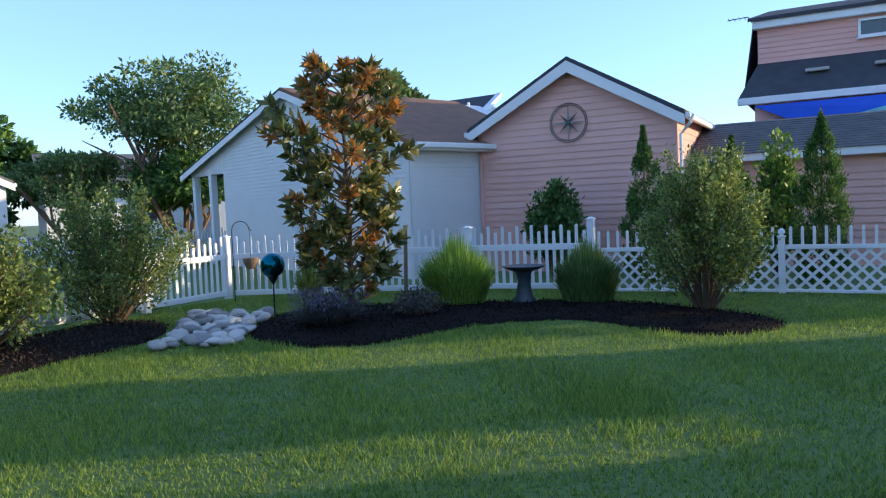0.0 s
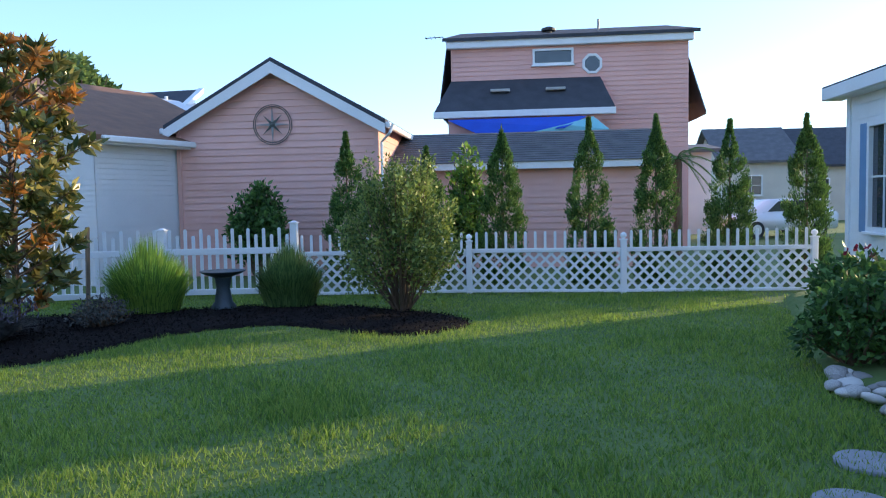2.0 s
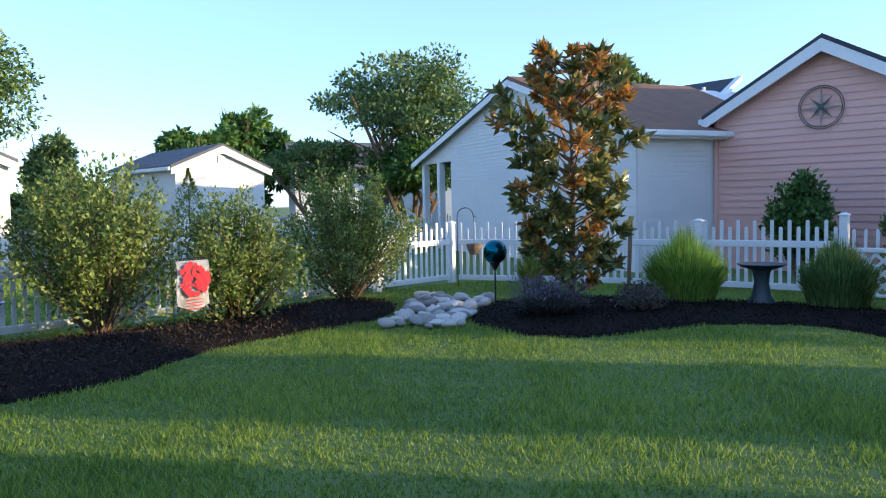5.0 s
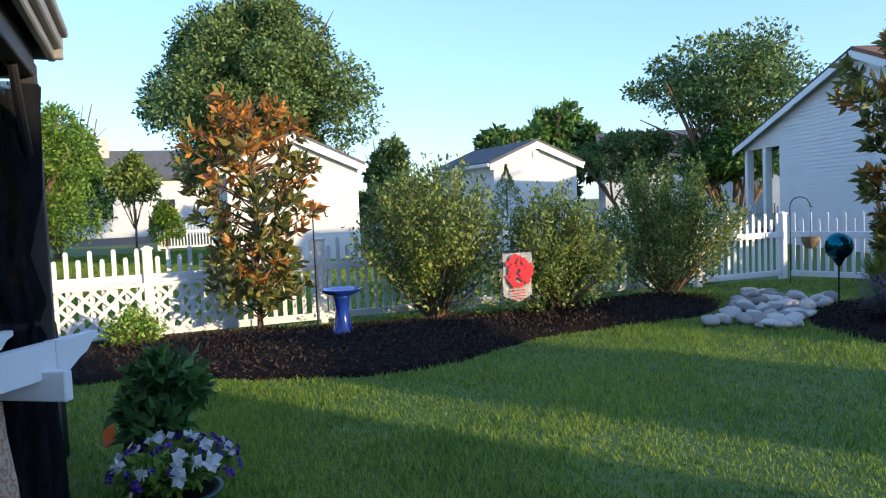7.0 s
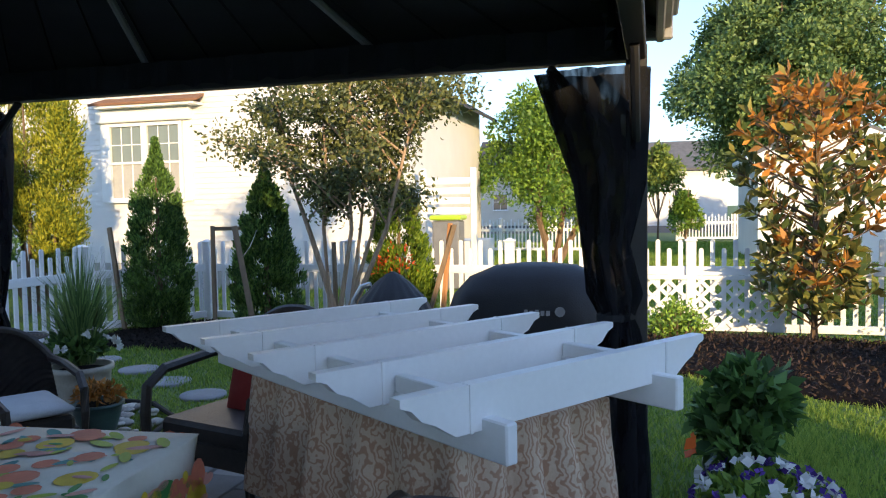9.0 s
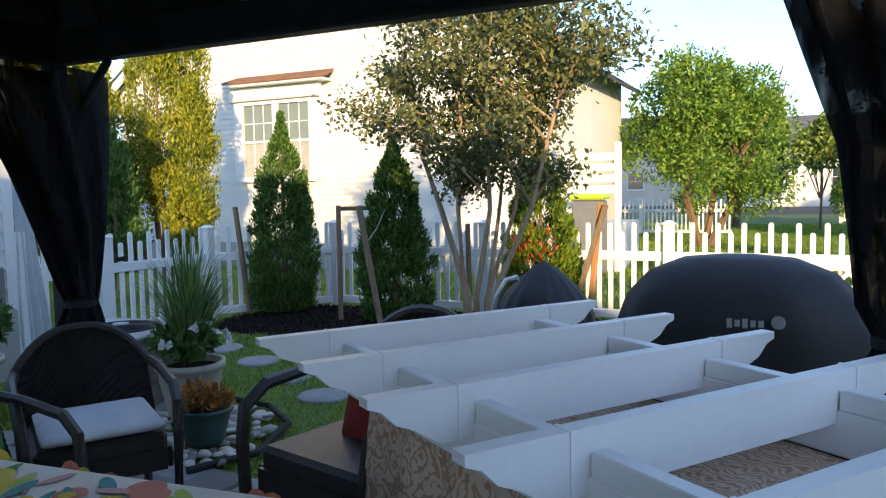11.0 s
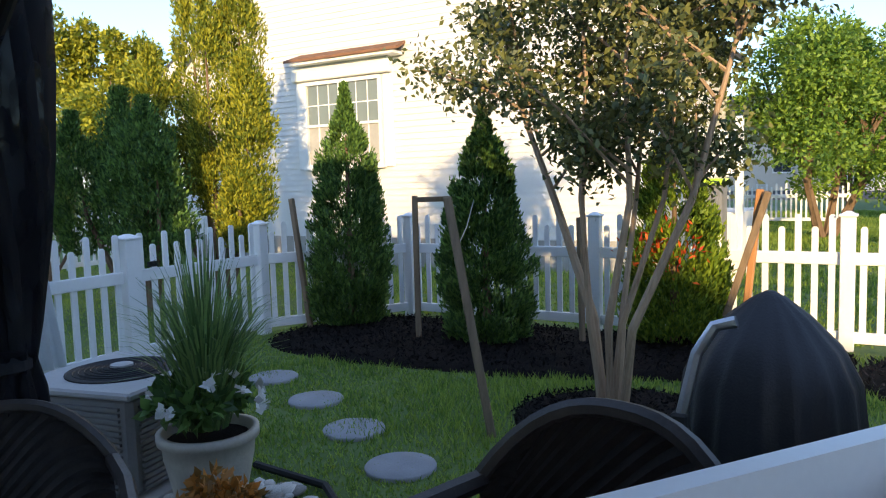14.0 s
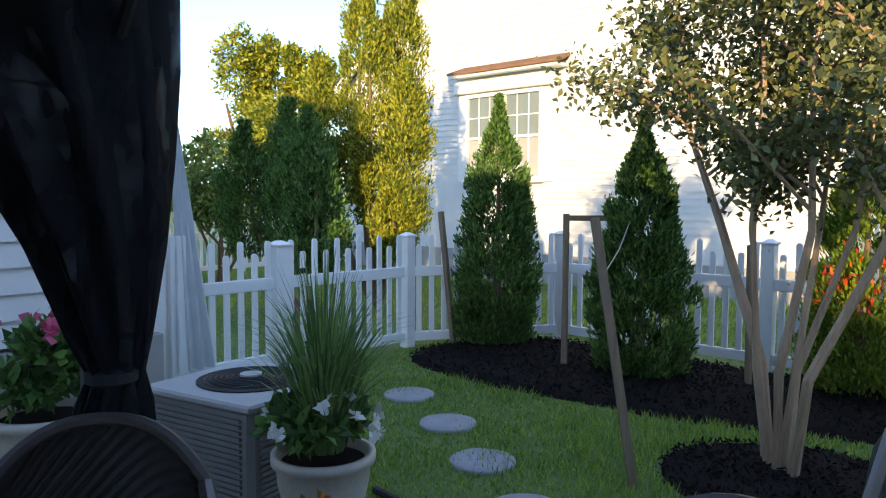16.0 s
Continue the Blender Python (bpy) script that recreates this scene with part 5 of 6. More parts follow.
NET.node_tree.links.new(nm_.outputs[0], nn_["Material Output"].inputs[0])


def gazebo():
    g = thing("gazebo", pose(0, 0, 0.055), "dark metal gazebo with netting curtains over the patio", "gazebo")
    for x in (GX0, GX1):
        for y in (GY0, GY1):
            part("post", box(bmesh.new(), (x, y, 1.155), (0.10, 0.10, 2.41), bevel=0.008), STEEL, g)
            part("foot_plate", box(bmesh.new(), (x, y, 0.005), (0.2, 0.2, 0.03)), STEEL, g)
            sx, sy = (1 if x < 0 else -1), (1 if y < -2 else -1)
            part("brace", rod(bmesh.new(), (x, y + 0.02 * sy, 1.85), (x, y + 0.42 * sy, 2.28), 0.022), STEEL, g)
            part("brace", rod(bmesh.new(), (x + 0.02 * sx, y, 1.85), (x + 0.42 * sx, y, 2.28), 0.022), STEEL, g)
    mx, my = (GX0 + GX1) / 2, (GY0 + GY1) / 2
    for x in (GX0, GX1):
        part("beam", box(bmesh.new(), (x, my, 2.36), (0.09, GY1 - GY0, 0.15), bevel=0.006), STEEL, g)
    for y in (GY0, GY1):
        part("beam", box(bmesh.new(), (mx, y, 2.36), (GX1 - GX0, 0.09, 0.15), bevel=0.006), STEEL, g)
    o = 0.14
    e = [(GX0 - o, GY0 - o), (GX1 + o, GY0 - o), (GX1 + o, GY1 + o), (GX0 - o, GY1 + o)]
    r0, r1 = (GX0 + 1.9, my), (GX1 - 1.9, my)
    for a, b, c, d in ((e[0], e[1], r1, r0), (e[1], e[2], r1, r1), (e[2], e[3], r0, r1), (e[3], e[0], r0, r0)):
        pts = [(*a, 2.50), (*b, 2.50), (*c, 3.35), (*d, 3.35)]
        if c == d:
            bm = bmesh.new()
            up = [bm.verts.new(p) for p in pts[:3]]
            lo = [bm.verts.new((p[0], p[1], p[2] - 0.03)) for p in pts[:3]]
            bm.faces.new(up)
            bm.faces.new(lo[::-1])
            for k in range(3):
                bm.faces.new((up[k], lo[k], lo[(k + 1) % 3], up[(k + 1) % 3]))
        else:
            bm = slab(bmesh.new(), *pts, 0.03)
        part("roof_panel", bm, STEEL, g)
        n = 12
        bm = bmesh.new()
        for k in range(1, n):
            f = k / n
            p = Vector((*a, 2.47)).lerp(Vector((*b, 2.47)), f)
            q = Vector((*d, 3.32)).lerp(Vector((*c, 3.32)), f)
            rod(bm, p, q, 0.010, seg=4)
        part("panel_seam", bm, DARK_IRON, g)
    for a, r in zip(e, (r0, r1, r1, r0)):
        part("rafter", rod(bmesh.new(), (*a, 2.45), (*r, 3.29), 0.03), STEEL, g)
    for k in (0.33, 0.67):
        y = GY0 + (GY1 - GY0) * k
        part("rafter", rod(bmesh.new(), (GX0, y, 2.44), (GX0 + 1.9, my, 3.28), 0.02), GUTTER, g)
    for a, b in zip(e, e[1:] + e[:1]):
        m, ln = span(a, b)
        for off, z, dy, dz in ((0.0, 2.49, 0.05, 0.07), (-0.03, 2.55, 0.05, 0.05), (0.03, 2.43, 0.04, 0.06)):
            part("gutter", box(bmesh.new(), (ln / 2, off, z), (ln + 0.06, dy, dz), bevel=0.008), GUTTER, g).matrix_basis = m
        # scalloped cloth hem just inside the beam
        bm = bmesh.new()
        prev = None
        for k in range(61):
            x = 0.15 + (ln - 0.3) * k / 60
            w = 0.015 * math.sin(k * 1.9) + 0.01 * math.sin(k * 0.7)
            cur = (bm.verts.new((x, 0.24 + w, 2.44)), bm.verts.new((x, 0.24 + w * 1.6, 2.30 + 0.012 * math.sin(k * 2.3))))
            if prev:
                bm.faces.new((prev[0], cur[0], cur[1], prev[1]))
            prev = cur
        part("valance", bm, BLACK_CLOTH, g).matrix_basis = m
    return g


def curtain(x, y, dx, dy, label, knot, top=0.75):
    """Netting gathered at a knot on the post: broad at the rail, narrow at the tie, falling in folds."""
    t = thing("netting_curtain", pose(x, y, 0.03), label, "curtain", "gazebo curtains")
    bm = bmesh.new()
    rings = []
    seg = 64
    k0 = top / 0.85
    for z, c, a, b in ((2.30, 0.30 * k0, 0.47 * k0, 0.12), (2.05, 0.24 * k0, 0.39 * k0, 0.13), (1.75, 0.17 * k0, 0.29 * k0, 0.13), (1.45, 0.11, 0.20 * k0, 0.12), (knot + 0.12, 0.07, 0.12, 0.09), (knot, 0.05, 0.08, 0.07), (knot - 0.1, 0.06, 0.11, 0.10), (knot - 0.4, 0.08, 0.15, 0.13), (0.4, 0.10, 0.18, 0.15), (0.02, 0.12, 0.20, 0.17)):
        ring = []
        for k in range(seg):
            th = 2 * math.pi * k / seg
            pl = 1 + 0.16 * math.sin(th * 9 + z * 0.7) + 0.07 * math.sin(th * 17 - z * 2)
            u, v = c + math.cos(th) * a * pl, math.sin(th) * b * pl
            ring.append(bm.verts.new((u * dx - v * dy, u * dy + v * dx, z - 0.03)))
        rings.append(ring)
    for p, q in zip(rings, rings[1:]):
        for k in range(seg):
            bm.faces.new((p[k], p[(k + 1) % seg], q[(k + 1) % seg], q[k]))
    part("netting", bm, NET, t, "", True)
    bm = bmesh.new()
    lathe(bm, [(0.06, -0.03), (0.085, -0.015), (0.085, 0.015), (0.06, 0.03)], 14, Matrix.Translation((0.07 * dx, 0.07 * dy, knot - 0.03)))
    part("tie_band", bm, BLACK_CLOTH, t)


gazebo()
curtain(-3.66, -4.64, 0.97, 0.20, "black netting curtain tied to the gazebo post", 1.04, 0.85)
curtain(GX0 + 0.02, GY1 - 0.04, 0.0, -1.0, "black netting curtain gathered on the gazebo post", 1.10, 0.44)

# patio
patio = thing("patio", pose(0, 0, 0), "grey paver patio under the gazebo", "patio", kind="structure")
bm = bmesh.new()
box(bm, (-1.2, -3.6, 0.0), (5.6, 5.9, 0.04))
part("paver_bed", bm, CONCRETE, patio)
bm = bmesh.new()
box(bm, (0, 0, 0), (0.39, 0.29, 0.03), bevel=0.006)
pv = bpy.data.meshes.new("paver")
bm.to_mesh(pv)
bm.free()
pv.materials.append(PATIO)
for i in range(14):
    for j in range(20):
        again("paver", pv, patio, Matrix.Translation((-3.78 + i * 0.4 + (0.2 if j % 2 else 0), -6.35 + j * 0.3, 0.03)))

# pergola top lying on a covered table
U = Vector((-0.8254, 0.5645, 0))
WV = Vector((-0.5645, -0.8254, 0))
PC = Vector((-2.997, -1.582, 0.004))
PM = Matrix(((U.x, WV.x, 0, PC.x), (U.y, WV.y, 0, PC.y), (0, 0, 1, PC.z), (0, 0, 0, 1)))
perg = thing("pergola_top", PM, "white slatted pergola top laid across a covered table", "pergola")
ends = [(-0.79, 1.10), (0.79, 1.10), (0.79, 1.075), (0.75, 1.06), (0.71, 1.02), (0.66, 1.00), (0.62, 0.975), (0.58, 0.95), (-0.58, 0.95), (-0.62, 0.975), (-0.66, 1.00), (-0.71, 1.02), (-0.75, 1.06), (-0.79, 1.075)]
for i in range(5):
    part("slat", prism(bmesh.new(), ends, 0.05, Matrix.Translation((0, (i - 2) * 0.463 - 0.025, 0.0))), VINYL, perg, "scalloped white slat")
    for u in (-0.52, 0.52):
        part("sleeve_seam", box(bmesh.new(), (u, (i - 2) * 0.463, 1.025), (0.012, 0.058, 0.154)), VINYL, perg)
for u in (-0.45, 0.45):
    part("cross_rail", box(bmesh.new(), (u, 0, 0.925), (0.05, 2.12, 0.13), bevel=0.006), VINYL, perg)
    for i in range(4):
        part("spacer", box(bmesh.new(), (u, (i - 1.5) * 0.463, 1.02), (0.05, 0.40, 0.06), bevel=0.004), VINYL, perg)

ct = thing("covered_table", PM, "tall table under a tan printed cloth", "table")
for u in (-0.33, 0.33):
    for w in (-0.62, 0.62):
        part("leg", box(bmesh.new(), (u, w, 0.44), (0.05, 0.05, 0.80)), STEEL, ct)
part("tabletop", box(bmesh.new(), (0, 0, 0.83), (0.80, 1.40, 0.04)), STEEL, ct)
cl = thing("tablecloth", PM, "tan cloth with a swirling rust print over the tall table", "tablecloth")


def draped(bm, hx, hy, z, drop, seed, flare=0.03, waves=14):
    rng = random.Random(seed)
    n = 120
    per = []
    for k in range(n):
        s = 4 * k / n
        side, f = int(s), s - int(s)
        c = [(-hx + 2 * hx * f, -hy), (hx, -hy + 2 * hy * f), (hx - 2 * hx * f, hy), (-hx, hy - 2 * hy * f)][side]
        per.append(c)
    rings = []
    for d, amp in ((0.0, 0.0), (0.03, 0.15), (0.25, 0.5), (0.6, 0.8), (1.0, 1.0)):
        ring = []
        for k, (x, y) in enumerate(per):
            w = amp * flare * (0.6 + math.sin(k * 2 * math.pi * waves / n) + 0.35 * math.sin(k * 0.9 + seed))
            ln = math.hypot(x, y)
            ring.append(bm.verts.new((x * (1 + w / ln), y * (1 + w / ln), z - d * drop * (1 + 0.03 * math.sin(k * 0.4)))))
        rings.append(ring)
    for a, b in zip(rings, rings[1:]):
        for k in range(n):
            bm.faces.new((a[k], b[k], b[(k + 1) % n], a[(k + 1) % n]))
    bm.faces.new(rings[0])
    return bm


part("cloth", draped(bmesh.new(), 0.43, 0.74, 0.856, 0.60, 3, 0.07, 20), CLOTH_TAN, cl, "", True)

# printed table
FLORAL = material("floral_cloth", (0.72, 0.70, 0.62), (0.62, 0.60, 0.52), 0.6, scale=3, fine=40, bump=0.1)
pt = thing("patio_table", pose(-1.83, -2.98, 0.04, 0, 0, 6), "patio table under a bright floral tablecloth", "table")
for u in (-0.45, 0.45):
    for w in (-0.5, 0.5):
        part("leg", box(bmesh.new(), (u, w, 0.33), (0.05, 0.05, 0.66)), STEEL, pt)
part("tabletop", box(bmesh.new(), (0, 0, 0.665), (1.06, 1.30, 0.03)), STEEL, pt)
fc = thing("floral_tablecloth", pose(-1.83, -2.98, 0.04, 0, 0, 6), "cream tablecloth printed with leaves and citrus shapes", "tablecloth")
part("cloth", draped(bmesh.new(), 0.56, 0.70, 0.70, 0.30, 5, 0.05, 9), FLORAL, fc, "", True)
rng = random.Random(15)
prints = {"green": (0.05, 0.28, 0.07), "lime": (0.42, 0.55, 0.08), "yellow": (0.75, 0.55, 0.05), "coral": (0.75, 0.22, 0.13), "pink": (0.75, 0.38, 0.33), "teal": (0.05, 0.30, 0.30)}
for key, col in prints.items():
    bm = bmesh.new()
    for k in range(38):
        cx, cy, a = rng.uniform(-0.5, 0.5), rng.uniform(-0.64, 0.64), rng.uniform(0, 6.28)
        lr = rng.uniform(0.025, 0.075)
        asp = 1.0 if key in ("yellow", "coral") else 0.35
        vs = [bm.verts.new((cx + math.cos(a) * lr * math.cos(q) - math.sin(a) * lr * asp * math.sin(q), cy + math.sin(a) * lr * math.cos(q) + math.cos(a) * lr * asp * math.sin(q), 0.7035 + 0.00008 * k)) for q in [2 * math.pi * i / 12 for i in range(12)]]
        bm.faces.new(vs)
        side = rng.choice((0, 1))
        # the print goes on down the hanging edge
        u, zc = rng.uniform(-0.5, 0.5), rng.uniform(0.48, 0.64)
        vs = []
        for q in [2 * math.pi * i / 12 for i in range(12)]:
            if side:
                vs.append(bm.verts.new((u + lr * 0.8 * math.cos(q), 0.70 + 0.075, zc + lr * asp * math.sin(q))))
            else:
                vs.append(bm.verts.new((-0.56 - 0.075, u * 1.2 + lr * 0.8 * math.cos(q), zc + lr * asp * math.sin(q))))
        bm.faces.new(vs)
    tagged(part("print_" + key, bm, material("print_" + key, col, None, 0.65, bump=0.05), fc), kind="stuff")


def bottle(x, y, body, cap, h, label):
    t = thing("bottle", pose(x, y, 0.745), label, "bottle")
    part("body", lathe(bmesh.new(), [(0.028, 0), (0.032, 0.01), (0.032, h * 0.6), (0.014, h * 0.72)], 14), body, t, "", True)
    part("cap", lathe(bmesh.new(), [(0.018, h * 0.70), (0.018, h * 0.97), (0.012, h)], 12), cap, t, "", True)


bottle(-2.02, -3.05, P_SALMON, RUBBER, 0.17, "peach plastic bottle with a black cap")
bottle(-1.90, -3.0, WHITEC, RUBBER, 0.16, "white plastic bottle with a black cap")


def wicker_chair(x, y, rot, label, size=1.0):
    """Curved woven back, seat, arms on bent tubes and legs; it faces local +x."""
    t = thing("wicker_armchair", pose(x, y, 0.045, 0, 0, rot) @ Matrix.Scale(size, 4), label, "chair", "patio wicker chairs")
    part("seat", box(bmesh.new(), (0, 0, 0.38), (0.56, 0.58, 0.10), bevel=0.02), WICKER, t)
    bm = bmesh.new()
    rows, cols = 22, 30
    grid = []
    for i in range(rows):
        f = i / (rows - 1)
        row = []
        for j in range(cols):
            g = j / (cols - 1) * 2 - 1
            top = 0.88 - 0.20 * abs(g) ** 2.6
            z = 0.40 + (top - 0.40) * f
            yy = g * (0.33 - 0.015 * f)
            xx = -0.28 - 0.12 * f + 0.09 * g * g + 0.005 * (1 if (i + j) % 2 else -1)
            row.append(bm.verts.new((xx, yy, z)))
        grid.append(row)
    for i in range(rows - 1):
        for j in range(cols - 1):
            bm.faces.new((grid[i][j], grid[i][j + 1], grid[i + 1][j + 1], grid[i + 1][j]))
    bmesh.ops.solidify(bm, geom=bm.faces[:], thickness=0.018)
    part("backrest", bm, WICKER, t)
    edge = []
    for k in range(17):
        g = k / 8 - 1
        edge.append((-0.40 + 0.09 * g * g, g * 0.325, 0.885 - 0.20 * abs(g) ** 2.6))
    part("back_rim", tube(bmesh.new(), edge, 0.022), WICKER, t)
    for s in (-1, 1):
        part("arm", tube(bmesh.new(), [(-0.31, 0.32 * s, 0.68), (-0.1, 0.345 * s, 0.67), (0.2, 0.345 * s, 0.645), (0.31, 0.335 * s, 0.58), (0.33, 0.33 * s, 0.45), (0.32, 0.32 * s, 0.0)], 0.026), WICKER, t)
        part("leg", rod(bmesh.new(), (-0.27, 0.29 * s, 0), (-0.28, 0.29 * s, 0.42), 0.022), WICKER, t)
        part("apron", box(bmesh.new(), (0.0, 0.30 * s, 0.30), (0.54, 0.02, 0.10)), WICKER, t)
    part("apron", box(bmesh.new(), (0.29, 0, 0.30), (0.02, 0.56, 0.10)), WICKER, t)
    return t


def cushion(x, y, z, m, w, h, d, mat, label, name="cushion"):
    t = thing(name, Matrix.Translation((x, y, z)) @ m, label, "cushion")
    bm = bmesh.new()
    bmesh.ops.create_uvsphere(bm, u_segments=24, v_segments=14, radius=1)
    for v in bm.verts:
        c = v.co
        k = max(abs(c.x), abs(c.y), 1e-6)
        r = math.hypot(c.x, c.y)
        v.co = (c.x / k * r * w / 2 * (1 - 0.06 * (1 - r)), c.y / k * r * h / 2, c.z * d / 2 * (1 + 0.05 * noise.noise(c * 3)))
    part("cover", bm, mat, t, "", True)


wicker_chair(-3.50, -2.74, -14, "black wicker armchair holding a red cushion", 1.14)
cushion(-3.56, -2.69, 0.68, Matrix.Rotation(radians(-14), 4, "Z") @ Matrix.Rotation(radians(74), 4, "Y"), 0.40, 0.42, 0.13, RED, "red square cushion leaning on a wicker chair")
wicker_chair(-3.30, -4.20, 58, "black wicker armchair with a white seat pad")
cushion(-3.28, -4.15, 0.52, Matrix.Rotation(radians(58), 4, "Z"), 0.54, 0.54, 0.11, WHITEC, "puffy white seat pad on a wicker chair", "seat_pad")
wicker_chair(-1.93, -1.02, 180, "black wicker armchair seen from behind at the table")
wicker_chair(-2.56, -4.10, 85, "black wicker armchair with a green cushion")
cushion(-2.58, -4.18, 0.66, Matrix.Rotation(radians(85), 4, "Z") @ Matrix.Rotation(radians(72), 4, "Y"), 0.42, 0.42, 0.13, GREENC, "soft green cushion on a wicker chair")

# covered grill, covered fire bowl and a folded frame


def cover_mesh(prof, sx, sy, folds, seed, amp=0.03):
    """A draped cover: rings of a rounded box with folds that grow towards the hem."""
    bm = bmesh.new()
    seg = 72
    rings = []
    for r, z in prof:
        ring = []
        for k in range(seg):
            th = 2 * math.pi * k / seg
            c, s = math.cos(th), math.sin(th)
            p = (abs(c) ** 3 + abs(s) ** 3) ** (-1 / 3) if sx != sy else 1
            w = 1 + amp * (1.2 - z / prof[-1][1]) * math.sin(th * folds + seed) + 0.012 * math.sin(th * 5 + z * 7)
            ring.append(bm.verts.new((c * p * sx * r * w, s * p * sy * r * w, z)))
        rings.append(ring)
    for a, b in zip(rings, rings[1:]):
        for k in range(seg):
            bm.faces.new((a[k], a[(k + 1) % seg], b[(k + 1) % seg], b[k]))
    bm.faces.new(rings[-1])
    bm.faces.new(rings[0][::-1])
    return bm


gr = thing("covered_grill", pose(-4.88, -1.32, 0.0, 0, 0, 94), "grill under a fitted black cover", "grill")
part("cover", cover_mesh([(1.0, 0.02), (1.0, 0.4), (1.0, 0.78), (0.98, 0.92), (0.9, 1.06), (0.72, 1.18), (0.45, 1.25), (0.15, 1.27)], 0.62, 0.34, 11, 2, 0.03), COVER, gr, "", True)
bm = bmesh.new()
for k in range(5):
    box(bm, (-0.14 + k * 0.035, 0, 0), (0.024, 0.004, 0.045 if k in (0, 2) else 0.032))
lathe(bm, [(0.032, -0.002), (0.032, 0.002), (0.022, 0.002), (0.022, -0.002)], 16, Matrix.Translation((0.075, 0, 0.01)) @ Matrix.Rotation(radians(90), 4, "X"))
mk = part("cover_mark", bm, GUTTER, gr, "small pale printed mark")
mk.matrix_basis = Matrix.Translation((0.10, -0.345, 0.97)) @ Matrix.Rotation(radians(-18), 4, "X")
fb = thing("covered_fire_bowl", pose(-5.2, -2.47, 0.0), "round patio heater bowl under a pleated black cover", "fire pit")
part("cover", cover_mesh([(1.04, 0.02), (1.0, 0.3), (0.97, 0.62), (0.89, 0.85), (0.72, 0.97), (0.42, 1.08), (0.18, 1.145), (0.05, 1.17)], 0.34, 0.34, 17, 1, 0.06), COVER, fb, "", True)
al = thing("folding_frame", pose(-4.9, -2.72, 0.0), "bent aluminium folding frame with black clamp", "frame")
part("tube", tube(bmesh.new(), [(0.06, -0.10, 0.0), (0.05, -0.06, 0.4), (0.02, 0.0, 0.74), (-0.01, 0.05, 0.98), (-0.02, 0.11, 1.08), (-0.02, 0.18, 1.10)], 0.022), ALU, al)
part("clamp", box(bmesh.new(), (0.02, 0.0, 0.72), (0.06, 0.06, 0.10), bevel=0.01), RUBBER, al)

# ---- side yard ----


def ac_unit():
    t = thing("air_conditioner", pose(-4.80, -5.72, 0.0, 0, 0, 12), "grey outdoor air-conditioning unit with louvred sides", "air conditioner")
    part("pad", box(bmesh.new(), (0, 0, 0.03), (0.9, 0.9, 0.08)), CONCRETE, t)
    part("cabinet", box(bmesh.new(), (0, 0, 0.33), (0.74, 0.74, 0.52), bevel=0.03), AC_GREY, t)
    part("top", box(bmesh.new(), (0, 0, 0.60), (0.80, 0.80, 0.04), bevel=0.012), AC_TOP, t)
    for s in range(4):
        bm = bmesh.new()
        for k in range(15):
            box(bm, (0, 0.378, 0.11 + k * 0.03), (0.62, 0.018, 0.014), Matrix.Rotation(radians(90 * s), 4, "Z"))
        part("louvre", bm, AC_GREY, t)
    part("fan_well", lathe(bmesh.new(), [(0.29, 0.618), (0.29, 0.628), (0.27, 0.628)], 32), RUBBER, t)
    bm = bmesh.new()
    for r in (0.07, 0.10, 0.13, 0.16, 0.19, 0.22, 0.25, 0.28):
        pts = [(r * math.cos(a), r * math.sin(a), 0.645 - 0.02 * (r / 0.28) ** 2) for a in [2 * math.pi * k / 28 for k in range(29)]]
        tube(bm, pts, 0.0045, 4)
    part("fan_guard", bm, DARK_IRON, t)
    part("hub_cap", lathe(bmesh.new(), [(0.06, 0.64), (0.06, 0.655), (0.03, 0.66)], 16), AC_TOP, t)


ac_unit()


def pot_shape(r, h):
    return [(r * 0.62, 0.0), (r * 0.72, h * 0.15), (r * 0.95, h * 0.7), (r * 0.98, h * 0.88), (r * 1.08, h * 0.9), (r * 1.08, h), (r * 0.95, h), (r * 0.92, h * 0.9), (r * 0.2, h * 0.88)]


def flowers(t, n, centre, radii, size, mat, seed, name="petals", z_min=0.0):
    """Round blooms, each a ring of petals."""
    rng = np.random.default_rng(seed)
    cs, os_ = [], []
    for i in range(n):
        o = rng.normal(0, 1, 3)
        o /= np.linalg.norm(o)
        o[2] = abs(o[2]) * 0.8 + 0.1
        c = np.asarray(centre) + o * np.asarray(radii) * rng.uniform(0.9, 1.05)
        a = rng.normal(0, 1, 3)
        s1 = np.cross(o, a)
        s1 /= np.linalg.norm(s1)
        s2 = np.cross(o, s1)
        for k in range(6):
            d = math.cos(k * 1.047) * s1 + math.sin(k * 1.047) * s2 + 0.35 * o
            cs.append(c)
            os_.append(d)
    tagged(leaves(name, np.array(cs), np.array(os_), size, mat, t, 0.9, seed, 0.12, fold=0.05), kind="stuff")


def potted(name, x, y, z, r, h, pot, label, seed, foliage=(0.3, 0.3, 900, 0.07, None)):
    t = thing(name, pose(x, y, z), label, "potted plant")
    part("pot", lathe(bmesh.new(), pot_shape(r, h), 28), pot, t, "", True)
    part("soil", lathe(bmesh.new(), [(r * 0.9, h * 0.86), (r * 0.88, h * 0.9)], 20), MULCH, t)
    fr, fh, n, size, mat = foliage
    p, o = blob_points(n, (0, 0, h + fh * 0.55), (fr, fr, fh * 0.6), seed, 0.3, 9)
    p[:, 2] = np.maximum(p[:, 2], h * 0.75)
    leaves("leaves", p, o, size, mat or L_POT, t, 0.5, seed, up=0.3)
    return t


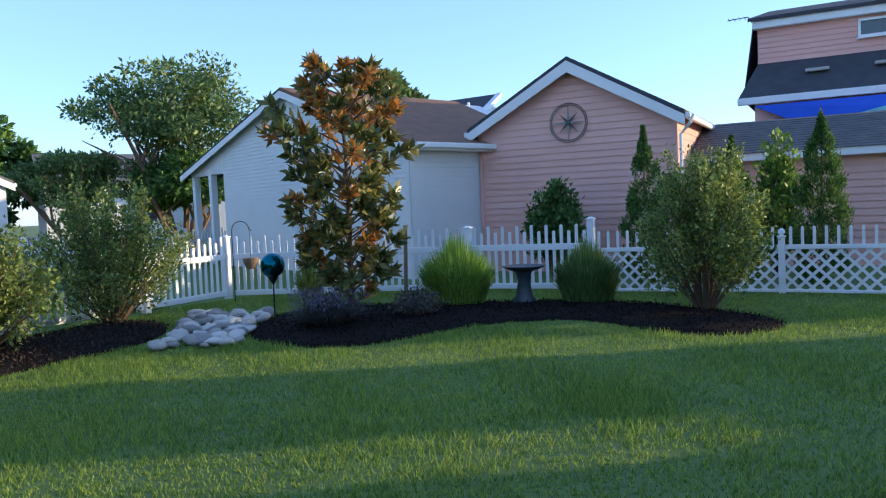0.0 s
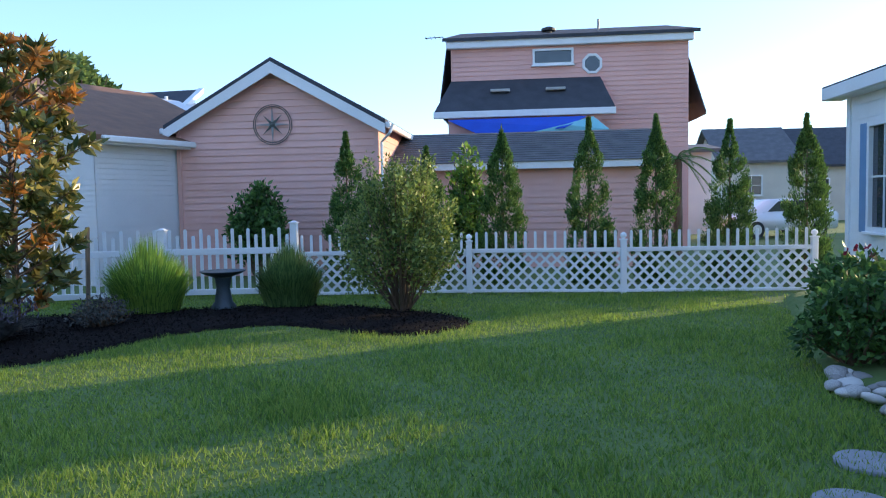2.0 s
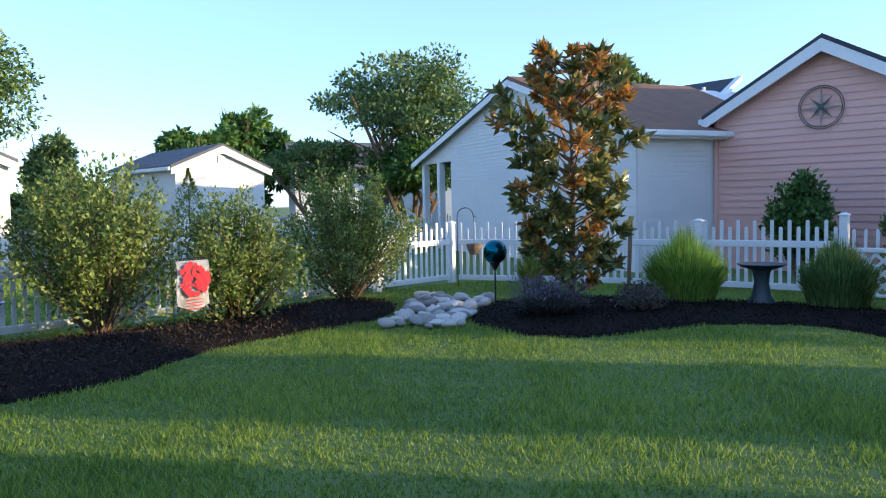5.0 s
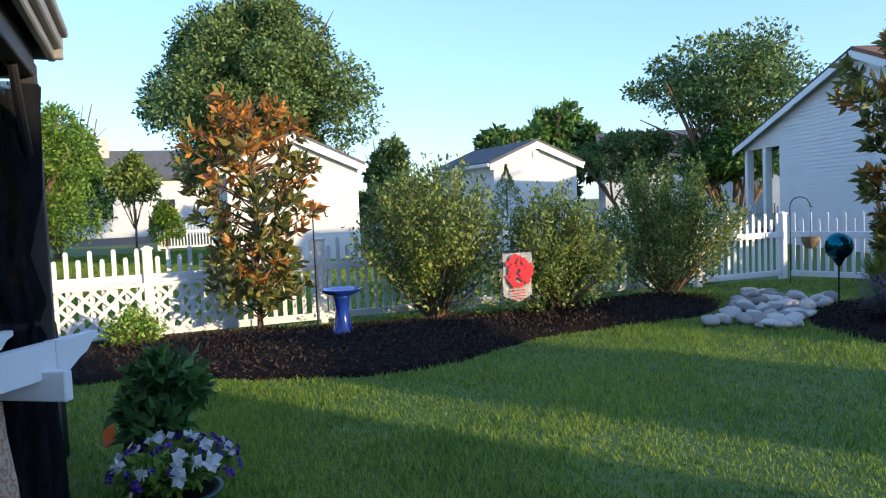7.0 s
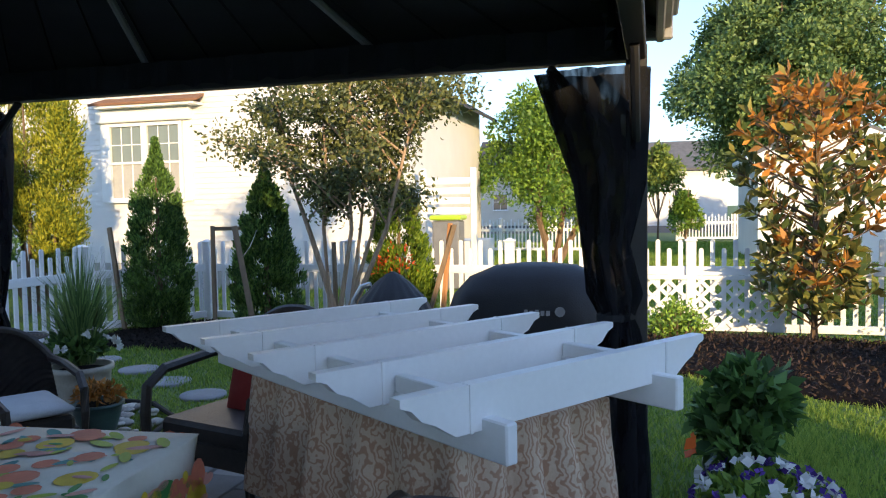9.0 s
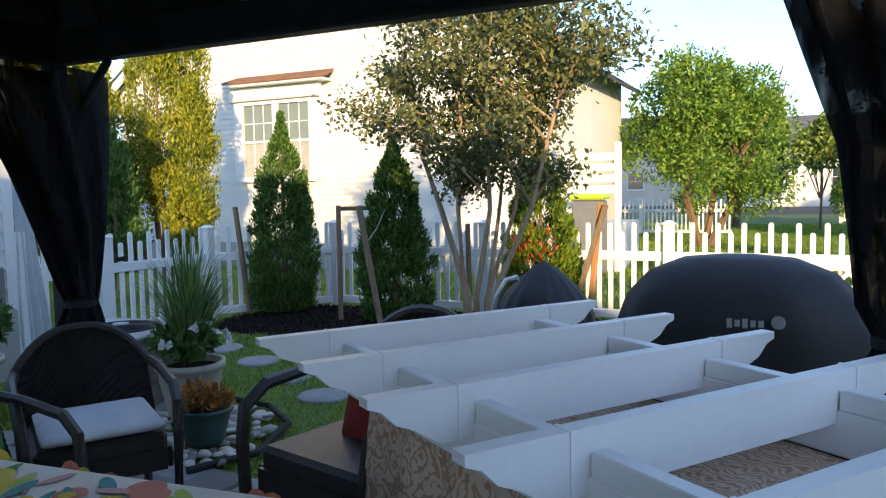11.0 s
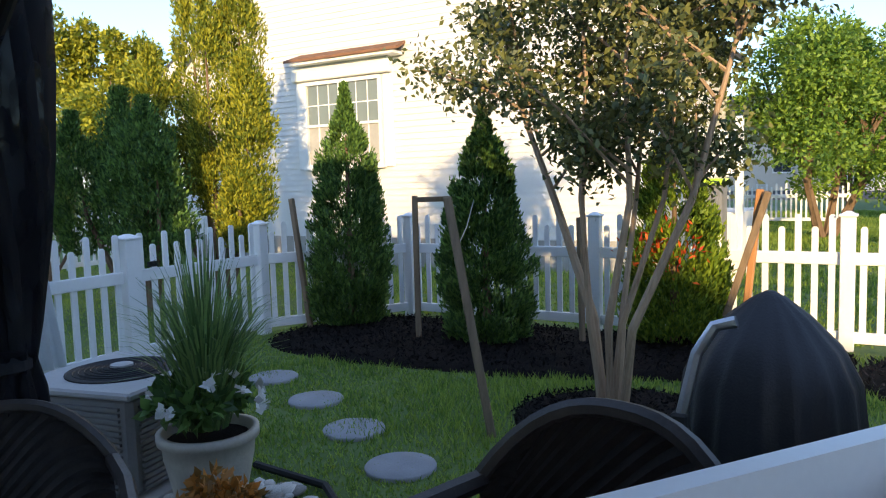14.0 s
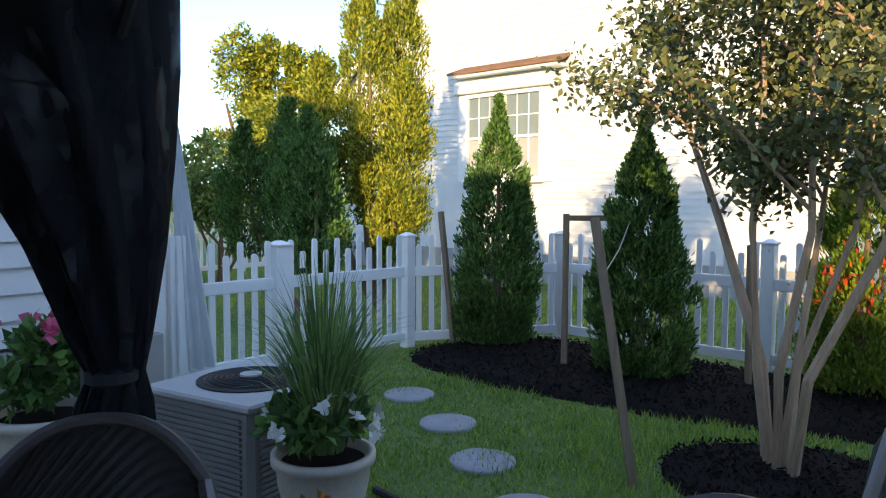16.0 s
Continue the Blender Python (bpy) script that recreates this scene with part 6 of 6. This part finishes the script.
tp = potted("grass_planter", -4.63, -4.86, 0.05, 0.22, 0.42, CERAM_CR, "cream pot with tall grass and white flowers", 101, (0.26, 0.22, 900, 0.09, L_POT))
g2 = thing("tmp", Matrix(), "", "")
blades("x", 0, 0, 0, 1.02, 0.34, 420, 102, "", L_FOUNT, 0.006, 0.8, g2)
bl = g2.children[0]
bl.parent = tp
bl.location = (0, 0, 0.43)
bpy.data.objects.remove(g2)
flowers(tp, 16, (0.06, 0.1, 0.56), (0.28, 0.28, 0.16), 0.042, P_WHITE, 103, "white_bloom")
tp2 = potted("teal_planter", -4.28, -4.42, 0.05, 0.17, 0.24, CERAM_GN, "small teal pot with trailing rust leaves", 104, (0.2, 0.12, 350, 0.06, L_MAGO))
pp = potted("mandevilla_planter", -3.95, -6.35, 0.04, 0.26, 0.46, CERAM_CR, "cream pot of pink mandevilla by the house wall", 105, (0.33, 0.42, 1500, 0.09, L_POT))
flowers(pp, 16, (0, 0, 0.72), (0.34, 0.34, 0.28), 0.06, P_PINK, 106, "pink_bloom")
pe = potted("petunia_planter", -3.60, -0.04, 0.0, 0.23, 0.12, CERAM_GN, "dark pot of white and purple petunias on the lawn edge", 107, (0.36, 0.26, 1500, 0.075, L_LIGHT))
flowers(pe, 20, (0, 0, 0.22), (0.36, 0.36, 0.20), 0.055, P_WHITE, 108, "white_bloom")
flowers(pe, 60, (0, 0, 0.21), (0.35, 0.35, 0.20), 0.032, P_PURPLE, 109, "purple_bloom")
hi = potted("hibiscus_planter", -4.10, -0.06, 0.0, 0.22, 0.24, CERAM_GN, "teal pot with a dark leafy hibiscus and orange bloom", 110, (0.36, 0.46, 1500, 0.11, L_POT))
flowers(hi, 1, (0.33, -0.26, 0.40), (0.03, 0.03, 0.03), 0.095, P_ORANGE, 111, "orange_bloom")
flowers(hi, 3, (0, 0, 0.68), (0.1, 0.15, 0.05), 0.05, P_YELLOW, 112, "yellow_bud")
cup = thing("empty_pot", pose(-3.55, -4.85, 0.045), "empty grey-blue plastic pot beside the chair", "pot")
part("pot", lathe(bmesh.new(), [(0.12, 0), (0.17, 0.26), (0.19, 0.26), (0.19, 0.29), (0.165, 0.29), (0.12, 0.04), (0.01, 0.04)], 24), CERAM_DK, cup, "", True)

# stones and pavers


def stone_mesh(seed):
    bm = bmesh.new()
    bmesh.ops.create_icosphere(bm, subdivisions=2, radius=1)
    for v in bm.verts:
        v.co *= 1 + 0.28 * noise.noise(v.co * 1.1 + Vector((seed * 7.1, 0, 0)))
        v.co.z *= 0.62
    me = bpy.data.meshes.new("river_stone")
    bm.to_mesh(me)
    bm.free()
    me.shade_smooth()
    me.materials.append(STONE)
    return me


STONES = [stone_mesh(i) for i in range(7)]


def scatter_stones(name, corners, n, lo, hi, seed, label, z=0.02):
    t = thing(name, pose(corners[0][0], corners[0][1], 0), label, "stones")
    loop = smooth_loop(corners, 4)
    rng = random.Random(seed)
    xs, ys = [p.x for p in loop], [p.y for p in loop]
    k = 0
    while k < n:
        x, y = rng.uniform(min(xs), max(xs)), rng.uniform(min(ys), max(ys))
        if not inside([x], [y], loop)[0]:
            continue
        s = rng.uniform(lo, hi)
        m = Matrix.Translation((x - corners[0][0], y - corners[0][1], z + s * 0.42)) @ Euler((rng.uniform(-0.3, 0.3), rng.uniform(-0.3, 0.3), rng.uniform(0, 6.28))).to_matrix().to_4x4() @ Matrix.Diagonal((s * rng.uniform(0.8, 1.4), s, s * rng.uniform(0.7, 1.0), 1))
        again("stone", STONES[rng.randrange(7)], t, m)
        k += 1


scatter_stones("dry_creek_stones", [(-6.6, 6.2), (-5.75, 6.75), (-6.2, 7.4), (-6.85, 8.6), (-7.5, 9.2), (-8.4, 8.6), (-7.6, 7.6), (-7.0, 6.9)], 140, 0.055, 0.135, 1, "pale river stones forming a dry creek between beds")
scatter_stones("gravel_ring", [(-3.95, -4.25), (-4.1, -5.25), (-4.6, -5.45), (-5.05, -5.1), (-5.0, -4.5), (-4.45, -4.1)], 210, 0.025, 0.05, 2, "white and grey gravel round the potted grass")
scatter_stones("stone_edging", [(3.45, 5.7), (3.75, 5.5), (3.9, 6.3), (3.65, 6.9), (3.4, 6.5)], 30, 0.05, 0.10, 3, "stacked pale edging stones of the flower bed")
ed = thing("bed_edging", pose(0, 0, 0.0), "black plastic edging round the gravel", "edging")
part("strip", tube(bmesh.new(), [(-3.9, -4.2, 0.04), (-4.3, -4.02, 0.04), (-4.85, -4.2, 0.04), (-5.15, -4.6, 0.04), (-5.2, -5.15, 0.04)], 0.022), RUBBER, ed)


def paver_round(x, y, r, seed):
    t = thing("stepping_stone", pose(x, y, 0), "round grey concrete stepping stone sunk in the lawn", "stepping stone", "stepping stones")
    bm = bmesh.new()
    lathe(bm, [(r, -0.03), (r, 0.018), (r * 0.97, 0.027), (r * 0.5, 0.029), (0.02, 0.029)], 28)
    for v in bm.verts:
        v.co.z += 0.003 * noise.noise(v.co * 9 + Vector((seed, 0, 0)))
    part("slab", bm, PAVER, t, "", True)


for i, (x, y) in enumerate(((-6.745, -6.48), (-6.40, -5.73), (-5.99, -5.06), (-5.60, -4.43), (2.58, 4.0), (2.95, 4.65), (2.3, 3.2))):
    paver_round(x, y, 0.205, i)

# stakes


def stake(p, q, mat, label, r=0.03):
    t = thing("wooden_stake", pose(p[0], p[1], 0), label, "stake", "garden stakes")
    a, b = Vector((0, 0, p[2])), Vector(q) - Vector((p[0], p[1], 0))
    bm = bmesh.new()
    m = Matrix.Translation((a + b) / 2) @ (b - a).to_track_quat("Z", "Y").to_matrix().to_4x4()
    box(bm, (0, 0, 0), (r * 1.8, r * 1.8, (b - a).length), m, 0.006)
    part("shaft", bm, mat, t)
    return t


stake((-8.40, -7.50, 0.0), (-8.38, -7.68, 1.46), STAKE, "weathered square wooden stake in mulch")
stake((-8.28, -6.02, 0.0), (-8.30, -6.03, 1.47), STAKE, "weathered square wooden stake in mulch")
st = stake((-6.28, -4.20, 0.0), (-6.15, -4.40, 1.51), STAKE, "long grey wooden stake leaning in the lawn")
stake((-8.9, -3.40, 0.0), (-8.88, -2.95, 1.44), STAKE, "dark wooden stake beside an orange one")
stake((-8.95, -3.17, 0.0), (-8.93, -3.02, 1.46), STAKE_O, "fresh orange-brown wooden stake")
stake((-8.68, -4.49, 0.0), (-8.66, -4.50, 1.24), STAKE, "short weathered stake behind the crape myrtle", 0.026)
stake((-7.0, 11.0, 0.0), (-7.25, 10.95, 1.2), STAKE, "weathered wooden stake behind the magnolia")
stake((-5.8, 10.95, 0.0), (-5.72, 10.9, 1.32), STAKE, "weathered wooden stake beside the ornamental grass")
tw = thing("tie_bar", pose(-8.30, -6.03, 1.43), "short wooden tie bar fixed on the stake", "stake")
part("bar", box(bmesh.new(), (0, 0.2, 0), (0.05, 0.40, 0.05), Matrix.Rotation(radians(42), 4, "Z"), 0.005), STAKE, tw)
wire = thing("guy_wire", pose(0, 0, 0), "thin wire from the leaning stake to the tree", "wire")
part("strand", tube(bmesh.new(), [(-6.17, -4.36, 1.18), (-7.2, -4.85, 1.26), (-8.35, -5.4, 1.45)], 0.004, 4), GUTTER, wire)

# ornaments


def birdbath(x, y, z, h, bowl, mat, label):
    t = thing("birdbath", pose(x, y, z), label, "birdbath")
    part("pedestal", lathe(bmesh.new(), [(bowl * 0.58, -0.03), (bowl * 0.56, 0.05), (bowl * 0.40, 0.12), (bowl * 0.30, h * 0.55), (bowl * 0.36, h * 0.8), (bowl * 0.45, h * 0.86)], 24), mat, t, "", True)
    part("bowl", lathe(bmesh.new(), [(bowl * 0.4, h * 0.84), (bowl * 0.8, h * 0.92), (bowl, h * 0.985), (bowl * 1.02, h), (bowl * 0.95, h), (bowl * 0.7, h * 0.95), (0.02, h * 0.93)], 28), mat, t, "", True)
    return t


birdbath(-7.96, 2.01, 0.10, 0.57, 0.26, CERAM_BL, "glossy cobalt-blue ceramic birdbath in mulch")
birdbath(-3.5, 10.68, 0.07, 0.58, 0.33, CERAM_DK, "dark slate-coloured birdbath in black mulch")
gb = thing("gazing_ball", pose(-6.5, 8.38, 0.09), "shiny teal gazing ball on an iron stake", "ornament")
bm = bmesh.new()
bmesh.ops.create_uvsphere(bm, u_segments=32, v_segments=20, radius=0.18, matrix=Matrix.Translation((0, 0, 0.77)))
part("ball", bm, TEAL, gb, "", True)
part("stake", rod(bmesh.new(), (0, 0, -0.05), (0, 0, 0.60), 0.012), DARK_IRON, gb)
part("cup", lathe(bmesh.new(), [(0.02, 0.5), (0.06, 0.57), (0.09, 0.62), (0.085, 0.62)], 14), DARK_IRON, gb)


def hook(x, y, z, h, r, side, label, extra=None):
    t = thing("shepherd_hook", pose(x, y, z), label, "garden hook")
    pts = [(0, 0, -0.05), (0, 0, h - r)] + [(side[0] * (r - r * math.cos(a)), side[1] * (r - r * math.cos(a)), h - r + r * math.sin(a)) for a in [math.pi * k / 8 for k in range(1, 9)]]
    pts.append((side[0] * (2.3 * r), side[1] * 2.3 * r, h - 1.1 * r))
    part("pole", tube(bmesh.new(), pts, 0.009, 6), DARK_IRON, t)
    return t


hook(-9.0, 10.2, 0.0, 1.5, 0.16, (0.75, 0.6), "tall black shepherd hook before the fence")
hook(-8.6, 1.85, 0.08, 1.55, 0.10, (-0.3, 0.9), "dark iron hook behind the blue birdbath")
hb = thing("hanging_planter", pose(-8.76, 10.40, 0.62), "small tan planter hanging from the hook", "planter")
part("basket", lathe(bmesh.new(), [(0.08, 0), (0.14, 0.12), (0.15, 0.2), (0.13, 0.2)], 16), STAKE, hb)
part("hanger", rod(bmesh.new(), (0, 0, 0.18), (0.0, 0.0, 0.76), 0.004), DARK_IRON, hb)

fl = thing("garden_flag", pose(-7.43, 3.83, 0.13), "white garden flag with a red bloom print on a stand", "flag")
part("pole", tube(bmesh.new(), [(0, 0.02, -0.08), (0, 0.0, 0.86), (0.0, 0.06, 0.89), (0, 0.50, 0.89)], 0.007, 6), DARK_IRON, fl)
bm = bmesh.new()
gridv = []
for i in range(9):
    row = []
    for j in range(9):
        yy, zz = 0.06 + 0.40 * j / 8, 0.86 - 0.60 * i / 8
        row.append(bm.verts.new((0.02 * math.sin(j * 0.9 + i * 0.5) * i / 8, yy + 0.01 * math.sin(i), zz + (0.02 * abs(j - 4) if i == 8 else 0))))
    gridv.append(row)
for i in range(8):
    for j in range(8):
        bm.faces.new((gridv[i][j], gridv[i][j + 1], gridv[i + 1][j + 1], gridv[i + 1][j]))
bmesh.ops.solidify(bm, geom=bm.faces[:], thickness=0.004)
part("cloth", bm, FLAG, fl, "", True)
bm = bmesh.new()
rng = random.Random(4)
for k in range(70):
    a, r = rng.uniform(0, 6.28), 0.175 * math.sqrt(rng.random())
    cy, cz, s = 0.26 + r * math.cos(a), 0.64 + r * 1.05 * math.sin(a), rng.uniform(0.02, 0.045)
    vs = [bm.verts.new((0.030 + 0.0002 * k, cy + s * math.cos(q) * (1 + 0.3 * math.sin(3 * q)), cz + s * math.sin(q))) for q in [2 * math.pi * i / 9 for i in range(9)]]
    bm.faces.new(vs)
part("bloom_print", bm, FLAG_R, fl, "red bloom print")
bm = bmesh.new()
for k in range(4):
    box(bm, (0.030, 0.26, 0.30 + k * 0.035), (0.002, 0.20 - 0.015 * abs(k - 2), 0.010))
part("basket_print", bm, FLAG_R, fl)

cr = thing("compass_rose", pose(-4.60, 16.44, 3.40), "round weathered metal compass rose on the pink wall", "wall ornament")
bm = bmesh.new()
for r in (0.44, 0.40):
    tube(bm, [(r * math.cos(2 * math.pi * k / 40), 0.0, r * math.sin(2 * math.pi * k / 40)) for k in range(41)], 0.010, 5)
part("ring", bm, IRON, cr)
for k in range(8):
    ln = 0.42 if k % 2 == 0 else 0.30
    bm = bmesh.new()
    a = k * math.pi / 4
    prism(bm, [(0, 0), (0.06 * math.cos(a + 0.5) + 0.0, 0.06 * math.sin(a + 0.5)), (ln * math.cos(a), ln * math.sin(a)), (0.06 * math.cos(a - 0.5), 0.06 * math.sin(a - 0.5))], 0.02, Matrix.Translation((0, -0.02, 0)))
    part("ray", bm, IRON if k % 2 else GUTTER, cr)
part("boss", lathe(bmesh.new(), [(0.07, 0), (0.06, 0.03), (0.02, 0.045)], 16, Matrix.Rotation(radians(90), 4, "X")), IRON, cr)

# tall white post and draped cloth beside the gate
tr = thing("trellis_post", pose(-5.28, -7.86, 0), "tall white trellis post beside the gate", "post")
part("board", box(bmesh.new(), (0, 0, 1.2), (0.16, 0.05, 2.4), bevel=0.006), VINYL, tr)
part("board", box(bmesh.new(), (-0.17, 0.05, 0.65), (0.14, 0.05, 1.3), bevel=0.006), VINYL, tr)
dc = thing("draped_cloth", pose(-5.40, -7.88, 0.1), "white sheer cloth hanging from the trellis post", "cloth")
bm = bmesh.new()
rows_ = []
for i in range(12):
    f = i / 11
    rows_.append([bm.verts.new((-0.02 - (0.05 + 0.32 * f) * j / 14, 0.08 + 0.035 * math.sin(j * 1.6 + f) * (0.3 + f), 2.15 - 2.05 * f)) for j in range(15)])
for a, b in zip(rows_, rows_[1:]):
    for j in range(14):
        bm.faces.new((a[j], b[j], b[j + 1], a[j + 1]))
part("cloth", bm, WHITEC, dc, "", True)
mtb = thing("meter_box", pose(-4.86, -7.40, 0.85), "dark grey utility box on the house wall", "utility box")
part("case", box(bmesh.new(), (0, 0, 0), (0.26, 0.14, 0.34), bevel=0.012), AC_GREY, mtb)

# flower bed by the house
shrub(3.95, 7.2, 0.75, 0.5, 0.55, 3600, 121, "low leafy flowering plants beside stones", L_POT, 0.09, 0.06, name="bed_plant")
shrub(4.4, 8.3, 0.9, 0.5, 0.6, 3600, 122, "leafy perennial with dark red blooms by the wall", L_POT, 0.10, 0.06, name="bed_plant")
rb = shrub(4.6, 7.0, 1.15, 0.45, 0.45, 1500, 123, "tall open rose bush with salmon blooms", L_SHRUB, 0.08, 0.06, name="rose_bush", low=0.4)
flowers(rb, 6, (-0.15, -0.1, 0.62), (0.3, 0.3, 0.3), 0.05, P_SALMON, 124, "salmon_bloom")
flowers(rb, 6, (-0.3, 0.5, 0.95), (0.3, 0.3, 0.2), 0.045, leaf_mat("dark_red_petal", (0.26, 0.02, 0.05), (0.14, 0.01, 0.03)), 125, "dark_red_bloom")
mp_ = potted("magenta_planter", 3.82, 5.55, 0.0, 0.24, 0.30, CERAM_GN, "green pot heaped with magenta flowers", 126, (0.3, 0.2, 900, 0.06, L_POT))
flowers(mp_, 70, (0, 0, 0.36), (0.32, 0.32, 0.17), 0.035, P_MAGENTA, 127, "magenta_bloom")

# ---- beyond the yard ----


def palm(x, y):
    t = thing("palm_tree", pose(x, y, 0), "dark ornamental palm with drooping fronds", "palm")
    part("trunk", tube(bmesh.new(), [(0, 0, 0), (0.02, 0, 1.2), (0, 0, 2.6)], [0.16, 0.12, 0.13], 10), BARK, t)
    for k in range(15):
        a = k * 2.4
        L = 0.95 + 0.15 * (k % 3)
        e = 0.9 - 0.11 * k
        bm = bmesh.new()
        c = Vector((math.cos(a), math.sin(a), 0))
        sd_ = Vector((-math.sin(a), math.cos(a), 0))
        pts = [Vector((0, 0, 2.65)) + c * (L * s) + Vector((0, 0, e * s - 0.75 * s * s)) for s in (0, 0.25, 0.5, 0.75, 1.0)]
        tube(bm, pts, [0.02, 0.016, 0.012, 0.008, 0.003], 5)
        for i in range(26):
            s = 0.12 + 0.86 * i / 25
            p = Vector((0, 0, 2.65)) + c * (L * s) + Vector((0, 0, e * s - 0.75 * s * s))
            for q in (-1, 1):
                tip = p + sd_ * (0.24 * q * (1.05 - s)) + c * 0.12 + Vector((0, 0, -0.10))
                bm.faces.new([bm.verts.new(v) for v in (p - c * 0.012, p + c * 0.012, tip)])
        part("frond", bm, L_ARB, t)


palm(5.05, 20.5)


def far_house(x, y, w, d, ze, za, rot, mat, roof, label, wins=()):
    t = thing("far_house", pose(x, y, 0, 0, 0, rot), label, "house")
    shell(t, [(0, 0), (w, 0), (w, ze), (0, ze)], d, mat)
    part("siding", siding(bmesh.new(), 0, ze, 0.2, lambda z: 0, lambda z: w, Matrix(), 0.02), mat, t)
    part("roof", slab(bmesh.new(), (-0.4, -0.4, ze + 0.02), (w + 0.4, -0.4, ze + 0.02), (w + 0.4, d / 2, za), (-0.4, d / 2, za), 0.15), roof, t)
    part("roof", slab(bmesh.new(), (-0.4, d + 0.4, ze + 0.02), (w + 0.4, d + 0.4, ze + 0.02), (w + 0.4, d / 2, za), (-0.4, d / 2, za), 0.15), roof, t)
    for x0, side in ((0, 1), (w, -1)):
        part("gable", prism(bmesh.new(), [(0, ze), (d, ze), (d / 2, za - 0.12)], 0.1, Matrix.Translation((x0 + (0.1 if side > 0 else 0.0), 0, 0)) @ Matrix.Rotation(radians(90), 4, "Z")), mat, t)
    for wx, wz, ww, wh in wins:
        window(t, wx, wz, ww, wh, None, (2, 2))
    return t


far_house(12.6, 45, 4.0, 7, 3.6, 5.8, 0, SIDING_B, SHINGLE_G, "beige far house with a grey roof", ((1.0, 1.6, 1.2, 1.2),))
far_house(17.2, 48, 8.0, 8, 3.4, 6.0, 0, SIDING_B, SHINGLE_D, "tan far house with a dark roof and dormer", ((1.2, 1.3, 1.3, 1.3), (4.4, 1.3, 1.3, 1.3)))
far_house(6.0, 33, 3.0, 5, 3.6, 4.0, 0, SIDING_W, SHINGLE_G, "low white outbuilding beyond the palm", ((0.8, 1.3, 0.9, 1.0),))
fh = far_house(-62, -5, 10, 8, 4.5, 7.0, 90, SIDING_W, SHINGLE_G, "white house across the far lawn", ((1.5, 1.4, 1.4, 1.5), (6, 1.4, 1.4, 1.5)))
part("chimney", box(bmesh.new(), (2.3, 3.2, 6.6), (0.8, 0.8, 2.6), bevel=0.02), SIDING_B, fh)
far_house(-66, -16, 12, 9, 5.0, 8.0, 90, SIDING_B, SHINGLE_D, "beige house across the far lawn", ((1.5, 1.4, 1.4, 1.5), (6, 1.4, 1.4, 1.5)))
far_house(-48, 33, 12, 8, 4.6, 6.8, 60, SIDING_W, SHINGLE_G, "white house with grey roof beyond the trees", ((1.5, 1.4, 1.4, 1.5), (6, 1.4, 1.4, 1.5)))
far_house(-40, 41, 12, 8, 4.6, 6.4, 45, SIDING_W, SHINGLE_B, "white house with a brown roof beyond the trees", ((1.5, 1.4, 1.4, 1.5), (6, 1.4, 1.4, 1.5)))


def parked_car(x, y, rot):
    t = thing("parked_car", pose(x, y, 0, 0, 0, rot), "white parked car beyond the arborvitae", "car")
    prof = [(-2.2, 0.3), (2.2, 0.3), (2.25, 0.62), (2.1, 0.85), (1.1, 0.98), (0.55, 1.45), (-1.2, 1.5), (-1.95, 1.02), (-2.25, 0.9)]
    bm = prism(bmesh.new(), prof, 1.75, Matrix.Translation((0, -0.875, 0)))
    bmesh.ops.bevel(bm, geom=bm.edges[:], offset=0.06, segments=2, affect="EDGES")
    part("body", bm, CARPAINT, t, "", True)
    for s in (-1, 1):
        bm = prism(bmesh.new(), [(0.95, 1.0), (0.5, 1.38), (-1.1, 1.42), (-1.7, 1.04)], 0.02, Matrix.Translation((0, 0.88 * s - 0.01, 0)))
        part("side_window", bm, GLASS, t)
        for wx in (-1.35, 1.4):
            w = part("wheel", lathe(bmesh.new(), [(0.20, -0.1), (0.32, -0.1), (0.33, 0.1), (0.20, 0.1)], 20, Matrix.Translation((wx, 0.80 * s, 0.33)) @ Matrix.Rotation(radians(90), 4, "X")), RUBBER, t)
            part("rim", lathe(bmesh.new(), [(0.20, -0.105), (0.19, 0.105)], 12, Matrix.Translation((wx, 0.80 * s, 0.33)) @ Matrix.Rotation(radians(90), 4, "X")), ALU, w)
        part("headlight", box(bmesh.new(), (2.17, 0.62 * s, 0.72), (0.12, 0.34, 0.14), bevel=0.03), ALU, t)


parked_car(10.6, 30.0, 200)
road = raw("road", [(-90, -30, 0.01), (-46, -30, 0.01), (-46, 60, 0.01), (-90, 60, 0.01)], [(0, 1, 2, 3)], ASPHALT)
tagged(road, "grey asphalt street beyond the far lawns", "road", kind="structure")
for a, b in (((-18.5, 9.5), (-18.5, 12.3)), ((-18.5, 12.3), (-18.5, 15.1)), ((-18.5, 15.1), (-18.5, 17.9)), ((-18.5, 17.9), (-18.5, 20.7))):
    picket_fence(a, b, "white picket fence round a neighbouring yard", "neighbour fence sections")
for a, b in (((-27, -9), (-27, -6)), ((-27, -6), (-27, -3)), ((-36, 0.5), (-36, 3)), ((-36, 3), (-36, 5.5)), ((-14, -16.2), (-11.2, -16.2)), ((-11.2, -16.2), (-8.4, -16.2)), ((-8.4, -16.2), (-5.6, -16.2))):
    picket_fence(a, b, "white picket fence in a neighbouring yard", "neighbour fence sections")

# joined small growth counts as stuff
for ob in list(bpy.data.objects):
    if ob.parent and ob.name.split(".")[0] in ("blade_tuft", "stem_cluster", "flower_spike", "twig_spray", "white_bloom"):
        tagged(ob, kind="stuff")
